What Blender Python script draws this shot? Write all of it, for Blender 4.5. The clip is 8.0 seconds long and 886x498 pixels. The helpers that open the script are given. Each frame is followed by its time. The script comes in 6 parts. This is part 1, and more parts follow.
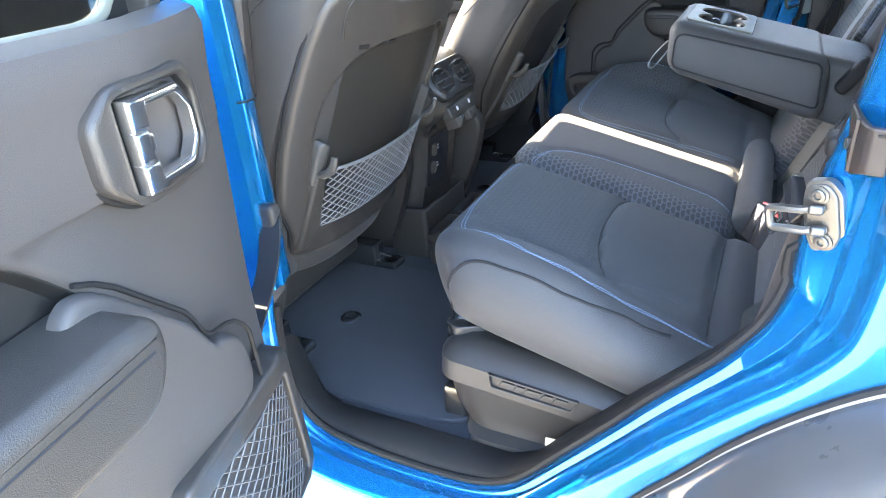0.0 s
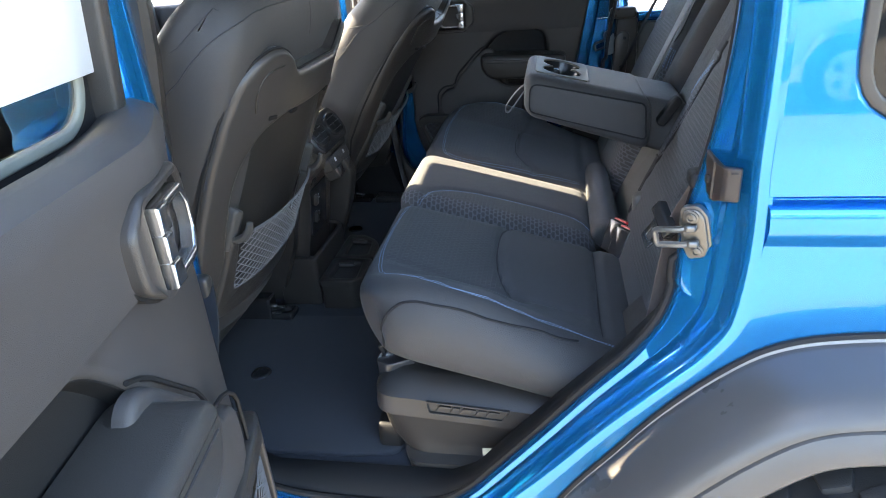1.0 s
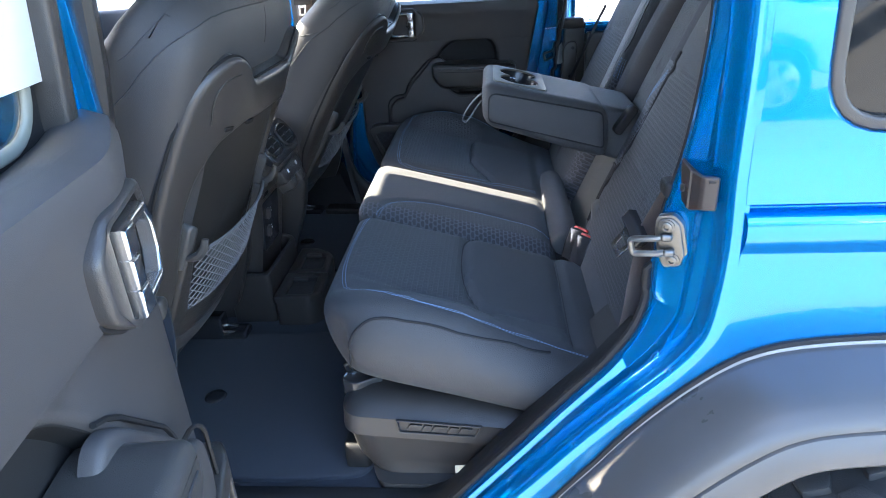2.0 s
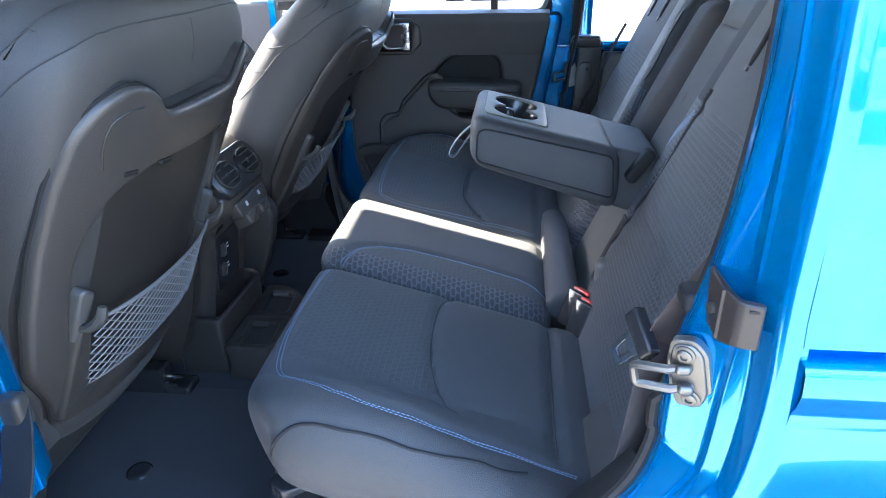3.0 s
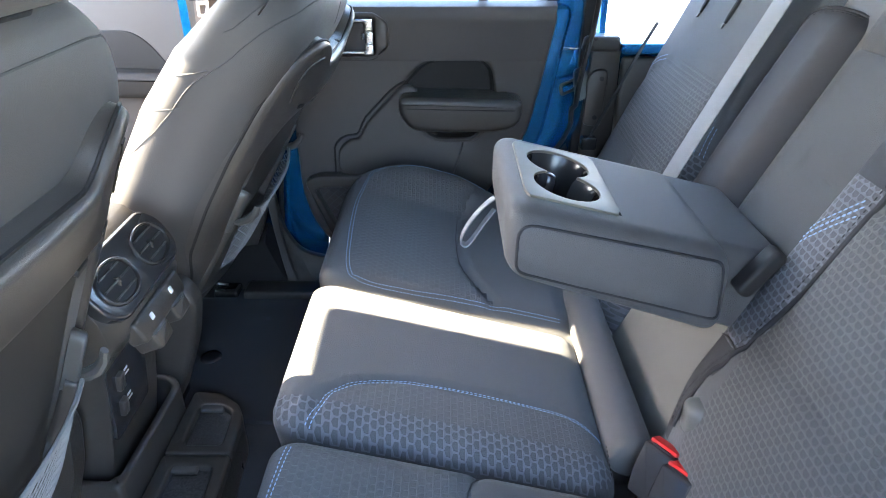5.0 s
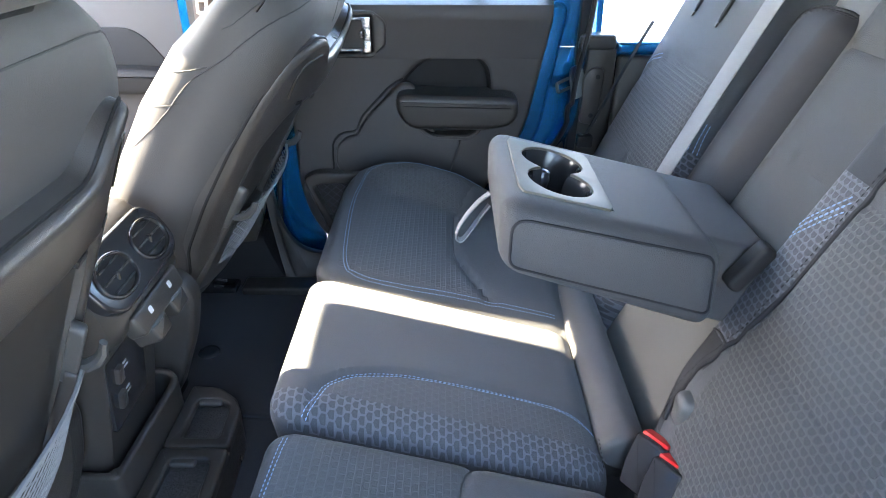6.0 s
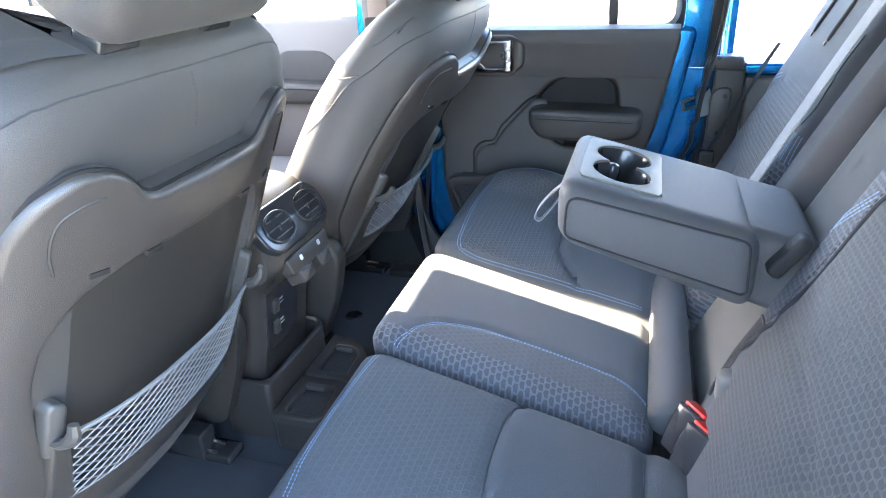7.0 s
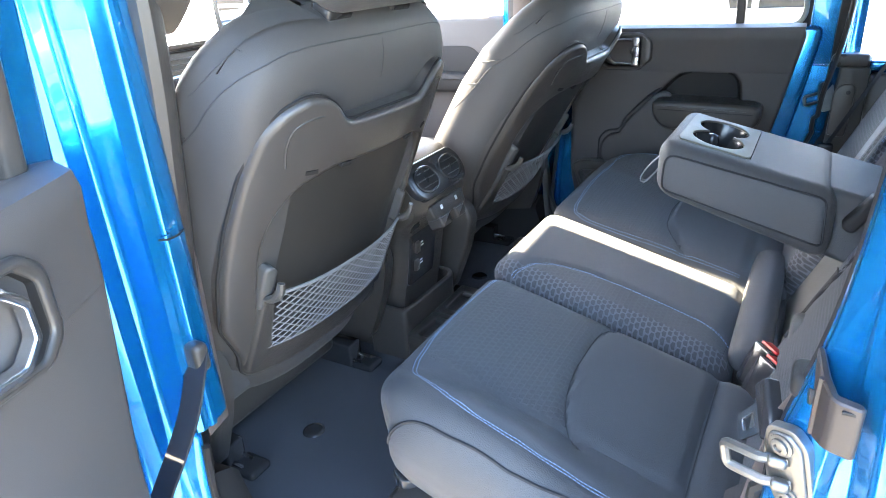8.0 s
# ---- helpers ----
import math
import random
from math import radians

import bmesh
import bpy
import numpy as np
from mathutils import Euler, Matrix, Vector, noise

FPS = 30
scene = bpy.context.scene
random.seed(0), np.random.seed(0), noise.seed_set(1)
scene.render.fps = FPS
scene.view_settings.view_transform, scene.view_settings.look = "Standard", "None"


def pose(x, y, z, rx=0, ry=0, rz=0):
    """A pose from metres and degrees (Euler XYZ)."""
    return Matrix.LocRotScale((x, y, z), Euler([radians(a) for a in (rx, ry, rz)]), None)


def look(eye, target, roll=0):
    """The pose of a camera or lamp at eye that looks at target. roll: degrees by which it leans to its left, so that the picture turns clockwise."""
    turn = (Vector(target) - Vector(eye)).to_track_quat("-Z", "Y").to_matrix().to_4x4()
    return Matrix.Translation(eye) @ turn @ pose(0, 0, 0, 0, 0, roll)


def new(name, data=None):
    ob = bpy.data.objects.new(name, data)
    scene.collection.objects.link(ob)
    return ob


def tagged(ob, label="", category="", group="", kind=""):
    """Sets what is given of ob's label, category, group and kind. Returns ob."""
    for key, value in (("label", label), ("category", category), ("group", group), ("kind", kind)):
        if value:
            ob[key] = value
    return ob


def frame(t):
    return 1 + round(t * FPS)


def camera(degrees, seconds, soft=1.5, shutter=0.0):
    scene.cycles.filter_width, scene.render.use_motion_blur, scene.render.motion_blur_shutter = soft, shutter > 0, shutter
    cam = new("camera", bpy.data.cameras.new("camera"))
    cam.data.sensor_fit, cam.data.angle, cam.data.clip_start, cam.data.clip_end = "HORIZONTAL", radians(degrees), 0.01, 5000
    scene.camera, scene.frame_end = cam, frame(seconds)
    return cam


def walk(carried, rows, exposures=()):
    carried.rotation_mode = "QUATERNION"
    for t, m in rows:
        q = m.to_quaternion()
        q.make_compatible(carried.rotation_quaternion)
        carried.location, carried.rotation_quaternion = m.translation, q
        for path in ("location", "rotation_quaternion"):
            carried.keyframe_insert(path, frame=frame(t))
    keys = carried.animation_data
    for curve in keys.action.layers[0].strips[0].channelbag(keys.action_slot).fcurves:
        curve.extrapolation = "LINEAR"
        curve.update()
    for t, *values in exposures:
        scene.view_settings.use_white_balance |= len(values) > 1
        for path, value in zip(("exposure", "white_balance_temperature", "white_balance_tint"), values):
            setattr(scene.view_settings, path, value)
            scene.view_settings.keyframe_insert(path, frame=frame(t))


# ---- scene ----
cam = camera(69.4, 8.0, 0.7)
PATH = [
    (0, (-0.053, -1.356, 1.427), (-0.882, 0.211, 0.502), -4.7),
    (0.5, (-0.081, -1.419, 1.465), (-0.613, 0.279, 0.552), -4.4),
    (1, (-0.158, -1.476, 1.505), (-0.498, 0.286, 0.623), -4.5),
    (2.5, (-0.204, -1.403, 1.502), (-0.347, 0.394, 0.635), -2.9),
    (3, (-0.147, -1.208, 1.502), (-0.354, 0.585, 0.64), -1.3),
    (3.5, (-0.151, -1.065, 1.51), (-0.358, 0.716, 0.623), -2.1),
    (4, (-0.215, -0.887, 1.526), (-0.364, 0.869, 0.58), -1.1),
    (4.5, (-0.273, -0.764, 1.527), (-0.328, 0.989, 0.566), -0.6),
    (4.7, (-0.290, -0.738, 1.526), (-0.306, 1.015, 0.564), -0.3),
    (6, (-0.285, -0.75, 1.527), (-0.292, 1.0, 0.56), 0.1),
    (6.5, (-0.21, -0.833, 1.532), (-0.464, 0.923, 0.611), -1.3),
    (7, (-0.118, -0.932, 1.532), (-0.682, 0.778, 0.662), -3.0),
    (7.5, (-0.062, -1.039, 1.523), (-0.841, 0.605, 0.692), -3.5),
    (8, (-0.012, -1.165, 1.513), (-0.947, 0.406, 0.701), -3.6),
]
walk(cam, [(t, look(eye, target, roll)) for t, eye, target, roll in PATH], [(t, e, k, 10) for t, e, k in ((0.0, 5.32, 7000), (0.5, 4.68, 6800), (1.0, 4.10, 7000), (2.5, 4.40, 5750), (3.0, 4.67, 5950), (3.5, 5.11, 5800), (4.0, 5.65, 6250), (4.5, 5.52, 6800), (6.0, 5.49, 6750), (6.5, 5.60, 6850), (7.0, 5.85, 6550), (7.5, 5.80, 6650), (8.0, 5.43, 6800))])

# ---- light ----
EL, AZ = radians(38), radians(-1.5)
world = bpy.data.worlds.new("sky")
scene.world = world
world.use_nodes = True
wt = world.node_tree
sky = wt.nodes.new("ShaderNodeTexSky")
sky.sky_type, sky.sun_disc, sky.sun_elevation, sky.sun_rotation = "NISHITA", False, EL, radians(-90) - AZ
wt.links.new(sky.outputs[0], wt.nodes["Background"].inputs[0])
wt.nodes["Background"].inputs[1].default_value = 0.10
to_sun = Vector((-math.cos(EL) * math.cos(AZ), math.cos(EL) * math.sin(AZ), math.sin(EL)))
sun_data = bpy.data.lights.new("sun", "SUN")
sun_data.energy, sun_data.angle, sun_data.color = 3.3, radians(0.5), (1.0, 0.90, 0.70)
sun = new("sun", sun_data)
sun.matrix_basis = look(to_sun * 20, (0, 0, 0))

# ---- materials ----


def material(name, colour, rough=0.6, metal=0.0, grain=0.0, scale=400.0, bump=0.0, stain=0.0, stain_scale=6.0, coat=0.0, sheen=0.0, island=0.0, spec=0.5, wrinkle=0.0):
    m = bpy.data.materials.new(name)
    m.use_nodes = True
    nt = m.node_tree
    b = nt.nodes["Principled BSDF"]
    b.inputs["Roughness"].default_value = rough
    b.inputs["Metallic"].default_value = metal
    b.inputs["Coat Weight"].default_value = coat
    b.inputs["Coat Roughness"].default_value = 0.03
    b.inputs["Coat IOR"].default_value = 1.6
    b.inputs["Sheen Weight"].default_value = sheen
    b.inputs["Sheen Roughness"].default_value = 0.5
    b.inputs["Specular IOR Level"].default_value = spec
    tc = nt.nodes.new("ShaderNodeTexCoord")
    fine = nt.nodes.new("ShaderNodeTexNoise")
    fine.inputs["Scale"].default_value = scale
    fine.inputs["Detail"].default_value = 3
    big = nt.nodes.new("ShaderNodeTexNoise")
    big.inputs["Scale"].default_value = stain_scale
    big.inputs["Detail"].default_value = 5
    for n in (fine, big):
        nt.links.new(tc.outputs["Object"], n.inputs["Vector"])
    a = nt.nodes.new("ShaderNodeMath")
    a.operation = "MULTIPLY_ADD"
    a.inputs[1].default_value, a.inputs[2].default_value = grain, 1 - grain / 2
    nt.links.new(fine.outputs["Fac"], a.inputs[0])
    c = nt.nodes.new("ShaderNodeMath")
    c.operation = "MULTIPLY_ADD"
    c.inputs[1].default_value, c.inputs[2].default_value = stain, 1 - stain / 2
    nt.links.new(big.outputs["Fac"], c.inputs[0])
    d = nt.nodes.new("ShaderNodeMath")
    d.operation = "MULTIPLY"
    nt.links.new(a.outputs[0], d.inputs[0])
    nt.links.new(c.outputs[0], d.inputs[1])
    mix = nt.nodes.new("ShaderNodeVectorMath")
    mix.operation = "SCALE"
    mix.inputs[0].default_value = colour
    nt.links.new(d.outputs[0], mix.inputs["Scale"])
    nt.links.new(mix.outputs[0], b.inputs["Base Color"])
    r = nt.nodes.new("ShaderNodeMath")
    r.operation = "MULTIPLY_ADD"
    r.inputs[1].default_value, r.inputs[2].default_value = stain * 0.5, rough - stain * 0.25
    nt.links.new(big.outputs["Fac"], r.inputs[0])
    nt.links.new(r.outputs[0], b.inputs["Roughness"])
    if bump:
        bp = nt.nodes.new("ShaderNodeBump")
        bp.inputs["Strength"].default_value = bump
        bp.inputs["Distance"].default_value = 0.001
        nt.links.new(fine.outputs["Fac"], bp.inputs["Height"])
        nt.links.new(bp.outputs[0], b.inputs["Normal"])
        if wrinkle:
            # soft uneven padding
            puck = nt.nodes.new("ShaderNodeTexNoise")
            puck.inputs["Scale"].default_value, puck.inputs["Detail"].default_value, puck.inputs["Distortion"].default_value = 9.0, 2, 0.3
            nt.links.new(tc.outputs["Object"], puck.inputs["Vector"])
            bw = nt.nodes.new("ShaderNodeBump")
            bw.inputs["Strength"].default_value, bw.inputs["Distance"].default_value = wrinkle, 0.02
            nt.links.new(puck.outputs["Fac"], bw.inputs["Height"])
            nt.links.new(bw.outputs[0], bp.inputs["Normal"])
    return m


def honeycomb(name, colour, raised, pitch, strength=0.7):
    """Cloth embossed with staggered rows of small rounded shields."""
    m = material(name, colour, 0.72, grain=0.8, scale=750, bump=0.7, stain=0.18, sheen=0.06, wrinkle=0.03)
    nt = m.node_tree
    b = nt.nodes["Principled BSDF"]
    tc = [n for n in nt.nodes if n.type == "TEX_COORD"][0]

    def op(kind, a, c=None, d=None):
        n = nt.nodes.new("ShaderNodeMath")
        n.operation = kind
        for k, v in enumerate((a, c, d)):
            if v is None:
                continue
            if isinstance(v, (int, float)):
                n.inputs[k].default_value = v
            else:
                nt.links.new(v, n.inputs[k])
        return n.outputs[0]

    sep = nt.nodes.new("ShaderNodeSeparateXYZ")
    nt.links.new(tc.outputs["UV"], sep.inputs[0])
    v = op("DIVIDE", sep.outputs[0], pitch * 0.78)
    row = op("FLOOR", v)
    u = op("ADD", op("DIVIDE", sep.outputs[1], pitch), op("MULTIPLY", op("MODULO", op("ADD", row, 1000.0), 2.0), 0.5))
    fu = op("ABSOLUTE", op("SUBTRACT", op("FRACT", u), 0.5))
    fv = op("SUBTRACT", op("FRACT", v), 0.5)
    taper = op("SUBTRACT", op("MULTIPLY", fu, 0.62), op("MULTIPLY", fv, 0.92))
    f = op("SMOOTH_MAX", op("SMOOTH_MAX", fu, taper, 0.12), op("MULTIPLY", fv, 0.96), 0.14)
    ramp = nt.nodes.new("ShaderNodeMapRange")
    ramp.interpolation_type = "SMOOTHSTEP"
    for k, val in ((1, 0.37), (2, 0.44), (3, 0.0), (4, 1.0)):
        ramp.inputs[k].default_value = val
    nt.links.new(f, ramp.inputs[0])
    old = b.inputs["Base Color"].links[0].from_socket
    mx = nt.nodes.new("ShaderNodeMix")
    mx.data_type = "RGBA"
    nt.links.new(ramp.outputs[0], mx.inputs[0])
    nt.links.new(old, mx.inputs[6])
    mx.inputs[7].default_value = (*raised, 1)
    nt.links.new(mx.outputs[2], b.inputs["Base Color"])
    bp = nt.nodes.new("ShaderNodeBump")
    bp.inputs["Strength"].default_value, bp.inputs["Distance"].default_value = strength, 0.0015
    nt.links.new(ramp.outputs[0], bp.inputs["Height"])
    nt.links.new(b.inputs["Normal"].links[0].from_socket, bp.inputs["Normal"])
    nt.links.new(bp.outputs[0], b.inputs["Normal"])
    return m


def glass(name, tint=(0.9, 0.95, 0.95), rough=0.0):
    m = bpy.data.materials.new(name)
    m.use_nodes = True
    b = m.node_tree.nodes["Principled BSDF"]
    b.inputs["Base Color"].default_value = (*tint, 1)
    b.inputs["Roughness"].default_value = rough
    b.inputs["Transmission Weight"].default_value = 1.0
    b.inputs["IOR"].default_value = 1.05
    return m


def glow(name, colour, strength):
    m = bpy.data.materials.new(name)
    m.use_nodes = True
    b = m.node_tree.nodes["Principled BSDF"]
    b.inputs["Base Color"].default_value = (0.02, 0.02, 0.02, 1)
    b.inputs["Emission Color"].default_value = (*colour, 1)
    b.inputs["Emission Strength"].default_value = strength
    return m


BLUE = material("blue_paint", (0.002, 0.235, 0.60), 0.20, 0.72, grain=0.25, scale=2500, stain=0.05, coat=0.8)
BLACK = material("black_plastic", (0.047, 0.042, 0.038), 0.30, grain=0.5, scale=900, bump=0.5, stain=0.25, spec=0.42)
TRIM = material("grained_trim", (0.070, 0.063, 0.061), 0.44, grain=0.4, scale=1400, bump=0.35, stain=0.2, spec=0.35)
GREYTRIM = material("grey_trim", (0.050, 0.044, 0.040), 0.29, grain=0.4, scale=900, bump=0.4, stain=0.2)
GLOSS = material("gloss_black", (0.028, 0.028, 0.03), 0.2, grain=0.1, stain=0.2)
CARPET = material("carpet", (0.034, 0.037, 0.046), 0.95, grain=0.9, scale=1300, bump=1.0, stain=0.35, sheen=0.15)
FABRIC = material("seat_cloth", (0.069, 0.069, 0.071), 0.75, grain=0.9, scale=750, bump=0.8, stain=0.2, sheen=0.06, wrinkle=0.035)
FABRIC2 = material("bolster_cloth", (0.055, 0.053, 0.053), 0.6, grain=0.8, scale=800, bump=0.7, stain=0.2, sheen=0.06, wrinkle=0.025)
LIP = material("pale_rubber", (0.24, 0.24, 0.205), 0.45, grain=0.2, scale=1200, stain=0.3, stain_scale=20)
VINYL = material("grey_vinyl", (0.098, 0.096, 0.090), 0.5, grain=0.25, scale=1200, bump=0.3, stain=0.2)
HEX = honeycomb("embossed_cloth", (0.068, 0.068, 0.069), (0.077, 0.077, 0.079), 0.0115, 0.6)
HEXN = honeycomb("embossed_back_cloth", (0.052, 0.052, 0.053), (0.082, 0.081, 0.080), 0.0112, 0.9)
HEXB = honeycomb("bright_embossed_cloth", (0.058, 0.059, 0.064), (0.112, 0.114, 0.130), 0.0118, 0.9)
DEEP = material("deep_black_trim", (0.018, 0.017, 0.017), 0.6, grain=0.3, scale=1400, bump=0.3, stain=0.2, spec=0.25)
STITCH = material("blue_thread", (0.23, 0.33, 0.50), 0.6, grain=0.4, scale=3000)
SEATBACK = material("seat_back_cloth", (0.044, 0.040, 0.038), 0.6, grain=0.9, scale=900, bump=0.35, stain=0.2, sheen=0.06, wrinkle=0.035)
DARKCLOTH = material("dark_cloth", (0.019, 0.019, 0.022), 0.7, grain=0.5, scale=800, bump=0.4, stain=0.2)
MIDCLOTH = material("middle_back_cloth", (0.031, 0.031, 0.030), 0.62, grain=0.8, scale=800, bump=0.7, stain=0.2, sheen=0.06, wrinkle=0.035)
SEAM = material("seam_shadow", (0.036, 0.035, 0.036), 0.8)
DARKSTITCH = material("dark_thread", (0.015, 0.015, 0.017), 0.8)
CHROME = material("satin_chrome", (0.72, 0.73, 0.74), 0.25, 1.0, grain=0.1, stain=0.15)
STEEL = material("bare_steel", (0.21, 0.205, 0.195), 0.46, 1.0, grain=0.2, stain=0.3, stain_scale=40)
BRONZE = material("silver_bezel", (0.125, 0.110, 0.083), 0.42, 0.0, grain=0.15, scale=2000, stain=0.2, spec=0.3)
RED = material("red_plastic", (0.55, 0.012, 0.012), 0.35, grain=0.1)
STRAP = material("webbing", (0.19, 0.19, 0.195), 0.7, grain=0.5, scale=1800, bump=0.6)
BROWNSTRAP = material("dark_webbing", (0.13, 0.102, 0.09), 0.7, grain=0.5, scale=1800, bump=0.6)
FLARE = material("flare_plastic", (0.085, 0.079, 0.074), 0.30, grain=0.3, scale=1500, bump=0.2, stain=0.35, stain_scale=9)
RUBBER = material("tyre_rubber", (0.032, 0.031, 0.030), 0.75, grain=0.4, scale=600, bump=0.5, stain=0.4)
WHITE = material("white_paint", (0.8, 0.8, 0.8), 0.35, stain=0.1, coat=0.5)
CONCRETE = material("concrete", (0.20, 0.187, 0.167), 0.85, grain=0.25, scale=60, bump=0.3, stain=0.35, stain_scale=0.7)
STUCCO = material("stucco", (0.62, 0.60, 0.57), 0.85, grain=0.2, scale=40, bump=0.4, stain=0.25, stain_scale=0.8)
GOLD = material("paper_tag", (0.75, 0.66, 0.45), 0.5, grain=0.2, scale=300)
MARK = material("pale_print", (0.75, 0.76, 0.78), 0.5)
LINING = material("roof_lining", (0.09, 0.09, 0.088), 0.9, grain=0.2, scale=300, bump=0.3, stain=0.1)
TINT = glass("tinted_glass", (0.86, 0.88, 0.88))
PRIVACY = glass("privacy_glass", (0.085, 0.093, 0.09))
PRIVACY.node_tree.nodes["Principled BSDF"].inputs["IOR"].default_value = 1.45
WATER = glass("water", (0.95, 0.97, 1.0), 0.02)
WATER.node_tree.nodes["Principled BSDF"].inputs["IOR"].default_value = 1.33
DARKGLASS = material("dark_glass", (0.01, 0.011, 0.012), 0.05)
SCREEN = glow("lit_screen", (1.0, 0.95, 0.93), 3.0)
AMBER = glow("amber_digits", (1.0, 0.45, 0.05), 2.0)

PAPER = bpy.data.materials.new("white_paper")
PAPER.use_nodes = True
pt = PAPER.node_tree
pd = pt.nodes.new("ShaderNodeBsdfDiffuse")
pl_ = pt.nodes.new("ShaderNodeBsdfTranslucent")
pm = pt.nodes.new("ShaderNodeMixShader")
for n_ in (pd, pl_):
    n_.inputs["Color"].default_value = (0.85, 0.85, 0.84, 1)
    pt.links.new(n_.outputs[0], pm.inputs[1 if n_ is pd else 2])
pt.links.new(pm.outputs[0], pt.nodes["Material Output"].inputs["Surface"])

BLUE.node_tree.nodes["Principled BSDF"].inputs["Coat IOR"].default_value = 1.7

# ---- mesh helpers ----


def part(name, bm, mat, parent=None, label="", smooth=True):
    me = bpy.data.meshes.new(name)
    bmesh.ops.recalc_face_normals(bm, faces=bm.faces)
    bm.to_mesh(me)
    bm.free()
    if smooth:
        me.set_sharp_from_angle(angle=radians(38))
    for m in (mat if isinstance(mat, (list, tuple)) else (mat,)):
        me.materials.append(m)
    ob = new(name, me)
    if parent is not None:
        ob.parent = parent
        if parent.type == "EMPTY":
            ob.matrix_parent_inverse = parent.matrix_basis.inverted()
    if label:
        ob["label"] = label
    return ob


def thing(name, at, label, category, group="", kind=""):
    ob = new(name)
    ob.empty_display_size = 0.05
    ob.matrix_basis = Matrix.Translation(at)
    return tagged(ob, label, category, group, kind)


def join(*bms):
    out = bmesh.new()
    for b in bms:
        me = bpy.data.meshes.new("tmp")
        b.to_mesh(me)
        b.free()
        out.from_mesh(me)
        bpy.data.meshes.remove(me)
    return out


def frame3(o, ax, ay, an):
    """A matrix whose columns are two axes of a plane, its normal and its origin."""
    m = Matrix.Identity(4)
    for i, v in enumerate((ax, ay, an)):
        v = Vector(v).normalized()
        for j in range(3):
            m[j][i] = v[j]
    m.translation = Vector(o)
    return m


def fillet(pts, r, n=4):
    """Rounds the corners of a closed outline; r may be a list."""
    out, k = [], len(pts)
    for i in range(k):
        p, a, b = Vector(pts[i]), Vector(pts[i - 1]), Vector(pts[(i + 1) % k])
        rr = r[i] if isinstance(r, (list, tuple)) else r
        da, db = (a - p), (b - p)
        q = min(rr, da.length * 0.48, db.length * 0.48)
        s, e = p + da.normalized() * q, p + db.normalized() * q
        for j in range(n + 1):
            t = j / n
            out.append(tuple((1 - t) ** 2 * s + 2 * t * (1 - t) * p + t * t * e))
    return out


def shrink(pts, d):
    """Moves a closed outline inwards by d (for outlines in either sense)."""
    k = len(pts)
    area = sum(pts[i - 1][0] * pts[i][1] - pts[i][0] * pts[i - 1][1] for i in range(k))
    sgn = 1 if area > 0 else -1
    out = []
    for i in range(k):
        a, p, b = Vector(pts[i - 1]), Vector(pts[i]), Vector(pts[(i + 1) % k])
        t1, t2 = (p - a), (b - p)
        t1 = t1.normalized() if t1.length > 1e-9 else t2.normalized()
        t2 = t2.normalized() if t2.length > 1e-9 else t1
        n1, n2 = Vector((-t1.y, t1.x)), Vector((-t2.y, t2.x))
        n = n1 + n2
        n = n.normalized() if n.length > 1e-6 else n1
        f = min(1 / max(n.dot(n1), 0.5), 1.6)
        out.append(tuple(p + n * sgn * d * f))
    return out


def loft(rings, caps=True, closed=True):
    bm = bmesh.new()
    rows = [[bm.verts.new(p) for p in r] for r in rings]
    n = len(rows[0])
    for a, b in zip(rows, rows[1:]):
        for i in range(n if closed else n - 1):
            j = (i + 1) % n
            bm.faces.new((a[i], a[j], b[j], b[i]))
    if caps:
        bm.faces.new(rows[0])
        bm.faces.new(rows[-1])
    return bm


def slab(pts, m, d0, d1, edge=0.004, steps=3):
    """An outline of the plane m, raised from d0 to d1, with a rounded front edge."""
    rings = [[m @ Vector((*p, d0)) for p in pts]]
    sg = 1 if d1 > d0 else -1
    for i in range(steps + 1):
        a = math.pi / 2 * i / steps
        q = shrink(pts, edge * (1 - math.cos(a)))
        rings.append([m @ Vector((*p, d1 - sg * edge * (1 - math.sin(a)))) for p in q])
    return loft(rings)


def holed(outer, hole, m, d0, d1, edge=0.006, n=180):
    """A slab with an opening: both outlines are met by rays from the opening's middle."""
    c = sum((Vector(p) for p in hole), Vector((0, 0))) / len(hole)

    def meet(pts, a):
        d, best = Vector((math.cos(a), math.sin(a))), 0.0
        for i in range(len(pts)):
            p, q = Vector(pts[i - 1]) - c, Vector(pts[i]) - c
            e = q - p
            den = d.x * e.y - d.y * e.x
            if abs(den) < 1e-12:
                continue
            t = (p.x * e.y - p.y * e.x) / den
            u = (p.x * d.y - p.y * d.x) / den
            if -1e-4 <= u <= 1 + 1e-4 and t > best:
                best = t
        return tuple(c + d * best)

    ang = sorted([2 * math.pi * i / n for i in range(n)] + [math.atan2(p[1] - c.y, p[0] - c.x) % (2 * math.pi) for p in outer])
    ang = [a for i, a in enumerate(ang) if i == 0 or a - ang[i - 1] > 0.004]
    return ring_frame([meet(outer, a) for a in ang], [meet(hole, a) for a in ang], m, d0, d1, edge)


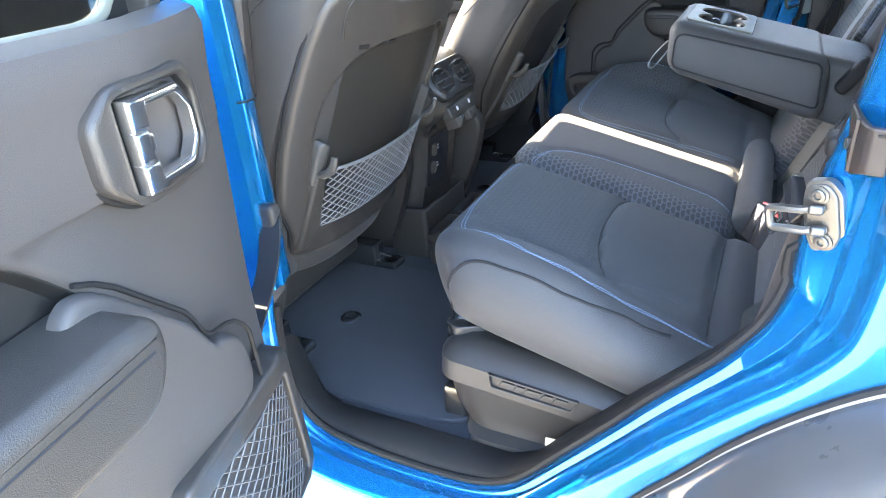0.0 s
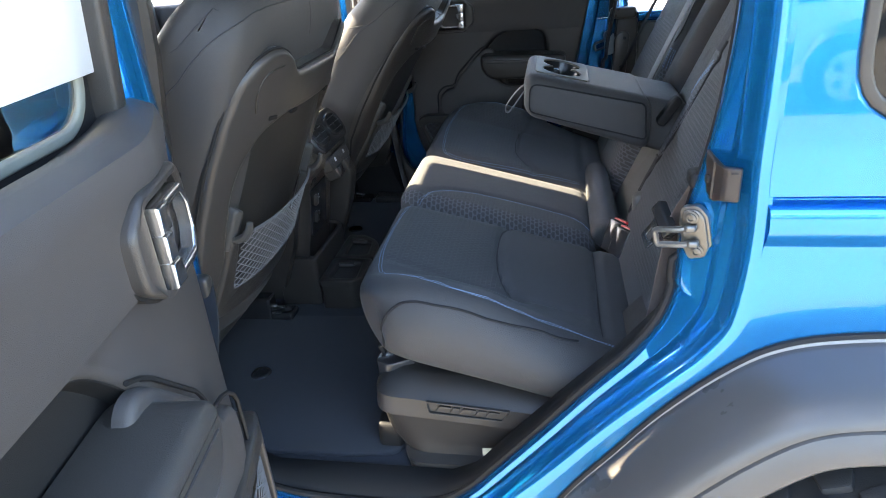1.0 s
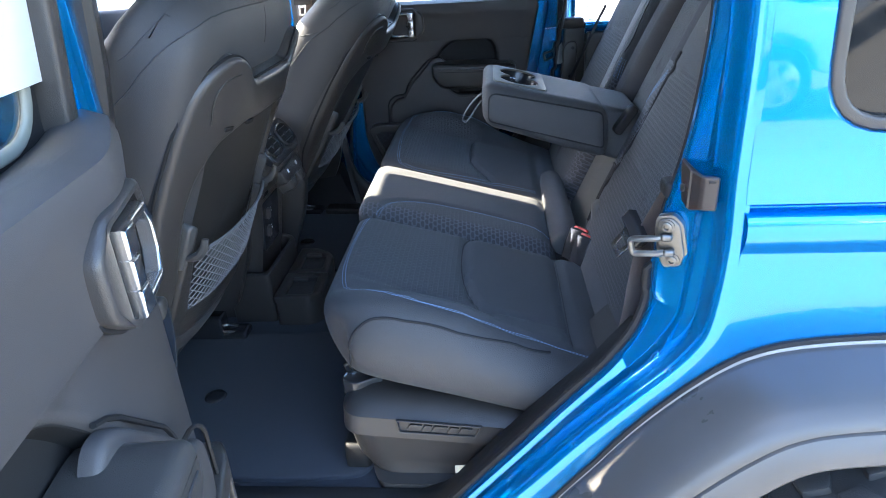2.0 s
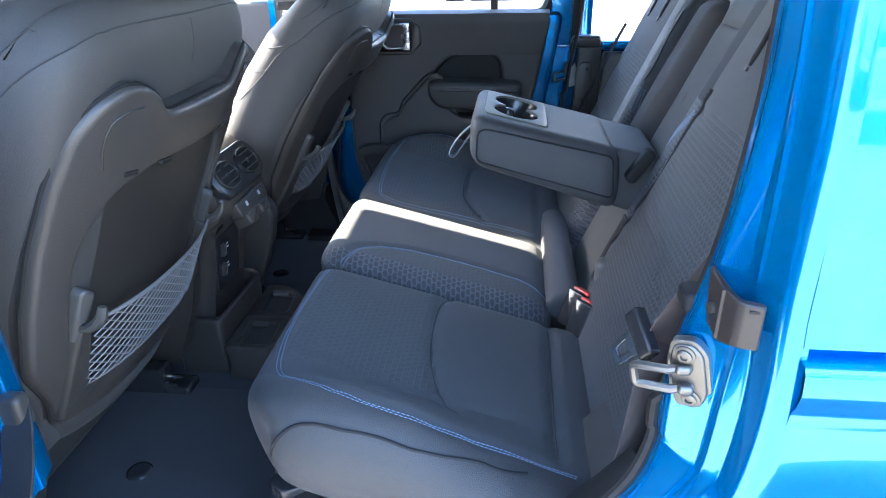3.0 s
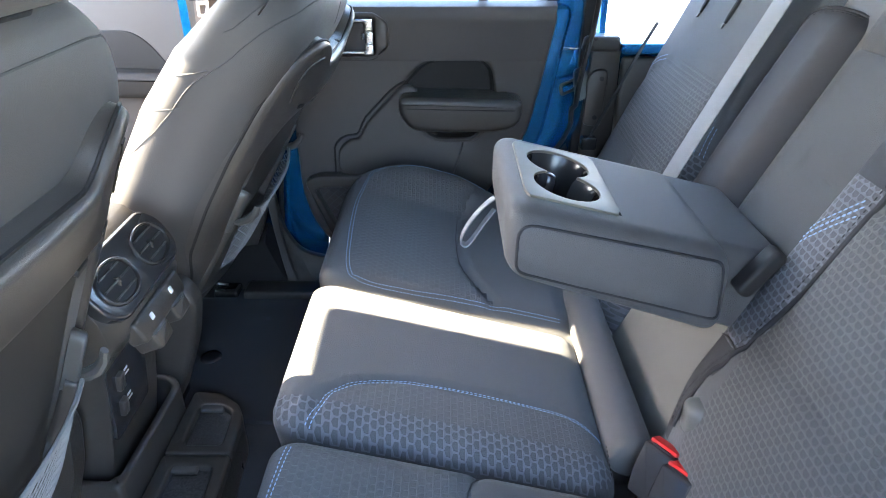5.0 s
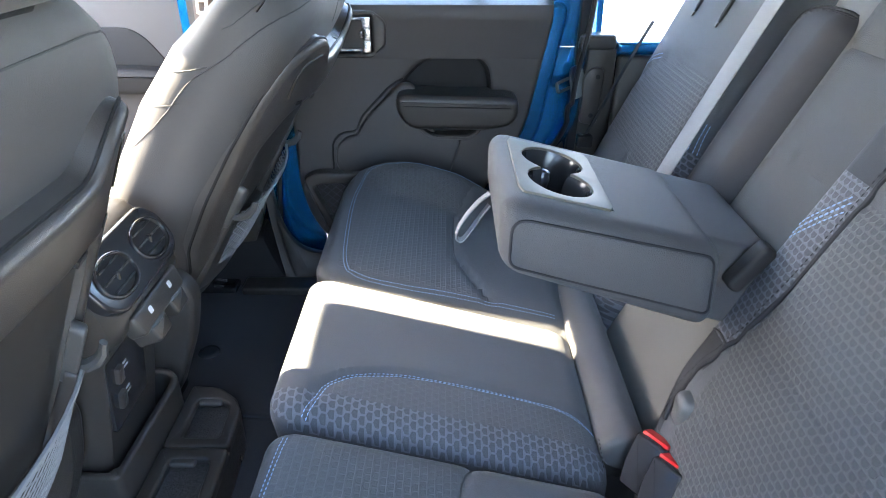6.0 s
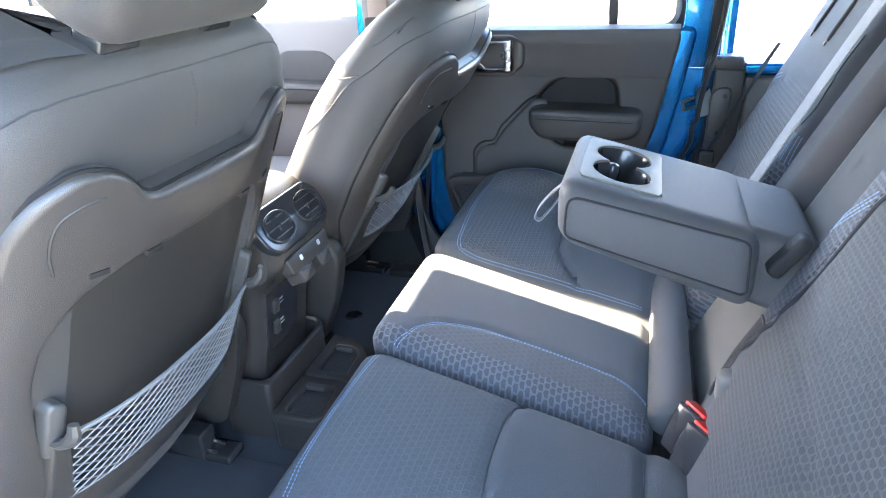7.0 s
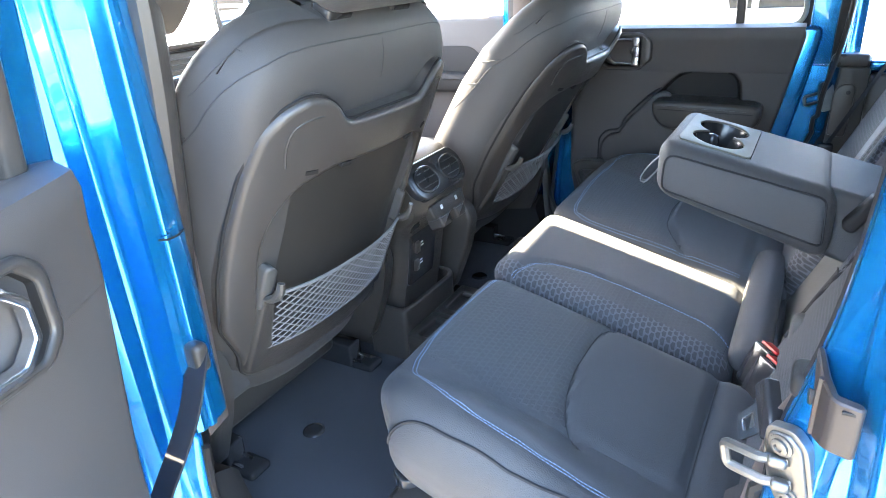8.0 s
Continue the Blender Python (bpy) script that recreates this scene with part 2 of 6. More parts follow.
def bowl(pts, m, d0, depth, rim=0.004, draft=0.01, steps=3):
    """An open recess: rolled rim at d0, walls down to a floor."""
    rings = []
    for i in range(steps + 1):
        a = math.pi / 2 * i / steps
        q = shrink(pts, rim * math.sin(a))
        rings.append([m @ Vector((*p, d0 - rim * (1 - math.cos(a)))) for p in q])
    rings.append([m @ Vector((*p, d0 - depth)) for p in shrink(pts, rim + draft)])
    bm = loft(rings, caps=False)
    bm.verts.ensure_lookup_table()
    n = len(pts)
    bm.faces.new(bm.verts[-n:])
    return bm


def ring_frame(outer, inner, m, d0, d1, edge=0.003):
    """A flat frame between two outlines of as many points, with thickness."""
    def roll(pts, sg, order):
        out = []
        for i in order:
            t = math.pi / 2 * i / 4
            q = shrink(pts, sg * edge * (1 - math.cos(t)))
            out.append([m @ Vector((*p, d1 - edge * (1 - math.sin(t)))) for p in q])
        return out

    a = [[m @ Vector((*p, d0)) for p in outer]] + roll(outer, 1, range(5)) + roll(inner, -1, range(4, -1, -1)) + [[m @ Vector((*p, d0)) for p in inner]]
    a.append(a[0])
    bm = loft(a, caps=False)
    bmesh.ops.remove_doubles(bm, verts=bm.verts, dist=1e-6)
    return bm


def spline(pts, n=8):
    """A smooth line through points (Catmull-Rom)."""
    p = [Vector(q) for q in pts]
    p = [2 * p[0] - p[1]] + p + [2 * p[-1] - p[-2]]
    out = []
    for i in range(1, len(p) - 2):
        for j in range(n):
            t = j / n
            a, b, c, d = p[i - 1], p[i], p[i + 1], p[i + 2]
            out.append(0.5 * (2 * b + (c - a) * t + (2 * a - 5 * b + 4 * c - d) * t * t + (3 * b - a - 3 * c + d) * t ** 3))
    return out + [p[-2]]


def tube(path, r, n=8, closed=False):
    path = [Vector(p) for p in path]
    rings, up = [], None
    k = len(path)
    for i, p in enumerate(path):
        a = path[i - 1] if i or closed else p
        b = path[(i + 1) % k] if i < k - 1 or closed else p
        t = (b - a).normalized()
        if up is None:
            up = t.orthogonal().normalized()
        up = (up - t * up.dot(t)).normalized()
        s = t.cross(up)
        rr = r[i] if isinstance(r, (list, tuple)) else r
        rings.append([p + (up * math.cos(2 * math.pi * j / n) + s * math.sin(2 * math.pi * j / n)) * rr for j in range(n)])
    if closed:
        rings.append(rings[0])
        bm = loft(rings, caps=False)
        bmesh.ops.remove_doubles(bm, verts=bm.verts, dist=1e-7)
        return bm
    return loft(rings)


def ribbon(path, width, thick, side):
    """A flat strap along a path; side: its width direction."""
    rings = []
    path = [Vector(p) for p in path]
    for i, p in enumerate(path):
        t = (path[min(i + 1, len(path) - 1)] - path[max(i - 1, 0)]).normalized()
        sd = Vector(side[i] if isinstance(side, list) else side)
        s = (sd - t * sd.dot(t)).normalized()
        n = t.cross(s)
        w, h = width / 2, thick / 2
        rings.append([p + s * a + n * b for a, b in ((-w, -h * 0.4), (-w * 0.96, -h), (w * 0.96, -h), (w, -h * 0.4), (w, h * 0.4), (w * 0.96, h), (-w * 0.96, h), (-w, h * 0.4))])
    return loft(rings)


def rbox(c, h, r, n=(8, 8, 8), shape=None, uv=False):
    """A box of centre c and half sizes h with edges rounded by r, then bent by shape(points)."""
    axes = []
    for i in range(3):
        core = np.linspace(-(h[i] - r), h[i] - r, n[i] + 1)
        a = np.linspace(0, 1, 4)[1:]
        axes.append(np.concatenate([-(h[i] - r) - (r * a)[::-1], core, h[i] - r + r * a]))
    bm = bmesh.new()
    made = {}

    def vert(i, j, k):
        key = (i, j, k)
        if key not in made:
            p = np.array([axes[0][i], axes[1][j], axes[2][k]])
            q = np.clip(p, -(np.array(h) - r), np.array(h) - r)
            d = p - q
            l = np.linalg.norm(d)
            if l > 1e-9:
                p = q + d / l * min(r, np.abs(d).max())
            made[key] = bm.verts.new(p)
        return made[key]

    N = [len(a) - 1 for a in axes]
    for ax in range(3):
        u, v = [(1, 2), (0, 2), (0, 1)][ax]
        for end in (0, N[ax]):
            for i in range(N[u]):
                for j in range(N[v]):
                    f = []
                    for di, dj in ((0, 0), (1, 0), (1, 1), (0, 1)):
                        idx = [0, 0, 0]
                        idx[ax], idx[u], idx[v] = end, i + di, j + dj
                        f.append(vert(*idx))
                    bm.faces.new(f)
    co = np.array([v.co for v in bm.verts])
    flat = co.copy()
    co = co + np.array(c)
    if shape is not None:
        co = shape(co)
    for v, p in zip(bm.verts, co):
        v.co = p
    if uv is not False:
        lay = bm.loops.layers.uv.new("UVMap")
        for v, p in zip(bm.verts, flat):
            v.index = -1
        bm.verts.index_update()
        for f in bm.faces:
            for l in f.loops:
                p = flat[l.vert.index]
                l[lay].uv = (p[uv[0]], p[uv[1]])
    return bm


def groove(x, y, line, depth, width):
    """Depth of a sewn-in groove along a line, at points x, y."""
    d2 = np.full(x.shape, 1e9)
    for (ax, ay), (bx, by) in zip(line, line[1:]):
        dx, dy = bx - ax, by - ay
        t = np.clip(((x - ax) * dx + (y - ay) * dy) / (dx * dx + dy * dy), 0, 1)
        d2 = np.minimum(d2, (x - ax - t * dx) ** 2 + (y - ay - t * dy) ** 2)
    return depth * np.exp(-d2 / width ** 2)


def dashes(path, length, gap, r, normal):
    """Sewing thread: short raised stitches along a path; normal: one direction, or one for each point."""
    pts = [Vector(p) for p in path]
    cum = [0.0]
    for a, b in zip(pts, pts[1:]):
        cum.append(cum[-1] + (b - a).length)

    def at(s):
        for i in range(len(pts) - 1):
            if s <= cum[i + 1]:
                f = (s - cum[i]) / max(cum[i + 1] - cum[i], 1e-9)
                return pts[i].lerp(pts[i + 1], f), ups[i]
        return pts[-1], ups[-1]

    verts, faces = [], []
    s = 0.0
    ups = list(normal) if len(normal) == len(pts) and len(normal) != 3 else [Vector(normal).normalized()] * len(pts)
    while s + length < cum[-1]:
        (a, nrm), (b, _) = at(s), at(s + length)
        t = (b - a).normalized()
        w = t.cross(nrm).normalized() * r
        i = len(verts)
        mid = (a + b) / 2
        for p, k in ((a, 0.4), (mid, 1.0), (b, 0.4)):
            verts += [p + w * k, p + nrm * r * k, p - w * k]
        faces += [(i, i + 3, i + 4, i + 1), (i + 1, i + 4, i + 5, i + 2), (i + 3, i + 6, i + 7, i + 4), (i + 4, i + 7, i + 8, i + 5)]
        s += length + gap
    me = bpy.data.meshes.new("tmp")
    me.from_pydata([tuple(v) for v in verts], [], faces)
    bm = bmesh.new()
    bm.from_mesh(me)
    bpy.data.meshes.remove(me)
    return bm


def disc(c, axis, r, h, n=24, edge=0.1):
    """A short turned piece with a rounded edge."""
    q = Vector(axis).to_track_quat("Z", "Y").to_matrix().to_4x4()
    m = Matrix.Translation(c) @ q
    prof = [(r, 0), (r, h * (1 - edge)), (r * (1 - edge * h / r), h)]
    return loft([[m @ Vector((a * math.cos(2 * math.pi * i / n), a * math.sin(2 * math.pi * i / n), z)) for i in range(n)] for a, z in prof])


def turned(c, axis, prof, n=24, caps=True):
    q = Vector(axis).to_track_quat("Z", "Y").to_matrix().to_4x4()
    m = Matrix.Translation(c) @ q
    return loft([[m @ Vector((a * math.cos(2 * math.pi * i / n), a * math.sin(2 * math.pi * i / n), z)) for i in range(n)] for a, z in prof], caps)

# ---- ground and surroundings ----
bm = bmesh.new()
bmesh.ops.create_grid(bm, x_segments=2, y_segments=2, size=150, matrix=Matrix.Translation((0, 0, 0.08)))
tagged(part("ground", bm, CONCRETE), "pale sunlit concrete parking ground", "ground", kind="structure")


def ring_box(x0, x1, y0, y1, z0, z1, r=0.01):
    h = ((x1 - x0) / 2, (y1 - y0) / 2, (z1 - z0) / 2)
    return rbox(((x0 + x1) / 2, (y0 + y1) / 2, (z0 + z1) / 2), h, min(r, min(h) * 0.9), (1, 1, 1))


def building():
    b = thing("shop_building", (-1, 13, 0.08), "white stuccoed shop building with dark framed windows", "building")
    wins = [(-16.0, -13.0), (-11.5, -8.5), (-7.0, -4.0), (-2.6, 0.2), (1.6, 4.6), (6.0, 9.0)]
    xs = [-22] + [x for w in wins for x in w] + [14]
    for i in range(0, len(xs) - 1, 2):
        part("wall", ring_box(xs[i], xs[i + 1], 13, 13.3, 0.08, 4.6), STUCCO, b)
    part("wall", ring_box(-22, 14, 13.002, 13.298, 3.0, 4.6), STUCCO, b)
    part("wall", ring_box(-22, 14, 13.002, 13.298, 0.08, 0.45), STUCCO, b)
    part("parapet", ring_box(-22.2, 14.2, 12.8, 13.4, 4.6, 4.9), STUCCO, b)
    for x0, x1 in wins:
        w = part("window", ring_box(x0, x1, 13.12, 13.16, 0.45, 3.0), DARKGLASS, b)
        xm = (x0 + x1) / 2
        for xx in (x0 + 0.04, xm, x1 - 0.04):
            part("mullion", ring_box(xx - 0.05, xx + 0.05, 13.04, 13.2, 0.45, 3.0), WHITE, w)
        part("mullion", ring_box(x0, x1, 13.05, 13.19, 0.72, 0.82), WHITE, w)
    return b


building()


def parked_car(x, y, s=1):
    """A white car seen side-on, some metres off."""
    c = thing("parked_car", (x, y, 0.08), "white parked car with dark tyres and silver rims", "car")
    prof = [(-2.2, 0.45), (-2.25, 0.75), (-2.1, 0.98), (-1.2, 1.05), (-0.55, 1.5), (0.9, 1.55), (1.6, 1.15), (2.1, 1.1), (2.2, 0.8), (2.15, 0.45), (1.75, 0.4), (1.6, 0.72), (1.3, 0.82), (1.0, 0.72), (0.85, 0.4),
            (-0.85, 0.4), (-1.0, 0.72), (-1.3, 0.82), (-1.6, 0.72), (-1.75, 0.4)]
    m = frame3((x, y - 0.9 * s, 0.08), (1, 0, 0), (0, 0, 1), (0, -s, 0))
    part("body", slab(fillet(prof, 0.12), m, -1.8, 0.0, 0.06), WHITE, c)
    for pts in ([(-0.95, 1.08), (-0.5, 1.42), (0.15, 1.45), (0.15, 1.08)], [(0.23, 1.08), (0.23, 1.45), (0.85, 1.46), (1.25, 1.1)]):
        part("window", slab(fillet(pts, 0.05), m, -0.01, 0.006, 0.004), DARKGLASS, c)
    for wx in (-1.3, 1.3):
        t = part("tyre", turned((x + wx, y - 0.93 * s, 0.43), (0, s, 0), [(0.2, 0), (0.33, 0.0), (0.35, 0.03), (0.35, 0.2), (0.33, 0.23), (0.2, 0.23)], 32), RUBBER, c)
        part("rim", turned((x + wx, y - 0.935 * s, 0.43), (0, s, 0), [(0.05, -0.005), (0.21, -0.005), (0.235, 0.01), (0.235, 0.1)], 28), CHROME, t)
        for k in range(5):
            a = 2 * math.pi * k / 5
            part("spoke_gap", slab(fillet([(0.07 * math.cos(a), 0.07 * math.sin(a)), (0.19 * math.cos(a - 0.3), 0.19 * math.sin(a - 0.3)), (0.19 * math.cos(a + 0.3), 0.19 * math.sin(a + 0.3))], 0.015),
                                   frame3((x + wx, y - 0.94 * s, 0.43), (1, 0, 0), (0, 0, 1), (0, -s, 0)), 0, 0.003, 0.001), BLACK, t)
    return c


parked_car(-3.2, 6.2)
parked_car(1.2, -7.5, -1)
parked_car(6.4, -7.8, -1)


# white paint greyed down: the shade on the van's side is in the colour
SHADEDWHITE = material("shaded_white", (0.50, 0.50, 0.49), 0.4, stain=0.15, coat=0.3)


def van(x, y):
    c = thing("white_van", (x, y, 0.08), "tall white panel van parked close by", "van")
    m = frame3((x, y, 0.08), (1, 0, 0), (0, 0, 1), (0, -1, 0))
    part("body", slab(fillet([(0, 0.5), (0, 2.3), (5.0, 2.3), (5.0, 0.5), (4.3, 0.45), (3.4, 0.45), (1.5, 0.45), (0.6, 0.45)], 0.15), m, -1.9, 0, 0.08), SHADEDWHITE, c)
    for wx in (1.05, 3.9):
        part("tyre", turned((x + wx, y - 0.02, 0.42), (0, 1, 0), [(0.2, 0), (0.32, 0.0), (0.34, 0.03), (0.34, 0.2), (0.2, 0.2)], 28), RUBBER, c)
    part("side_door", slab(fillet([(1.6, 0.6), (1.6, 2.1), (3.0, 2.1), (3.0, 0.6)], 0.06), m, -0.01, 0.012, 0.008), SHADEDWHITE, c)
    return c


van(0.75, 3.3)

# ---- car body ----
car = thing("car_body", (0, 0, 0.08), "bright metallic blue four-door off-road car body", "car", kind="structure")
REAR_EDGE = [(0.60, -0.33), (0.66, -0.285), (0.70, -0.25), (0.731, -0.223), (0.78, -0.181), (0.829, -0.139), (0.88, -0.097), (0.92, -0.06), (0.948, -0.033), (0.973, -0.009), (1.0, 0.018), (1.015, 0.032), (1.041, 0.047), (1.067, 0.056), (1.127, 0.0615), (1.19, 0.062), (1.25, 0.0575), (1.31, 0.0565), (1.38, 0.0555), (1.45, 0.052), (1.62, 0.04), (1.8, 0.02)]
FLARE_EDGE = [(0.60, -0.23), (0.757, -0.138), (0.845, -0.072), (0.904, -0.027), (0.96, 0.025), (1.003, 0.075), (1.025, 0.115), (1.037, 0.165), (1.043, 0.215), (1.046, 0.30)]


def lerp_table(tab, v):
    return float(np.interp(v, [t[0] for t in tab], [t[1] for t in tab]))


# outer side of the rear quarter, with its waist crease
PROFILE = [(0.5, -0.787), (1.0, -0.786), (1.09, -0.786), (1.15, -0.787), (1.168, -0.789), (1.176, -0.794), (1.19, -0.7975), (1.208, -0.7975), (1.2135, -0.795), (1.2155, -0.789), (1.2175, -0.776), (1.2215, -0.776), (1.2225, -0.784), (1.226, -0.788), (1.28, -0.788), (1.45, -0.783), (1.62, -0.76), (1.8, -0.72)]
QWIN = []
qw = fillet([(0.137, 1.302), (0.80, 1.302), (0.76, 1.66), (0.120, 1.66)], [0.07, 0.07, 0.07, 0.07], 6)
for a, b in zip(qw, qw[1:] + qw[:1]):
    k = max(1, int(math.dist(a, b) / 0.02))
    QWIN += [(a[0] + (b[0] - a[0]) * i / k, a[1] + (b[1] - a[1]) * i / k) for i in range(k)]
zs = sorted(set([round(z, 4) for z in np.arange(0.66, 1.285, 0.012)] + [1.2885] + [p[0] for p in PROFILE if 0.66 < p[0] < 1.29]))
rows = []
for z in zs:
    x0 = lerp_table(REAR_EDGE, z) + 0.012
    x1 = 0.95 if z > 1.046 else lerp_table(FLARE_EDGE, z) + 0.02
    y = lerp_table(PROFILE, z)
    rows.append([(x0 + (x1 - x0) * k / 12, y, z) for k in range(13)])
quarter = part("quarter_panel", loft(rows, caps=False, closed=False), BLUE, car)
# upper side round the rear side window
bm = bmesh.new()
us = QWIN
outer = []
k = len(us)
for p in us:
    c = Vector((0.45, 1.47))
    d = Vector(p) - c
    sx = (0.95 - c.x) / d.x if d.x > 0.01 else ((0.060 - c.x) / d.x if d.x < -0.01 else 99)
    sz = (1.80 - c.y) / d.y if d.y > 0.01 else ((1.288 - c.y) / d.y if d.y < -0.01 else 99)
    q = c + d * min(sx, sz)
    outer.append((q.x, q.y))


def side_y(z):
    return lerp_table(PROFILE, z)


for cx_, cz_ in ((0.060, 1.288), (0.95, 1.288), (0.95, 1.80), (0.060, 1.80)):
    kk = min(range(len(outer)), key=lambda i: (outer[i][0] - cx_) ** 2 + (outer[i][1] - cz_) ** 2)
    outer[kk] = (cx_, cz_)
outer = [(lerp_table(REAR_EDGE, z) + 0.012 if x < 0.0605 else x, z) for x, z in outer]
rings = []
for f in (0, 0.35, 0.7, 0.94, 1.0):
    rings.append([(o[0] + (i[0] - o[0]) * f, side_y(o[1] + (i[1] - o[1]) * f) + (0.004 if f == 1.0 else 0), o[1] + (i[1] - o[1]) * f) for o, i in zip(outer, us)])
part("upper_quarter_panel", loft(rings, caps=False), BLUE, car)
gq = thing("quarter_window", (0.45, -0.77, 1.3), "dark quarter window with a black rubber edge", "window", kind="structure")
part("seal", ring_frame(us, shrink(us, 0.014), Matrix(((1, 0, 0, 0), (0, 0, -1, -0.765), (0, 1, 0, 0), (0, 0, 0, 1))), 0.0, 0.019, 0.004), BLACK, gq)
part("pane", slab(shrink(us, 0.010), Matrix(((1, 0, 0, 0), (0, 0, -1, -0.765), (0, 1, 0, 0), (0, 0, 0, 1))), 0.004, 0.010, 0.002), DARKGLASS, gq)

# door opening: a stepped painted jamb that runs down the centre pillar, along the sill and up the rear pillar
JAMB = [(-0.768, 1.80), (-0.768, 1.55), (-0.766, 1.3), (-0.764, 1.1), (-0.762, 0.97), (-0.757, 0.86), (-0.747, 0.765), (-0.722, 0.69), (-0.68, 0.646), (-0.61, 0.624), (-0.50, 0.617), (-0.39, 0.620), (-0.325, 0.636),
        (-0.28, 0.668), (-0.25, 0.70), (-0.223, 0.731), (-0.181, 0.78), (-0.139, 0.829), (-0.097, 0.88), (-0.06, 0.92), (-0.033, 0.948), (-0.009, 0.973), (0.018, 1.0), (0.047, 1.041), (0.056, 1.067), (0.0615, 1.127), (0.062, 1.19), (0.0575, 1.25), (0.0565, 1.31), (0.0555, 1.38), (0.052, 1.45), (0.04, 1.62), (0.02, 1.80)]
WIDE = [0.078, 0.078, 0.078, 0.076, 0.068, 0.050, 0.036, 0.026, 0.020, 0.016, 0.015, 0.015, 0.015, 0.016, 0.017, 0.018, 0.018, 0.019, 0.020, 0.021, 0.023, 0.028, 0.036, 0.050, 0.055, 0.060, 0.054, 0.036, 0.027, 0.021, 0.016, 0.015, 0.015]


def smooth_path(pts):
    """Evens out the bends of a swept line."""
    for _ in range(12):
        pts = [pts[0]] + [pts[i - 1] * 0.25 + pts[i] * 0.5 + pts[i + 1] * 0.25 for i in range(1, len(pts) - 1)] + [pts[-1]]
    return pts


def turn_in(p):
    """How far the wide face of the rear pillar's jamb runs inwards."""
    return 0.62 * p.y * 0.54 * min(max((p.z - 0.94) / 0.10, 0.0), 1.0) * (p.x > -0.3)


def jamb(side):
    """The jamb swept along the opening; side -1 near, +1 far."""
    path = smooth_path([Vector(p) for p in spline([(a, w, z) for (a, z), w in zip(JAMB, WIDE)], 6)])
    rows = []
    for i, p in enumerate(path):
        a, b = path[max(i - 1, 0)], path[min(i + 1, len(path) - 1)]
        t = Vector((b.x - a.x, b.z - a.z)).normalized()
        n = Vector((-t.y, t.x))
        w = p.y
        prof = [(-0.016, 0.787), (-0.004, 0.787), (0.002, 0.783), (0.006, 0.774), (0.010, 0.757), (0.014, 0.752), (w * 0.38, 0.748), (w * 0.42, 0.744), (w * 0.46, 0.737), (w * 0.52, 0.734), (w * 0.92, 0.731 - turn_in(p) * 0.85), (w, 0.727 - turn_in(p)), (w + 0.002, 0.717 - turn_in(p))]
        rows.append([(p.x + n.x * o, side * y, p.z + n.y * o) for o, y in prof])
    return loft(rows, caps=False, closed=False)


def seal(side):
    path = smooth_path([Vector(p) for p in spline([(a, w, z) for (a, z), w in zip(JAMB, WIDE)], 6)])
    line = []
    for i, p in enumerate(path):
        a, b = path[max(i - 1, 0)], path[min(i + 1, len(path) - 1)]
        t = Vector((b.x - a.x, b.z - a.z)).normalized()
        o = p.y + (0.006 if p.z < 1.1 or p.x < -0.5 else -0.003)
        if side < 0 and p.x < -0.6 and p.z > 0.90:
            continue
        line.append((p.x - t.y * o, side * (0.716 - turn_in(p)), p.z + t.x * o))
    return tube(line, 0.006, 8)


def inner_lining(side):
    path = smooth_path([Vector(p) for p in spline([(a, w, z) for (a, z), w in zip(JAMB, WIDE)], 6)])
    rows = []
    for i, p in enumerate(path):
        a, b = path[max(i - 1, 0)], path[min(i + 1, len(path) - 1)]
        t = Vector((b.x - a.x, b.z - a.z)).normalized()
        if side < 0 and p.x < -0.6 and p.z > 0.90:
            continue
        rows.append([(p.x - t.y * o, side * (y - turn_in(p)), p.z + t.x * o) for o, y in ((p.y + 0.001, 0.7265), (p.y - 0.012, 0.712), (p.y - 0.03, 0.695), (p.y - 0.06, 0.66))])
    return loft(rows, caps=False, closed=False)


part("inner_lining", inner_lining(-1), DEEP, car, "black felt lining inside the jamb")
for sd in (-1, 1):
    jb = part("door_jamb", jamb(sd), BLUE, car)
    if sd < 0:
        near_jamb = jb
    part("rubber_seal", seal(sd), DEEP, car, "black rubber door seal")
# the near centre pillar's painted flange runs on inwards, stepped by a shallow rib
part("pillar_flange", loft([[(x, y, z) for x, y in ((-0.694, -0.724), (-0.689, -0.717), (-0.690, -0.706), (-0.687, -0.701), (-0.688, -0.694), (-0.694, -0.690), (-0.697, -0.676), (-0.702, -0.664), (-0.712, -0.658))] for z in np.linspace(0.93, 1.79, 10)], caps=False, closed=False), BLUE, car)
# rocker below the opening
SILL = [(-1.7, 0.66), (-0.775, 0.68), (-0.747, 0.70), (-0.722, 0.684), (-0.68, 0.641), (-0.61, 0.619), (-0.5, 0.612), (-0.39, 0.615), (-0.325, 0.631), (-0.28, 0.663), (-0.25, 0.68), (-0.2, 0.68)]
part("rocker_panel", loft([[(x, y, z) for y, z in ((-0.72, 0.42), (-0.775, 0.44), (-0.79, 0.48), (-0.789, 0.55), (-0.787, z1))] for x, z1 in SILL], caps=False, closed=False), BLUE, car)
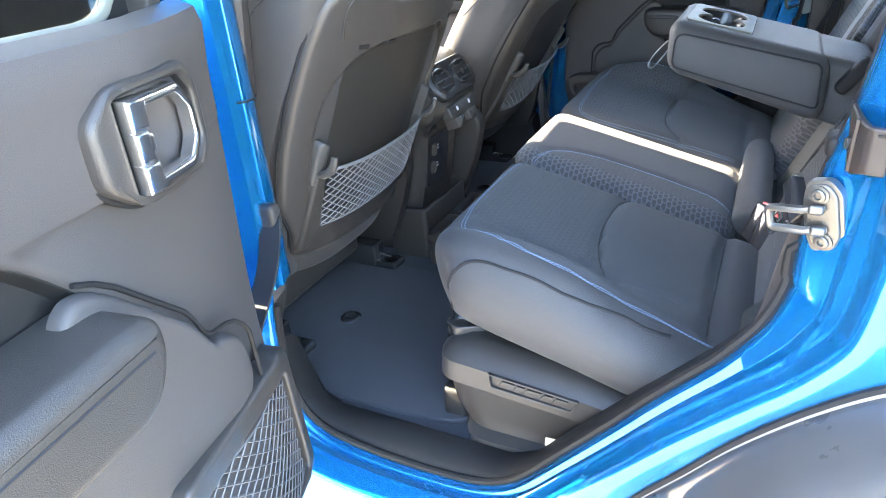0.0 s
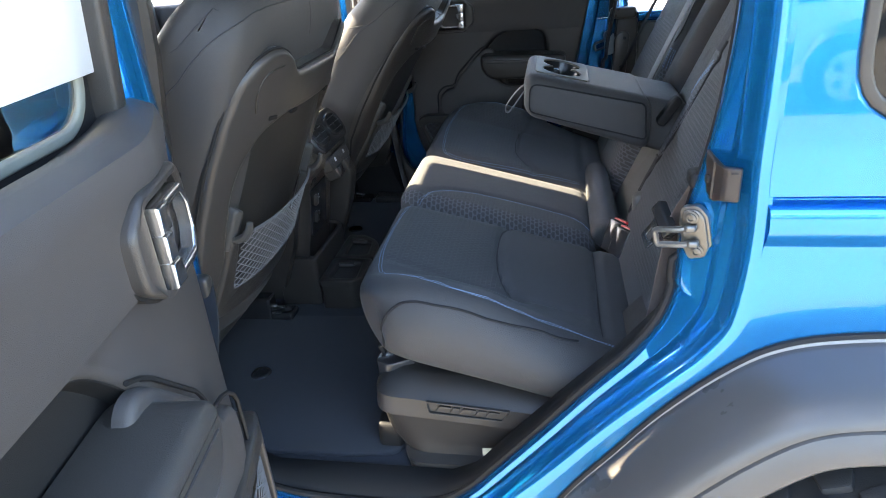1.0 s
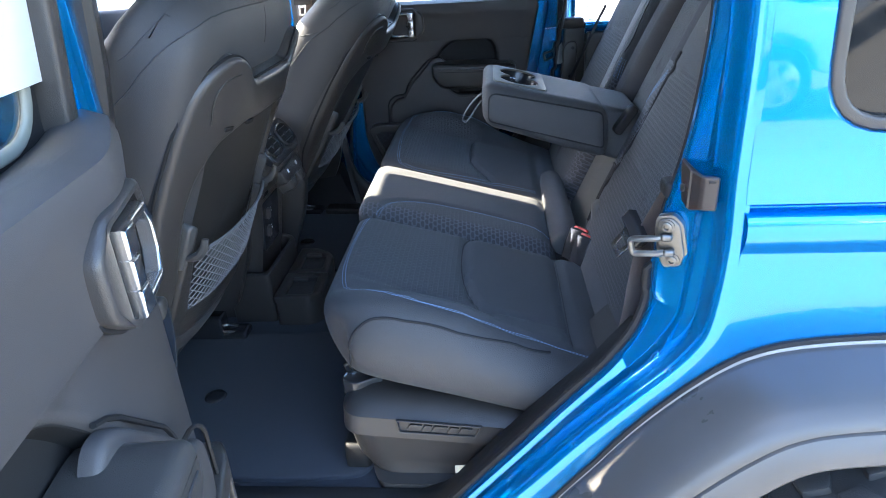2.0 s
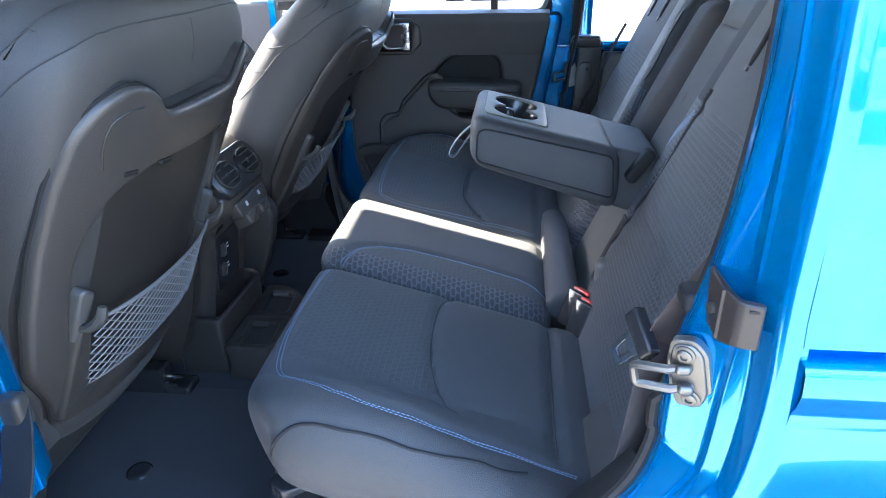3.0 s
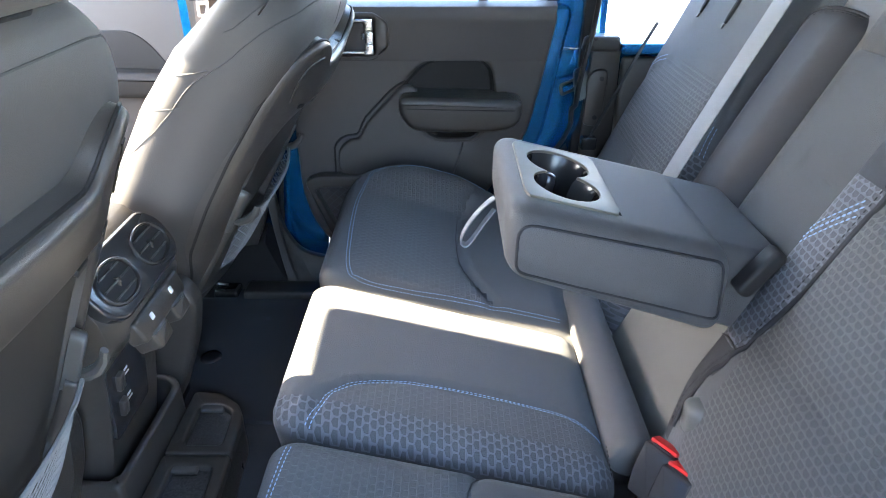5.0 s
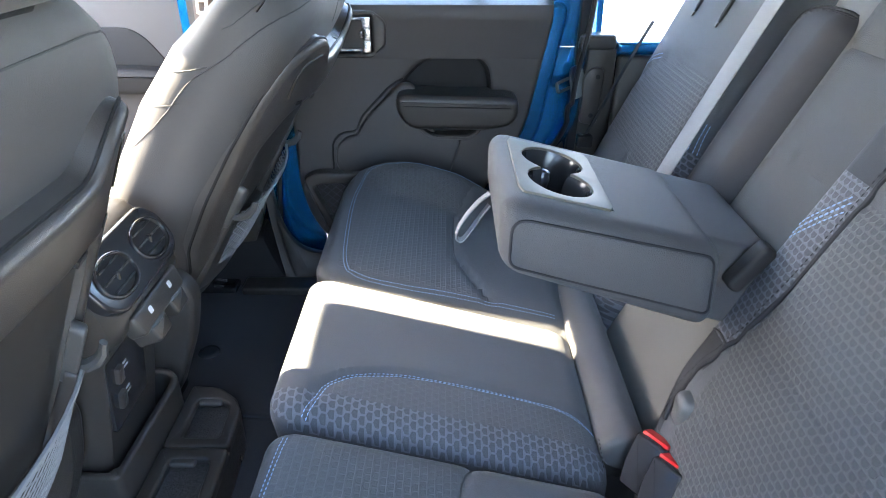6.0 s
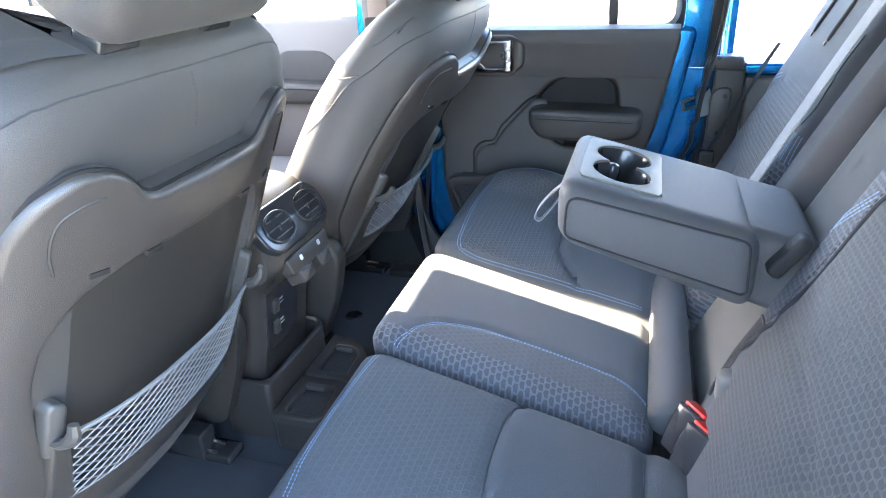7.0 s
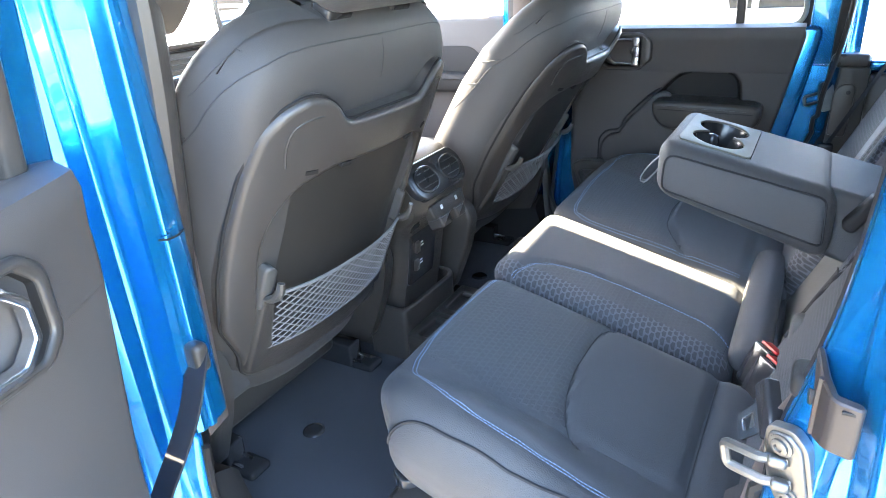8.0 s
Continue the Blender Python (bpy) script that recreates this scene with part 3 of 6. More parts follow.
# front door skin and pillars that close the cabin
part("front_side_panel", slab(fillet([(-1.75, 0.68), (-1.75, 1.25), (-0.785, 1.25), (-0.785, 0.68)], 0.02), frame3((0, -0.75, 0), (1, 0, 0), (0, 0, 1), (0, -1, 0)), -0.05, 0.036, 0.01), BLUE, car)
part("centre_pillar", slab(fillet([(-0.86, 0.68), (-0.86, 1.82), (-0.775, 1.82), (-0.775, 0.68)], 0.01), frame3((0, -0.74, 0), (1, 0, 0), (0, 0, 1), (0, -1, 0)), -0.04, 0.044, 0.008), BLUE, car)
part("centre_pillar", slab(fillet([(-0.86, 0.62), (-0.86, 1.82), (-0.76, 1.82), (-0.76, 0.62)], 0.01), frame3((0, 0.74, 0), (1, 0, 0), (0, 0, 1), (0, 1, 0)), -0.04, 0.044, 0.008), BLUE, car)
part("windscreen_pillar", tube([(-1.78, -0.70, 1.2), (-1.30, -0.66, 1.80)], 0.04), BLUE, car)
part("windscreen_pillar", tube([(-1.78, 0.70, 1.2), (-1.30, 0.66, 1.80)], 0.04), BLUE, car)
part("cowl", ring_box(-2.0, -1.7, -0.72, 0.72, 0.6, 1.17, 0.03), BLUE, car)
for s in (-1, 1):
    part("roof_rail", ring_box(-1.45, 1.25, s * 0.745 - 0.095, s * 0.745 + 0.095, 1.76, 1.84, 0.02), BLUE, car)
part("tailgate", ring_box(1.2, 1.26, -0.70, 0.70, 0.7, 1.27, 0.02), BLUE, car)
tagged(part("ceiling", ring_box(-1.16, 1.26, -0.70, 0.70, 1.80, 1.86, 0.02), LINING), "dark moulded hardtop roof lining", "ceiling", kind="structure")
part("windscreen_header", ring_box(-1.21, -1.15, -0.66, 0.66, 1.757, 1.86, 0.015), BLUE, car)

part("far_inner_panel", ring_box(-0.40, 0.13, 0.752, 0.764, 0.60, 1.225, 0.004), BLUE, car)
part("far_inner_panel", ring_box(-0.80, -0.60, 0.752, 0.764, 0.60, 1.33, 0.004), BLUE, car)
part("far_inner_panel", ring_box(-0.5985, -0.4015, 0.752, 0.764, 0.60, 0.76, 0.004), BLUE, car)
part("far_inner_panel", ring_box(-0.046, 0.030, 0.752, 0.764, 1.2255, 1.757, 0.004), BLUE, car)
kick = thing("kick_panel", (-0.6, 0.70, 0.65), "black moulded sill and lower pillar trim across the cabin", "sill trim", kind="structure")
kick_top = [(-0.735, 1.02), (-0.722, 0.95), (-0.711, 0.89), (-0.704, 0.83), (-0.690, 0.785), (-0.662, 0.742), (-0.62, 0.722), (-0.56, 0.715), (-0.42, 0.715), (-0.36, 0.735), (-0.30, 0.79), (-0.22, 0.88)]
rows = [[(q.x, y, q.y + dz) for y, dz in ((0.714, -0.010), (0.706, -0.001), (0.696, 0.0))] + [(q.x + 0.5 * f_ * f_ * 0.10 * (q.x < -0.66), 0.690 - 0.050 * f_ ** 2, q.y + (0.652 - q.y) * f_) for f_ in (0.04, 0.2, 0.4, 0.6, 0.8, 1.0)] for q in spline([(x, z, 0) for x, z in kick_top], 4)]
part("moulding", loft(rows, caps=False, closed=False), BLACK, kick)
part("ledge", rbox((-0.62, 0.612, 0.665), (0.17, 0.030, 0.013), 0.009, (8, 3, 2)), BLACK, kick, "black carpet retainer ledge")

# cabin floor and lower linings
tagged(part("floor", slab(fillet([(-1.75, -0.70), (-0.30, -0.70), (0.2, -0.70), (0.2, 0.70), (-1.75, 0.70)], 0.02), frame3((0, 0, 0.62), (1, 0, 0), (0, 1, 0), (0, 0, 1)), -0.04, 0.03, 0.004), CARPET), "black carpeted cabin floor", "floor", kind="structure")
tagged(part("cargo_floor", ring_box(0.2, 1.2, -0.7, 0.7, 0.72, 0.78), CARPET), "black carpeted load floor", "floor", kind="structure")
for s in (-1, 1):
    rows = []
    for x, h in ((-1.6, 0.68), (-0.735, 0.80), (-0.72, 0.755), (-0.695, 0.69), (-0.66, 0.662), (-0.60, 0.645), (-0.50, 0.640), (-0.39, 0.643), (-0.33, 0.656), (-0.285, 0.69), (-0.26, 0.72), (-0.2, 0.79), (-0.143, 0.855), (-0.06, 0.945), (-0.01, 1.01)):
        rows.append([(x, s * y, z) for y, z in ((0.7165, h - 0.006), (0.710, h + 0.004), (0.70, h + 0.010), (0.68, max(h + 0.006, 0.664)), (0.655, max(h - 0.006, 0.662)), (0.645, max(h - 0.02, 0.652)), (0.638, 0.646))])
    tagged(part("trim", loft(rows, caps=False, closed=False), DEEP), "black moulded plastic sill scuff trim", "sill trim", kind="structure")
    rows, inward = [], 0.046 if s < 0 else 0.0
    for z, xe in ((0.90, -0.715), (0.98, -0.712), (1.06, -0.706), (1.14, -0.694), (1.22, -0.681), (1.29, -0.671), (1.38, -0.656), (1.46, -0.648), (1.60, -0.64), (1.79, -0.63)):
        xe -= 0.036 if s < 0 else 0.0
        rows.append([(x, s * (y - inward), z) for x, y in ((-0.83, 0.715), (xe - 0.02, 0.7155), (xe - 0.006, 0.711), (xe, 0.70), (xe - 0.003, 0.684), (xe - 0.014, 0.673), (-0.83, 0.668))])
    tagged(part("trim", loft(rows), GREYTRIM), "dark grey moulded centre pillar trim", "pillar trim", kind="structure")

wall2 = thing("long_building", (3, -29, 0.08), "long pale building across the parking ground", "building")
part("wall", ring_box(-30, 34, -29.4, -29.0, 0.08, 4.4), WHITE, wall2)
part("parapet", ring_box(-30.2, 34.2, -29.6, -28.8, 4.4, 4.8), WHITE, wall2)
for k in range(11):
    x0 = -27 + 5.5 * k
    w_ = part("window", ring_box(x0, x0 + 3.4, -29.02, -28.96, 0.9, 2.6), DARKGLASS, wall2)
    for xx in (x0, x0 + 1.7, x0 + 3.4):
        part("mullion", ring_box(xx - 0.06, xx + 0.06, -29.0, -28.92, 0.9, 2.6), WHITE, w_)

# ---- doors ----


def rear_door(name, m, label, hinge_gap, pane, cu, cz, wl, wd):
    """A rear door in its own plane: along from the hinge, up, and out of the trim towards the cabin."""
    d = thing(name, m @ Vector((0.3, 0.7, 0)), label, "car door", kind="structure")
    up = 1.318
    low_corner = [(0.30, 0.70), (0.0, 0.70)] if hinge_gap > 0.1 else [(0.30, 0.705), (0.13, 0.715), (0.055, 0.755), (0.018, 0.82), (0.0, 0.90)]
    lead_edge = [(0.010, 1.0), (-0.030, 1.235), (-0.026, 1.29), (-0.004, up)] if hinge_gap > 0.1 else [(0.0, 1.0), (0.0, 1.20), (0.004, 1.28), (0.03, up)]
    edge = fillet(low_corner[1:] + lead_edge + [(0.60, up), (0.57, 1.16), (0.545, 1.03), (0.45, 0.88), (0.36, 0.735), low_corner[0]], [0.03] * (len(low_corner) - 1) + [0.05, 0.03, 0.03, 0.03, 0.03, 0.05, 0.08, 0.08, 0.06, 0.04], 5)
    u_first = -0.016 if hinge_gap > 0.1 else 0.012
    shell = fillet(([(0.0, 0.68), (0.0, 1.0)] if hinge_gap > 0.1 else [(0.14, 0.70), (0.05, 0.745), (0.012, 0.81), (-0.004, 0.90)]) + [(-0.045 if hinge_gap > 0.1 else -hinge_gap, up - 0.022 if hinge_gap > 0.1 else up + 0.004), (0.635, up - 0.022 if hinge_gap > 0.1 else up + 0.004), (0.61, 1.16), (0.585, 1.02), (0.49, 0.86), (0.40, 0.72), (0.32, 0.68)], 0.03, 5)
    part("door_shell", slab(shell, m, -0.13, -0.034, 0.012), BLUE, d, "blue painted door shell")
    # the open door gets an added slab, set back, against light through its hinge gap
    if hinge_gap > 0.1:
        part("hinge_flange", slab(fillet([(-0.10, 0.68), (-0.10, up - 0.01), (0.03, up - 0.01), (0.03, 0.68)], 0.01), m, -0.165, -0.128, 0.008), BLUE, d, "hidden blue slab added to block light at the hinge gap")
    niche = fillet([(0.24, 1.128), (0.268, 1.165), (0.300, 1.198), (0.340, 1.212), (0.425, 1.212), (0.455, 1.192), (0.462, 1.145), (0.462, 1.10), (0.24, 1.10)], 0.02, 4)
    panel = part("trim_panel", holed(edge, niche, m, -0.034, 0.0, 0.012), TRIM, d, "dark grained plastic door trim")
    # soft rolled top of the panel
    part("belt_roll", loft([[m @ Vector((u * (1 - 0.33 * max(0.0, up - z)), z, w)) for z, w in ((up - 0.11, -0.02), (up - 0.11, 0.0), (up - 0.105, 0.0014), (up - 0.07, 0.0022), (up - 0.05, 0.0038), (up - 0.03, 0.0065), (up - 0.012, 0.0088), (up + 0.004, 0.003), (up + 0.012, -0.02), (up + 0.006, -0.05), (up - 0.004, -0.066), (up - 0.012, -0.090))] for u in np.linspace(u_first, 0.592, 60)]), TRIM, d)
    # window frame
    # (wl: its leading edge along the door; wd: how far it stands back)
    wf_o = fillet([(wl + 0.004, up - 0.04), (wl - 0.004, 1.84), (0.585, 1.84), (0.63, up - 0.04)], 0.05, 6)
    wf_i = fillet([(wl + 0.036, up - 0.003), (wl + 0.018, 1.79), (0.56, 1.79), (0.59, up - 0.003)], 0.05, 6)
    part("window_frame", ring_frame(wf_o, wf_i, m, wd - 0.035, wd - 0.024, 0.003), DEEP, d, "black window frame")
    part("frame_cover", slab([(wl, up - 0.035), (wl - 0.006, 1.83), (wl + 0.015, 1.83), (wl + 0.021, up - 0.035)], m, wd - 0.030, wd, 0.008), GREYTRIM, d, "grey moulded cover of the frame's leading edge")
    # added slab, hidden behind the cover, that stops sun passing between frame and pillar
    part("frame_flange", slab([(wl - 0.060, up - 0.03), (wl - 0.060, 1.83), (wl + 0.004, 1.83), (wl + 0.010, up - 0.03)], m, wd - 0.083, wd - 0.048, 0.006), BLUE, d, "hidden blue slab added to block sun beside the frame")
    part("window_seal", ring_frame(shrink(wf_i, -0.004), shrink(wf_i, 0.009), m, wd - 0.030, wd - 0.020, 0.004), LIP, d, "pale rubber lip round the pane")
    part("window_post", slab([(0.425, up), (0.41, 1.81), (0.432, 1.81), (0.447, up)], m, wd - 0.034, wd - 0.006, 0.004), BLACK, d, "black upright between two panes")
    for pts in ([(wl + 0.026, up - 0.012), (wl + 0.008, 1.80), (0.408, 1.80), (0.430, up - 0.012)], [(0.442, up - 0.012), (0.428, 1.80), (0.57, 1.80), (0.60, up - 0.012)]):
        p = part("pane", slab(pts, m, wd - 0.030, wd - 0.026, 0.001), pane, d, "tinted window pane")
        p.visible_shadow = pane is PRIVACY
    # handle: octagonal bezel, deep dish, and a chrome lever: a split bar with a faceted loop towards the hinge
    def at(pts):
        return [(cu + a, cz + b) for a, b in pts]

    oct_o = fillet(at([(0.077, 0.028), (0.047, 0.050), (-0.052, 0.050), (-0.076, 0.030), (-0.076, -0.030), (-0.052, -0.049), (0.043, -0.049), (0.077, -0.024)]), 0.011, 4)
    oct_i = fillet(at([(0.047, 0.0385), (0.044, 0.0395), (-0.042, 0.0395), (-0.060, 0.022), (-0.060, -0.022), (-0.042, -0.0385), (0.044, -0.0385), (0.047, -0.0375)]), 0.005, 4)
    part("shadow_gap", slab(shrink(oct_o, -0.0035), m, -0.01, 0.0015, 0.001), DEEP, d)
    bz = part("handle_bezel", ring_frame(oct_o, oct_i, m, -0.008, 0.016, 0.007), GREYTRIM, d, "dark grey octagonal handle bezel")
    part("dish", bowl(shrink(oct_i, -0.001), m, 0.011, 0.0105, 0.001, 0.004), DEEP, bz, "black recessed dish")
    out_r = fillet(at([(0.044, 0.037), (0.040, 0.0375), (-0.024, 0.0375), (-0.045, 0.017), (-0.045, -0.017), (-0.024, -0.0365), (0.040, -0.0365), (0.044, -0.036)]), 0.004, 3)
    in_r = fillet(at([(0.026, 0.0285), (0.025, 0.029), (-0.020, 0.029), (-0.0365, 0.013), (-0.0365, -0.013), (-0.020, -0.028), (0.025, -0.028), (0.026, -0.0275)]), 0.003, 3)
    part("lever", ring_frame(out_r, in_r, m, 0.006, 0.021, 0.0035), CHROME, bz, "satin chrome pull lever")
    for pts in ([(0.0455, 0.038), (0.024, 0.038), (0.027, 0.0135), (0.0455, 0.0135)], [(0.0455, 0.0125), (0.029, 0.0125), (0.029, -0.0125), (0.0455, -0.0125)], [(0.0455, -0.0135), (0.027, -0.0135), (0.024, -0.0375), (0.0455, -0.0375)]):
        part("lever_bar", slab(at(pts), m, 0.010, 0.0245, 0.0035), CHROME, bz, "satin chrome bar")
    part("lock_slider", slab(fillet(at([(0.030, 0.010), (0.019, 0.007), (0.019, -0.007), (0.030, -0.010)]), 0.003), m, 0.008, 0.018, 0.003), CHROME, bz, "small chrome lock slider")
    # armrest niche, pad and grab cup
    part("niche", bowl(shrink(niche, -0.002), m, -0.006, 0.018, 0.002, 0.006), DEEP, d, "dark recessed armrest niche")
    pad = [(0.250, 1.138), (0.270, 1.143), (0.50, 1.138), (0.522, 1.130), (0.522, 1.092), (0.505, 1.072), (0.45, 1.062), (0.29, 1.064), (0.268, 1.076), (0.249, 1.105)]
    ar = part("armrest", slab(fillet(pad, 0.016, 5), m, -0.02, 0.066, 0.014, 5), BLACK, d, "black padded armrest")
    part("armrest_seam", tube([m @ Vector((u, 1.118 - 0.02 * (u - 0.29), 0.0662)) for u in np.linspace(0.268, 0.505, 6)], 0.0012, 5), DARKSTITCH, ar)
    part("grab_cup", bowl(fillet([(0.29, 1.083), (0.31, 1.046), (0.335, 1.034), (0.41, 1.034), (0.43, 1.046), (0.447, 1.080)], 0.010, 4), m, 0.018, 0.016, 0.004, 0.004), DEEP, d, "black moulded grab cup")
    part("grab_cup_rim", tube([m @ Vector((u, z, 0.010)) for u, z in fillet([(0.286, 1.085), (0.307, 1.043), (0.333, 1.029), (0.412, 1.029), (0.434, 1.043), (0.452, 1.082)], 0.010, 4)], 0.006, 6), TRIM, d)
    # raised lower map shape with a stepped edge
    low = fillet([(0.095, 0.955), (0.10, 1.005), (0.125, 1.028), (0.15, 1.032), (0.165, 1.06), (0.175, 1.075), (0.235, 1.138), (0.254, 1.154), (0.276, 1.157), (0.291, 1.144), (0.296, 1.11), (0.342, 1.03), (0.40, 1.03), (0.36, 0.90), (0.15, 0.90), (0.12, 0.93)], [0.02, 0.02, 0.012, 0.006, 0.006, 0.006, 0.02, 0.02, 0.02, 0.02, 0.01, 0.01, 0.02, 0.02, 0.02, 0.02], 4)
    part("lower_panel", slab(low, m, -0.004, 0.013, 0.008), TRIM, d, "raised lower door panel with a stepped edge")
    part("panel_groove", tube([m @ Vector((u, z, 0.0004)) for u, z in ((0.088, 0.93), (0.090, 1.005), (0.096, 1.018), (0.108, 1.030), (0.122, 1.036), (0.144, 1.039), (0.152, 1.046), (0.160, 1.066), (0.168, 1.080), (0.228, 1.142), (0.245, 1.155), (0.262, 1.163))], 0.0026, 6), DEEP, d)
    # net pocket at the foot
    part("pocket_frame", ring_frame(fillet([(-0.01, 0.715) if hinge_gap > 0.1 else (0.085, 0.745), (0.015, 0.93), (0.05, 0.945), (0.26, 0.945), (0.27, 0.715)], 0.015, 4), fillet([(0.022, 0.735) if hinge_gap > 0.1 else (0.105, 0.765), (0.038, 0.905), (0.055, 0.915), (0.245, 0.915), (0.25, 0.735)], 0.015, 4), m, 0.0, 0.03, 0.006), GREYTRIM, d, "dark grey pocket frame")
    part("pocket_net", net(m, 0.03 if hinge_gap > 0.1 else 0.05, 0.245, 0.735 if hinge_gap > 0.1 else 0.83, 0.915, 0.02, 0.0105, 0.0088, 0.0011), DARKNET, d, "black elastic net")
    return d


DARKNET = material("elastic_net", (0.10, 0.10, 0.105), 0.7, grain=0.3, scale=2000)


def net(m, u0, u1, z0, z1, w, pu, pz, r, sag=0.0, skew=0.0):
    """An elastic net of thin cords in long diamonds, on the plane m."""
    verts, faces = [], []

    def cord(a, b):
        i = len(verts)
        t = (b - a).normalized()
        s = Vector((-t.y, t.x, 0)) * r
        n = Vector((0, 0, r))
        for p in (a, b):
            verts.extend([m @ (p + s), m @ (p + n), m @ (p - s)])
        faces.extend([(i, i + 1, i + 4, i + 3), (i + 1, i + 2, i + 5, i + 4)])

    nu, nz = max(2, int((u1 - u0) / pu)), max(2, int((z1 - z0) / pz))
    for i in range(nu + 1):
        for j in range(nz):
            if (i + j) % 2 == 0:
                a = Vector((u0 + (u1 - u0) * i / nu, z0 + (z1 - z0) * j / nz + skew * i / nu, w))
                for di in (-1, 1):
                    if 0 <= i + di <= nu:
                        cord(a, Vector((u0 + (u1 - u0) * (i + di) / nu, z0 + (z1 - z0) * (j + 1) / nz + skew * (i + di) / nu, w)))
    for i in range(nu):
        for z in (z0, z1):
            cord(Vector((u0 + (u1 - u0) * i / nu, z + skew * i / nu, w)), Vector((u0 + (u1 - u0) * (i + 1) / nu, z + skew * (i + 1) / nu, w)))
    me = bpy.data.meshes.new("tmp")
    me.from_pydata([tuple(v) for v in verts], [], faces)
    bm = bmesh.new()
    bm.from_mesh(me)
    bpy.data.meshes.remove(me)
    return bm


NEAR_DOOR = frame3((-0.524, -0.858, 0.042), (0.13, -0.99, 0), (0, 0, 1), (0.99, 0.13, 0))
FAR_DOOR = frame3((-0.645, 0.706, 0), (1, 0, 0), (0, 0, 1), (0, -1, 0))
d1 = rear_door("door_1", NEAR_DOOR, "open rear door with dark trim, chrome lever and armrest", 0.13, PRIVACY, 0.140, 1.241, 0.012, -0.072)
# the open door's panel falls away towards its hinge
ND = NEAR_DOOR.inverted()
for o in d1.children_recursive:
    for v in o.data.vertices:
        q = ND @ v.co
        if q.y > 1.34 or o.name.startswith(("window", "pane", "frame_")):
            q.z += 0.11 * max(0.0, q.y - 1.318)
        elif q.x < 0.16:
            q.z -= 0.50 * (math.sqrt((0.16 - q.x) ** 2 + 0.07 ** 2) - 0.07)
        v.co = NEAR_DOOR @ q
rear_door("door_2", FAR_DOOR, "rear door across the cabin with dark trim and armrest", 0.02, TINT, 0.152, 1.262, 0.03, -0.045)
lab = thing("window_label", NEAR_DOOR @ Vector((0.25, 1.45, -0.08)), "white paper sales sheet stuck to the open door's pane", "paper sheet")
bm = bmesh.new()
grid = [[bm.verts.new(NEAR_DOOR @ Vector((u, z, -0.0875 - w + 0.11 * (z - 1.318)))) for u in np.linspace(0.022, 0.36, 10) for z in (1.366, 1.48, 1.58, 1.68)] for w in (0.0, 0.0006)]
for k in range(9):
    for j in range(3):
        for g in grid:
            bm.faces.new((g[k * 4 + j], g[k * 4 + j + 1], g[k * 4 + j + 5], g[k * 4 + j + 4]))
part("paper", bm, PAPER, lab)
strap = thing("door_strap", (-0.66, -0.72, 1.0), "black woven door check strap", "strap")
part("webbing", ribbon(spline([(-0.685, -0.70, 1.055), (-0.672, -0.722, 1.03), (-0.664, -0.75, 0.99), (-0.664, -0.78, 0.95), (-0.664, -0.81, 0.915), (-0.655, -0.84, 0.89)], 6), 0.036, 0.004, (0.9, 0.1, 0.1)), DARKCLOTH, strap)
part("end_loop", rbox((-0.688, -0.705, 1.05), (0.022, 0.012, 0.022), 0.009, (3, 2, 3)), BLACK, strap, "black moulded strap end")

# ---- rear bench ----


def bvh(ob):
    from mathutils import bvhtree
    b = bmesh.new()
    b.from_mesh(ob.data)
    t = bvhtree.BVHTree.FromBMesh(b)
    b.free()
    return t


SL = -0.27


def top_z(x):
    return 0.985 + SL * (x + 0.46)


def cushion(name, parent, y0, y1, mats, grooves, x0=-0.505, x1=0.01, outer=None, thick=0.125, label="", crown=0.012):
    """A seat cushion: a soft box that falls to the rear, with sewn grooves in its top."""
    c, h = ((x0 + x1) / 2, (y0 + y1) / 2, 0), ((x1 - x0) / 2, (y1 - y0) / 2, thick / 2)

    def shape(p):
        x, y, z = p[:, 0].copy(), p[:, 1].copy(), p[:, 2].copy()
        up = np.clip((z + h[2]) / (2 * h[2]), 0, 1)
        z = z + crown * up * (1 - ((y - c[1]) / h[1]) ** 2) * (1 - ((x - c[0]) / h[0]) ** 4)
        for line, dep, wid in grooves:
            z = z - up ** 2 * groove(x, y, line, dep, wid)
        if outer:
            # the outer bolster swells at its flank
            side = np.clip((outer * (y - c[1]) / h[1] - 0.7) / 0.3, 0, 1)
            y = y + outer * side * 0.012 * np.sin(np.pi * np.clip(up, 0, 1))
            z = z + up * side * 0.004
            # and rises to a crest along its outer edge
            edge = h[1] - np.abs(y - c[1]) + np.where(outer * (y - c[1]) > 0, 0.0, 1.0)
            rise = np.clip((0.145 - edge) / 0.085, 0, 1)
            rise = rise * rise * (3 - 2 * rise)
            z = z + up * rise * np.interp(x, [-0.50, -0.46, -0.42, -0.38, -0.34, -0.26, -0.22, -0.18, -0.10, 0.0], [0.002, 0.018, 0.036, 0.048, 0.054, 0.052, 0.040, 0.026, 0.012, 0.0])
            # the front outer corner is well rounded in plan
            a_, b_ = np.clip((c[0] - x) / h[0], 0, 1), np.clip(outer * (y - c[1]) / h[1], 0, 1)
            k_ = (a_ * b_) ** 5
            x, y = x + 0.055 * k_, y - outer * 0.045 * k_
        # front nose is fuller and drawn under
        nose = np.clip((c[0] - h[0] * 0.6 - x) / (h[0] * 0.4), 0, 1)
        x = x + nose * (0.5 - up) * 0.02
        z = z + top_z(x) - h[2] - 0.010
        return np.stack([x, y, z], 1)

    bm = rbox(c, h, 0.042, (44, 44, 4), shape, uv=(0, 1))
    return part("cushion", bm, mats, parent, label)


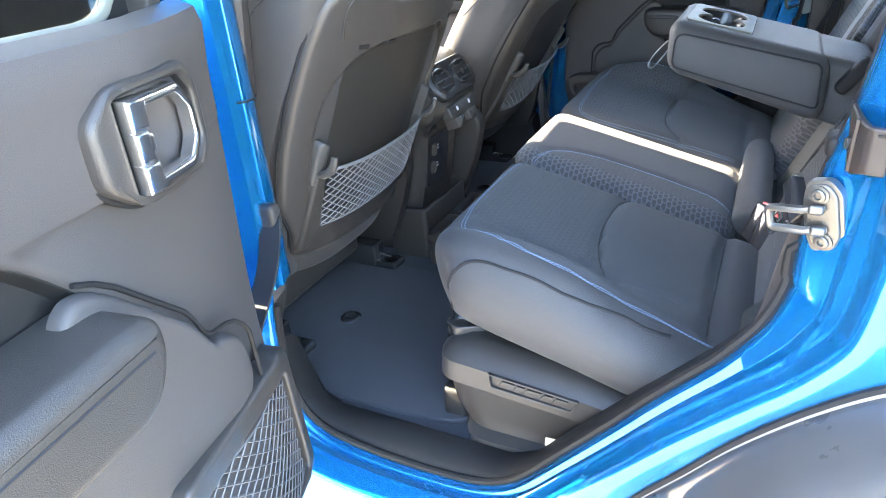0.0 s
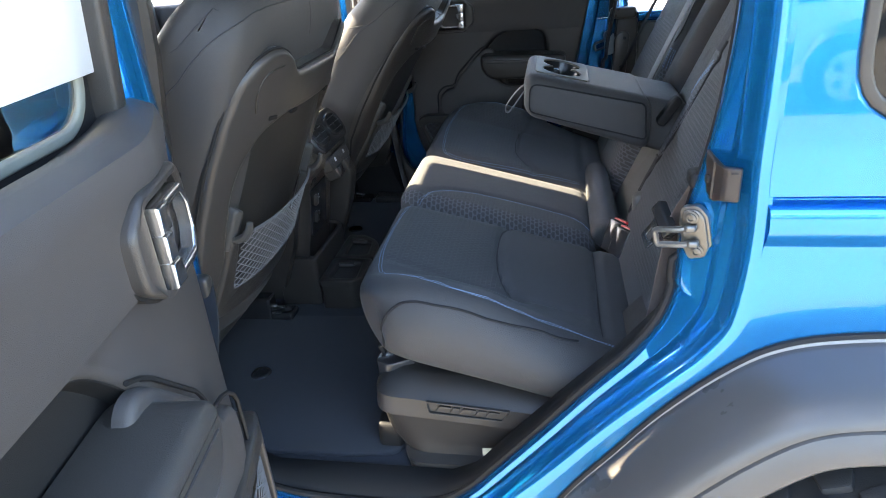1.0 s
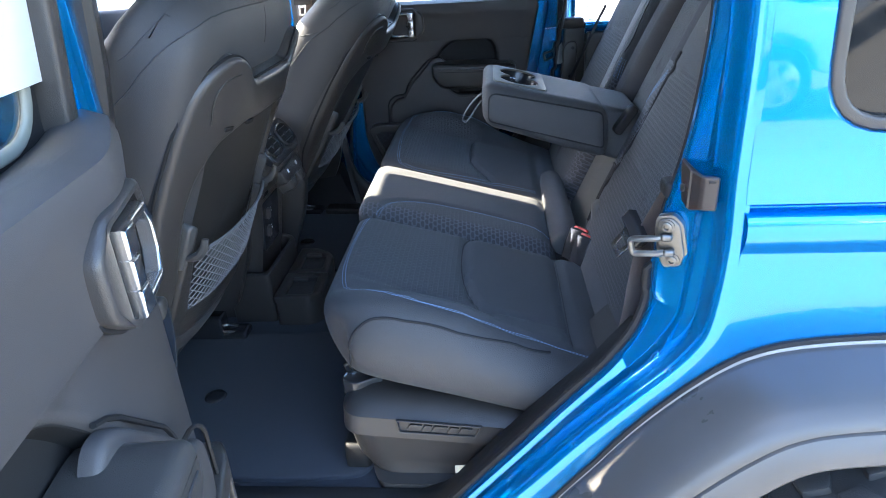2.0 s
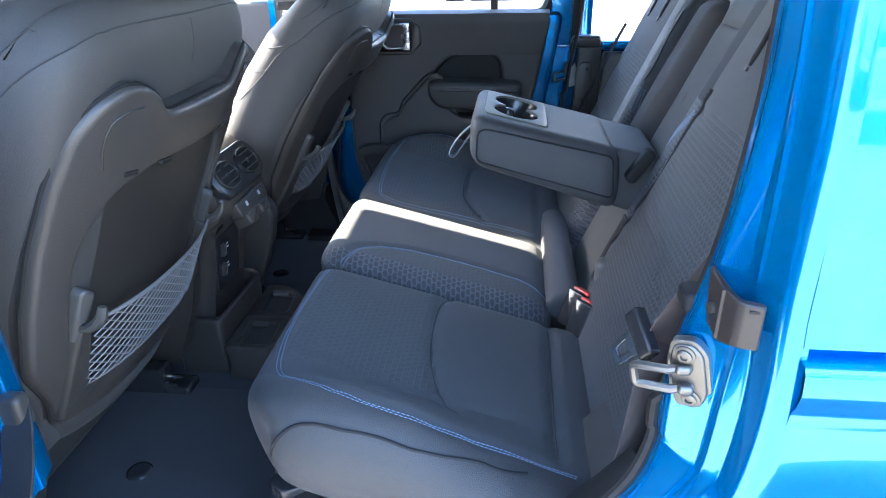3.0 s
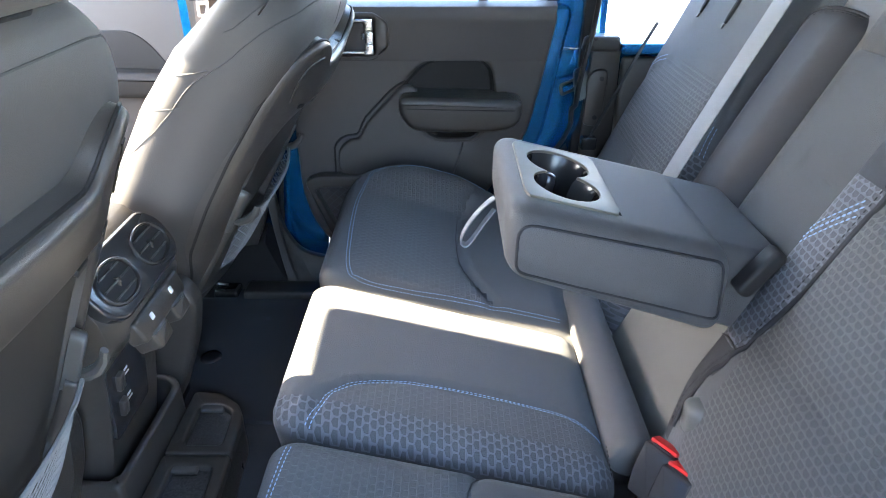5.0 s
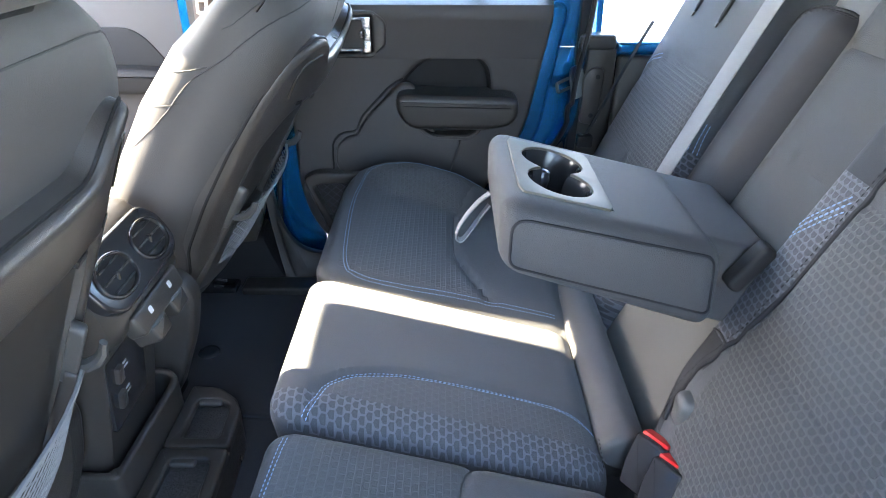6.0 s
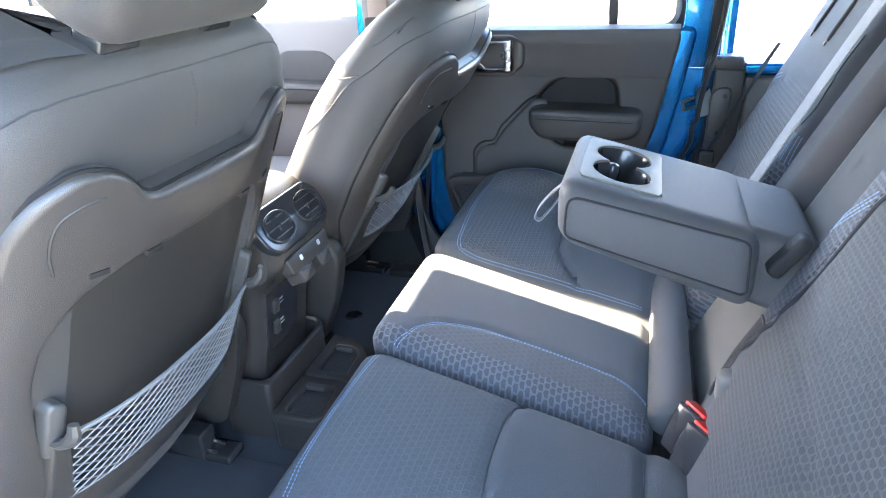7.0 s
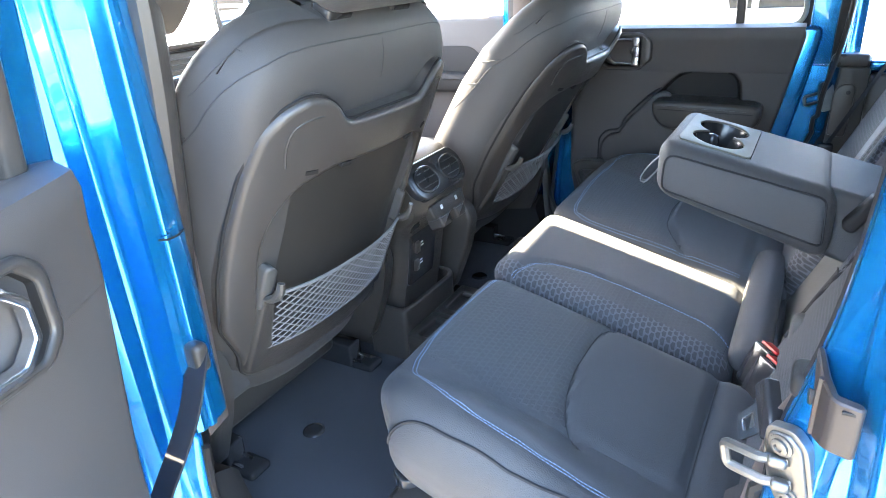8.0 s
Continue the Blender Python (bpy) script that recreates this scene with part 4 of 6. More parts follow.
def assign(ob, test, slot):
    """Gives the faces whose centre passes the test another of the mesh's materials."""
    for f in ob.data.polygons:
        if test(f.center, f.normal):
            f.material_index = slot


def on_cloth(ob, pts, lift=0.001, n=8):
    """Lays a line of (x, y) points onto a cushion from above."""
    tree_, out = bvh(ob), []
    for q in spline([(x, y, 0) for x, y in pts], n):
        hit, nrm, _, _ = tree_.ray_cast(Vector((q.x, q.y, 1.3)), Vector((0, 0, -1)))
        if hit:
            out.append(hit + Vector((0, 0, lift)))
    return out


def stitch_pair(parent, pts, mat, ob, gap=0.0054, lift=0.0006):
    a = on_cloth(ob, pts, 0)
    lines = []
    for off in (0.0, gap):
        flat = []
        for i, p in enumerate(a):
            t = (a[min(i + 1, len(a) - 1)] - a[max(i - 1, 0)]).normalized()
            sd = t.cross(Vector((0, 0, 1))).normalized()
            flat.append((p.x + sd.x * off, p.y + sd.y * off))
        lines.append(on_cloth(ob, flat[::2], lift, 2))
    part("stitching", join(*[dashes(l_, 0.0045, 0.0018, 0.0009, (0.26, 0, 0.96)) for l_ in lines]), mat, parent, "pale blue double stitching")


# near seat (the narrow part of the split bench)
near = thing("rear_bench", (-0.2, -0.4, 0.65), "charcoal cloth rear seat with embossed panel and blue stitching", "car seat", "rear bench halves")
seam_n = [(-0.246, -0.177), (-0.265, -0.228), (-0.269, -0.316), (-0.263, -0.401), (-0.248, -0.462), (-0.232, -0.492), (-0.211, -0.512)]
edge_n = [(-0.468, -0.204), (-0.476, -0.33), (-0.472, -0.43), (-0.460, -0.500), (-0.442, -0.536), (-0.42, -0.553), (-0.38, -0.575), (-0.34, -0.588), (-0.30, -0.593), (-0.26, -0.595), (-0.22, -0.589), (-0.18, -0.581), (-0.12, -0.575), (-0.05, -0.572)]
band_n = [(-0.455, -0.462), (-0.38, -0.482), (-0.34, -0.493), (-0.30, -0.499), (-0.22, -0.494), (-0.08, -0.500)]
c1 = cushion("cushion", near, -0.642, -0.176, (FABRIC, HEX, FABRIC2), [(seam_n, 0.010, 0.007), ([(-0.075, -0.16), (-0.076, -0.43), (-0.075, -0.555)], 0.010, 0.008), (edge_n, 0.004, 0.005), (band_n, 0.004, 0.006)], x0=-0.493, outer=-1, thick=0.098, label="charcoal cloth seat cushion")


def seam_x(y):
    return float(np.interp(-y, [-p[1] for p in seam_n], [p[0] for p in seam_n]))


assign(c1, lambda c, n: c.z > top_z(c.x) - 0.03 and n.z > 0.6 and c.y > -0.490 and (c.x < seam_x(c.y) or c.y > -0.20 and c.x < -0.1), 1)
assign(c1, lambda c, n: c.x < -0.482 or c.y < float(np.interp(c.x, [p[0] for p in edge_n[4:]], [p[1] for p in edge_n[4:]])), 2)
stitch_pair(near, edge_n, STITCH, c1)
for ln in (seam_n, [(-0.075, -0.178), (-0.0755, -0.35), (-0.076, -0.48), (-0.075, -0.55)]):
    part("seam", tube(on_cloth(c1, ln, 0.0002), 0.0012, 5), SEAM, near)
# piped panel on the flank of the cushion
flank = spline([(-0.440, -0.60, 0.885), (-0.436, -0.60, 0.925), (-0.424, -0.60, 0.960), (-0.402, -0.60, 0.982), (-0.375, -0.604, 0.988), (-0.34, -0.61, 0.983), (-0.30, -0.616, 0.974), (-0.26, -0.620, 0.960), (-0.20, -0.622, 0.937), (-0.145, -0.625, 0.913), (-0.09, -0.630, 0.894), (-0.03, -0.630, 0.882)], 8)
tree = bvh(c1)
snapped = []
for q in flank:
    hit, nrm, _, _ = tree.ray_cast(Vector((q.x, -0.9, q.z)), Vector((0, 1, 0)))
    if hit:
        snapped.append(hit + Vector((0, -0.0006, 0.0003)))
part("piping", tube(snapped, 0.0024, 6), DARKSTITCH, near)


def backrest(parent, y0, y1, mats, grooves, h0=-0.06, h1=0.62, thick=0.11, label="", bulge=0.016, recess=0.0, soft=0.035):
    """A reclined back: s runs up the slope, y across."""
    m = frame3((-0.012, 0, 0.86), (0.406, 0, 0.914), (0, 1, 0), (-0.914, 0, 0.406))
    c, h = ((h0 + h1) / 2, (y0 + y1) / 2, 0), ((h1 - h0) / 2, (y1 - y0) / 2, thick / 2)

    def shape(p):
        s, y, w = p[:, 0].copy(), p[:, 1].copy(), p[:, 2].copy()
        up = np.clip((w + h[2]) / (2 * h[2]), 0, 1)
        w = w + bulge * up * (1 - ((y - c[1]) / h[1]) ** 2) * (1 - ((s - c[0]) / h[0]) ** 2)
        for line, dep, wid in grooves:
            w = w - up ** 2 * groove(s, y, line, dep, wid)
        w = w - h[2] + 0.002 - recess
        q = np.stack([s, y, w, np.ones_like(s)], 1)
        return (q @ np.array(m).T)[:, :3]

    return part("backrest", rbox(c, h, soft, (48, 40, 3), shape, uv=(0, 1)), mats, parent, label), m


hexn = [(0.03, -0.15), (0.20, -0.128), (0.42, -0.143), (0.432, -0.23), (0.432, -0.35), (0.418, -0.45), (0.34, -0.50), (0.20, -0.52), (0.05, -0.50)]
near_edge = [(0.46, -0.143), (0.44, -0.141), (0.382, -0.140), (0.318, -0.137), (0.25, -0.130), (0.215, -0.122), (0.19, -0.114), (0.136, -0.098), (0.10, -0.098), (0.06, -0.112)]
b1, BM = backrest(near, -0.635, -0.056, (FABRIC, HEXN, HEXB, DARKCLOTH), [(hexn[2:8], 0.007, 0.006), ([(0.247, -0.13), (0.24, -0.225), (0.239, -0.289), (0.231, -0.36), (0.20, -0.44), (0.12, -0.50)], 0.006, 0.006), (near_edge, 0.007, 0.006)], label="charcoal cloth backrest with embossed centre", h1=0.72, soft=0.026)
# the inboard edge draws back towards the foot
for v_ in b1.data.vertices:
    q_ = BM.inverted() @ v_.co
    if q_.y > -0.2:
        v_.co.y -= (q_.y + 0.2) / 0.144 * (0.060 * max(0.0, (0.13 - q_.x) / 0.13) ** 1.5 + 0.006 * max(0.0, (q_.x - 0.22) / 0.2))


def inside(pts, x, y):
    r, k = False, len(pts)
    for i in range(k):
        (ax, ay), (bx, by) = pts[i - 1], pts[i]
        if (ay > y) != (by > y) and x < (bx - ax) * (y - ay) / (by - ay) + ax:
            r = not r
    return r


BMI = BM.inverted()
assign(b1, lambda c, n: n.x < -0.4 and inside(hexn, (BMI @ c).x, c.y), 1)
def edge_y(s_):
    return float(np.interp(s_, [p[0] for p in reversed(near_edge)], [p[1] for p in reversed(near_edge)]))


assign(b1, lambda c, n: c.y > edge_y((BMI @ c).x) and (BMI @ c).x < 0.43, 2)
assign(b1, lambda c, n: c.y > edge_y((BMI @ c).x) and ((BMI @ c).x < 0.19 or (BMI @ c).x > 0.43), 3)
b1_tree = bvh(b1)


def on_back(tree_, pts, lift=0.0008):
    """Lays a line of (s, y) points onto a backrest's cloth."""
    out = []
    for q in spline([(a, b, 0) for a, b in pts], 5):
        hit, nrm, _, _ = tree_.ray_cast(BM @ Vector((q.x, q.y, 0.25)), -(BM.to_3x3() @ Vector((0, 0, 1))))
        if hit:
            out.append(hit + (BM.to_3x3() @ Vector((0, 0, 1))) * lift)
    return out


for k in (0.0, 0.012):
    ln = on_back(b1_tree, [(0.352 - k, -0.076), (0.386 - k, -0.104), (0.418 - k, -0.132)])
    ln2 = on_back(b1_tree, [(0.358 - k, -0.072), (0.392 - k, -0.100), (0.424 - k, -0.128)])
    for l_ in (ln, ln2):
        part("stitching", dashes(l_, 0.0055, 0.002, 0.0013, (-0.9, 0, 0.4)), STITCH, near, "pale blue stitching")
part("edge_piping", tube(on_back(b1_tree, near_edge, 0.0005), 0.0034, 8), DARKSTITCH, near, "dark piped edge")
part("edge_stitch", dashes(on_back(b1_tree, [(a, b + 0.009) for a, b in near_edge], 0.0008), 0.005, 0.003, 0.0011, (-0.9, 0, 0.4)), DARKSTITCH, near)
part("seam", tube(on_back(b1_tree, [(0.195, -0.118), (0.198, -0.09), (0.19, -0.068)]), 0.0014, 5), SEAM, near)


def slit(ob, parent, y0, lean):
    """A dark slit for a headrest post, following the cloth, with a small button at its foot."""
    tree, run = bvh(ob), []
    for k in range(9):
        sl, yl = 0.515 + 0.0125 * k, y0 + lean * (k / 8) ** 2
        hit, nrm, _, _ = tree.ray_cast(BM @ Vector((sl, yl, 0.25)), -(BM.to_3x3() @ Vector((0, 0, 1))))
        if hit:
            run.append(hit + nrm * 0.0005)
    part("headrest_slit", tube(run, [0.0030] + [0.0050] * (len(run) - 2) + [0.0042], 8), DEEP, parent, "black slit in the backrest")
    part("slit_button", disc(run[0] - Vector((0.003, 0, 0.004)), (-0.914, 0, 0.406), 0.0045, 0.003, 12), GREYTRIM, parent)


for y0, lean in ((-0.237, 0.035), (-0.362, 0.02)):
    slit(b1, near, y0, lean)
hr = part("headrest", rbox((0.275, -0.355, 1.58), (0.045, 0.13, 0.085), 0.04, (6, 10, 8)), FABRIC2, near, "charcoal headrest")

# far seat with the middle place and the fold-down armrest
far = thing("rear_bench", (-0.2, 0.25, 0.65), "charcoal cloth double rear seat with folded-down centre armrest", "car seat", "rear bench halves")
c2 = cushion("cushion", far, -0.171, 0.163, (FABRIC, HEX, HEXB), [([(-0.449, -0.139), (-0.44, -0.105), (-0.407, -0.077), (-0.348, -0.059), (-0.284, -0.054), (-0.203, -0.054), (-0.122, -0.058), (-0.07, -0.082)], 0.006, 0.006)], x1=-0.062, label="charcoal cloth middle cushion", crown=0.006)
assign(c2, lambda c, n: c.z > top_z(c.x) - 0.035 and n.z > 0.2 and c.y < -0.122, 2)
assign(c2, lambda c, n: c.z > top_z(c.x) - 0.035 and n.z > 0.3 and -0.122 < c.y < -0.066 and -0.43 < c.x < -0.08, 1)
stitch_pair(far, [(-0.462, -0.160), (-0.449, -0.128), (-0.438, -0.103), (-0.407, -0.077), (-0.348, -0.059), (-0.284, -0.054), (-0.203, -0.054), (-0.122, -0.059), (-0.072, -0.084)], STITCH, c2)
part("edge_stitch", dashes([(-0.08, -0.165, top_z(-0.08)), (-0.075, -0.11, top_z(-0.075))], 0.005, 0.003, 0.001, (0, 0, 1)), DARKSTITCH, far)
seam_f = [(-0.205, 0.190), (-0.229, 0.224), (-0.262, 0.286), (-0.271, 0.373), (-0.267, 0.48), (-0.228, 0.577)]
edge_f = [(-0.09, 0.184), (-0.188, 0.182), (-0.288, 0.180), (-0.365, 0.176), (-0.432, 0.178), (-0.459, 0.199), (-0.470, 0.313), (-0.474, 0.46), (-0.462, 0.55), (-0.437, 0.59), (-0.36, 0.60), (-0.2, 0.60)]
c3 = cushion("cushion", far, 0.160, 0.635, (FABRIC, HEX, FABRIC2), [(seam_f, 0.010, 0.007), ([(-0.077, 0.17), (-0.077, 0.59)], 0.009, 0.008), (edge_f, 0.005, 0.005)], outer=1, label="charcoal cloth seat cushion")
assign(c3, lambda c, n: c.z > top_z(c.x) - 0.03 and n.z > 0.6 and 0.19 < c.y < 0.585 and c.x > -0.465 and c.x < float(np.interp(c.y, [p[1] for p in seam_f], [p[0] for p in seam_f])), 1)
assign(c3, lambda c, n: c.y > 0.60 or c.x < -0.48, 2)
stitch_pair(far, edge_f, STITCH, c3)
part("seam", tube(on_cloth(c3, seam_f[1:-1], 0.0002), 0.0012, 5), SEAM, far)
# roll at the foot of the middle back, and the pale niche behind the armrest
part("lumbar_roll", loft([[(-0.040 + 0.034 * math.cos(a) * f_, y, 0.862 + 0.030 * math.sin(a) * f_ - 0.016 * (1 - f_)) for a in np.linspace(0, 2 * math.pi, 17)[:-1]] for y, f_ in ((-0.124, 0.55), (-0.123, 0.8), (-0.119, 0.93), (-0.112, 0.99), (-0.09, 1.0), (0.05, 1.0), (0.25, 1.0), (0.32, 0.9), (0.33, 0.3))]), FABRIC2, far)
niche_m = frame3(BM @ Vector((0, 0, -0.028)), (0.406, 0, 0.914), (0, 1, 0), (-0.914, 0, 0.406))
part("niche_back", slab(fillet([(-0.06, -0.15), (0.72, -0.15), (0.72, 0.20), (-0.06, 0.20)], 0.02), niche_m, -0.05, 0.0, 0.008), VINYL, far, "grey vinyl back behind the armrest")
b3, _ = backrest(far, 0.232, 0.655, (FABRIC, HEXN, HEXB, DARKCLOTH), [([(0.03, 0.45), (0.16, 0.45), (0.235, 0.431), (0.235, 0.61)], 0.006, 0.006), ([(0.22, 0.29), (0.428, 0.302), (0.430, 0.42), (0.422, 0.518), (0.39, 0.60), (0.34, 0.64)], 0.006, 0.006)], label="charcoal cloth backrest with embossed centre", h1=0.72)
hexf = [(0.06, 0.28), (0.428, 0.302), (0.430, 0.42), (0.422, 0.518), (0.39, 0.60), (0.34, 0.645), (0.235, 0.61), (0.235, 0.431), (0.06, 0.43)]
assign(b3, lambda c, n: n.x < -0.4 and inside(hexf, (BMI @ c).x, c.y), 1)
assign(b3, lambda c, n: c.y < 0.262 and (BMI @ c).x < 0.33, 2)
b3_tree = bvh(b3)
for y_ in (0.246, 0.252, 0.262, 0.268):
    part("stitching", dashes(on_back(b3_tree, [(0.325, y_ - 0.004), (0.352, y_), (0.378, y_ + 0.002)]), 0.0055, 0.002, 0.0012, (-0.9, 0, 0.4)), STITCH, far, "pale blue stitching")
for k in (0, 1):
    part("stitching", dashes(on_back(b3_tree, [(0.372 + 0.008 * k, 0.645), (0.402 + 0.008 * k, 0.60), (0.418 + 0.008 * k, 0.55)]), 0.0055, 0.002, 0.0012, (-0.9, 0, 0.4)), STITCH, far, "pale blue stitching")
part("seam", tube(on_back(b3_tree, [(0.39, 0.268), (0.43, 0.262), (0.50, 0.272), (0.55, 0.27)]), 0.0013, 5), SEAM, far)
for y0 in (0.402, 0.525):
    slit(b3, far, y0, 0.012)
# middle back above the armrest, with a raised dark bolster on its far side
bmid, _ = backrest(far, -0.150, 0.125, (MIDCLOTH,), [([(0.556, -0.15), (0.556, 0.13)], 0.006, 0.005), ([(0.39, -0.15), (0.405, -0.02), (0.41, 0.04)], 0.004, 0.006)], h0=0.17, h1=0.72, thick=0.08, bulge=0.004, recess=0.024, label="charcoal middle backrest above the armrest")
bol, _ = backrest(far, 0.112, 0.240, (DARKCLOTH,), [], h0=0.16, h1=0.598, thick=0.075, bulge=0.010, recess=0.006, label="black cloth bolster of the middle backrest")
bol_tree = bvh(bol)
bol_edge = [(0.20, 0.229), (0.30, 0.229), (0.45, 0.229), (0.54, 0.227), (0.575, 0.214), (0.590, 0.185), (0.592, 0.15), (0.591, 0.125)]
part("edge_piping", tube(on_back(bol_tree, bol_edge, 0.0004), 0.0022, 6), DARKSTITCH, far, "black piped edge")
part("edge_stitch", dashes(on_back(bol_tree, [(a - 0.004, b - 0.007) for a, b in bol_edge], 0.0006), 0.0055, 0.0035, 0.0012, (-0.9, 0, 0.4)), SEAM, far)
arm_s = -0.236


def arm_shape(p):
    q = p.copy()
    q[:, 2] += arm_s * (p[:, 0] + 0.2)
    t = np.clip((p[:, 2] - 1.14) / 0.09, 0, 1)
    q[:, 1] += np.where(p[:, 1] < 0.03, (1 - t) * -0.010, 0)
    q[:, 2] -= (1 - t) * 0.085 * np.clip(p[:, 0] + 0.216, 0, 1)
    well = (p[:, 0] > -0.197) & (p[:, 0] < -0.085) & (p[:, 1] > -0.058) & (p[:, 1] < 0.121) & (p[:, 2] > 1.2)
    q[:, 2] -= np.where(well, 0.075, 0.0)
    return q


ar_c, ar_h = (-0.089, 0.028, 1.180), (0.134, 0.130, 0.046)
arm = part("armrest", rbox(ar_c, ar_h, 0.026, (44, 40, 4), arm_shape), FABRIC2, far, "charcoal cloth folded-down armrest")
part("armrest_neck", rbox((0.065, 0.045, 1.177), (0.062, 0.112, 0.045), 0.014, (4, 4, 4), arm_shape), FABRIC2, far, "charcoal cloth armrest hinge cover")
AT = frame3((-0.194, -0.003, 1.2245), (1, 0, arm_s), (0, 1, 0), (-arm_s, 0, 1))
arm_tree = bvh(arm)


def arm_side(pts):
    """Lays a line of (x, height) onto the near flank of the armrest."""
    out = []
    for x, z in pts:
        hit, nrm, _, _ = arm_tree.ray_cast(Vector((x, -0.4, z)), Vector((0, 1, 0)))
        if hit:
            out.append(hit + Vector((0, -0.0003, 0)))
    return out


loop_ = fillet([(-0.211, 1.150), (-0.209, 1.210), (0.030, 1.157), (0.034, 1.083)], [0.012, 0.022, 0.012, 0.010], 5)
part("armrest_piping", tube(arm_side(loop_), 0.0019, 6, True), DARKSTITCH, arm, "black piping round the armrest's side panel")
HC = frame3((0.080, -0.096, 1.137), (0.55, 0, 0.83), (-0.83, 0, 0.55), (0, -1, 0))
part("hinge_cap", slab(fillet([(-0.034, -0.011), (0.034, -0.011), (0.034, 0.011), (-0.034, 0.011)], 0.0105, 5), HC, -0.02, 0.002, 0.006, 4), DEEP, far, "dark plastic hinge cap")
# cup tray: metallic bezel with two joined wells
bz_o = fillet([(-0.005, -0.062), (0.112, -0.062), (0.112, 0.125), (-0.005, 0.125)], 0.008, 4)
k = 60
lobe = []
for i in range(k):
    a = 2 * math.pi * i / k
    best = 0
    for cy in (-0.006, 0.069):
        # distance along the direction to the edge of each round well from the tray's centre
        dx, dy = math.cos(a), math.sin(a)
        oy = cy - 0.0315
        bq = dy * oy
        disc2 = bq * bq - (oy * oy - 0.0425 ** 2)
        if disc2 > 0:
            best = max(best, bq + math.sqrt(disc2))
    lobe.append((0.0535 + best * math.cos(a), 0.0315 + best * math.sin(a)))
rect = []
for i in range(k):
    a = 2 * math.pi * i / k
    dx, dy = math.cos(a), math.sin(a)
    s = min(0.0585 / abs(dx) if abs(dx) > 1e-6 else 9, 0.0935 / abs(dy) if abs(dy) > 1e-6 else 9)
    rect.append((0.0535 + dx * s, 0.0315 + dy * s))
tray = part("cup_holder", ring_frame(rect, lobe, AT, -0.02, 0.0026, 0.0012), BRONZE, far, "champagne metallic cup holder bezel")
part("cup_well", loft([[AT @ Vector((*p, 0.001)) for p in shrink(lobe, -0.001)], [AT @ Vector((*p, -0.006)) for p in shrink(lobe, 0.002)], [AT @ Vector((*p, -0.062)) for p in shrink(lobe, 0.006)]], caps=False), GLOSS, tray, "black double cup well")
part("well_floor", slab(shrink(lobe, 0.004), AT, -0.066, -0.060, 0.001), GLOSS, tray)
for cx, cy in ((0.0535, 0.0315), (0.0215, 0.005)):
    part("cup_grip", turned(AT @ Vector((cx - 0.012, cy + 0.012, -0.062)), (-arm_s, 0, 1), [(0.010, 0), (0.012, 0.03), (0.012, 0.048), (0.008, 0.056), (0.003, 0.058)], 14), GLOSS, tray, "black rubber cup grip")
# pull loop of the armrest
part("pull_loop", ribbon(spline([(-0.226, 0.036, 1.178), (-0.240, 0.032, 1.168), (-0.256, 0.024, 1.152), (-0.268, 0.016, 1.135), (-0.270, 0.012, 1.124), (-0.262, 0.012, 1.121), (-0.250, 0.018, 1.134), (-0.238, 0.024, 1.150), (-0.226, 0.030, 1.164)], 5), 0.012, 0.002, (0, 1, 0.1)), STRAP, arm, "grey webbing pull loop")

# plastic base below the near cushion, with its emblem plate
base = thing("plastic_plinth", (-0.25, -0.45, 0.65), "black moulded plastic seat base with a raised emblem plate", "plinth")


def base_shell():
    rings = []
    # horizontal outlines from the foot up to the shelf
    for z, fx, fy, r in ((0.647, -0.41, -0.655, 0.03), (0.668, -0.42, -0.652, 0.04), (0.672, -0.432, -0.630, 0.06), (0.70, -0.458, -0.628, 0.07), (0.745, -0.465, -0.632, 0.07), (0.764, -0.458, -0.634, 0.055), (0.771, -0.466, -0.647, 0.05), (0.806, -0.464, -0.644, 0.05), (0.822, -0.452, -0.625, 0.05), (0.830, -0.43, -0.60, 0.05)):
        dz = -0.0
        pts = fillet([(fx, fy), (0.05, fy), (0.05, -0.10), (fx, -0.10)], [r, 0.01, 0.01, 0.03], 6)
        rings.append([(x, y, z - max(0, (x + 0.36)) * 0.11 * (z > 0.69)) for x, y in pts])
    return loft(rings)


part("body", base_shell(), BLACK, base)
PL = frame3((-0.368, -0.6485, 0.8055), (0.138, 0.002, -0.0152), (0.0165, 0, 0.148), (0, -1, 0.05))
plate = part("plate", ring_frame(fillet([(0, 0), (0.142, 0), (0.134, -0.024), (0.006, -0.026)], 0.003), fillet([(0.003, -0.003), (0.137, -0.003), (0.131, -0.021), (0.008, -0.023)], 0.003), PL, -0.003, 0.0025, 0.001), BLACK, base, "raised plate frame")


for k_, (u0, wd) in enumerate(((0.018, 0.020), (0.042, 0.012), (0.058, 0.022), (0.084, 0.014), (0.102, 0.018))):
    part("raised_mark", slab(fillet([(u0, -0.019), (u0 + wd, -0.019), (u0 + wd + 0.006, -0.007), (u0 + 0.006, -0.007)], 0.0015, 2), PL, -0.002, 0.0016, 0.0006), BLACK, plate, "raised slanted mark")
part("arrow_mark", ring_frame(fillet([(0.185, -0.003), (0.215, -0.003), (0.215, -0.015), (0.185, -0.015)], 0.002), fillet([(0.187, -0.005), (0.213, -0.005), (0.213, -0.013), (0.187, -0.013)], 0.002), PL, -0.003, 0.002, 0.0005), BLACK, base)
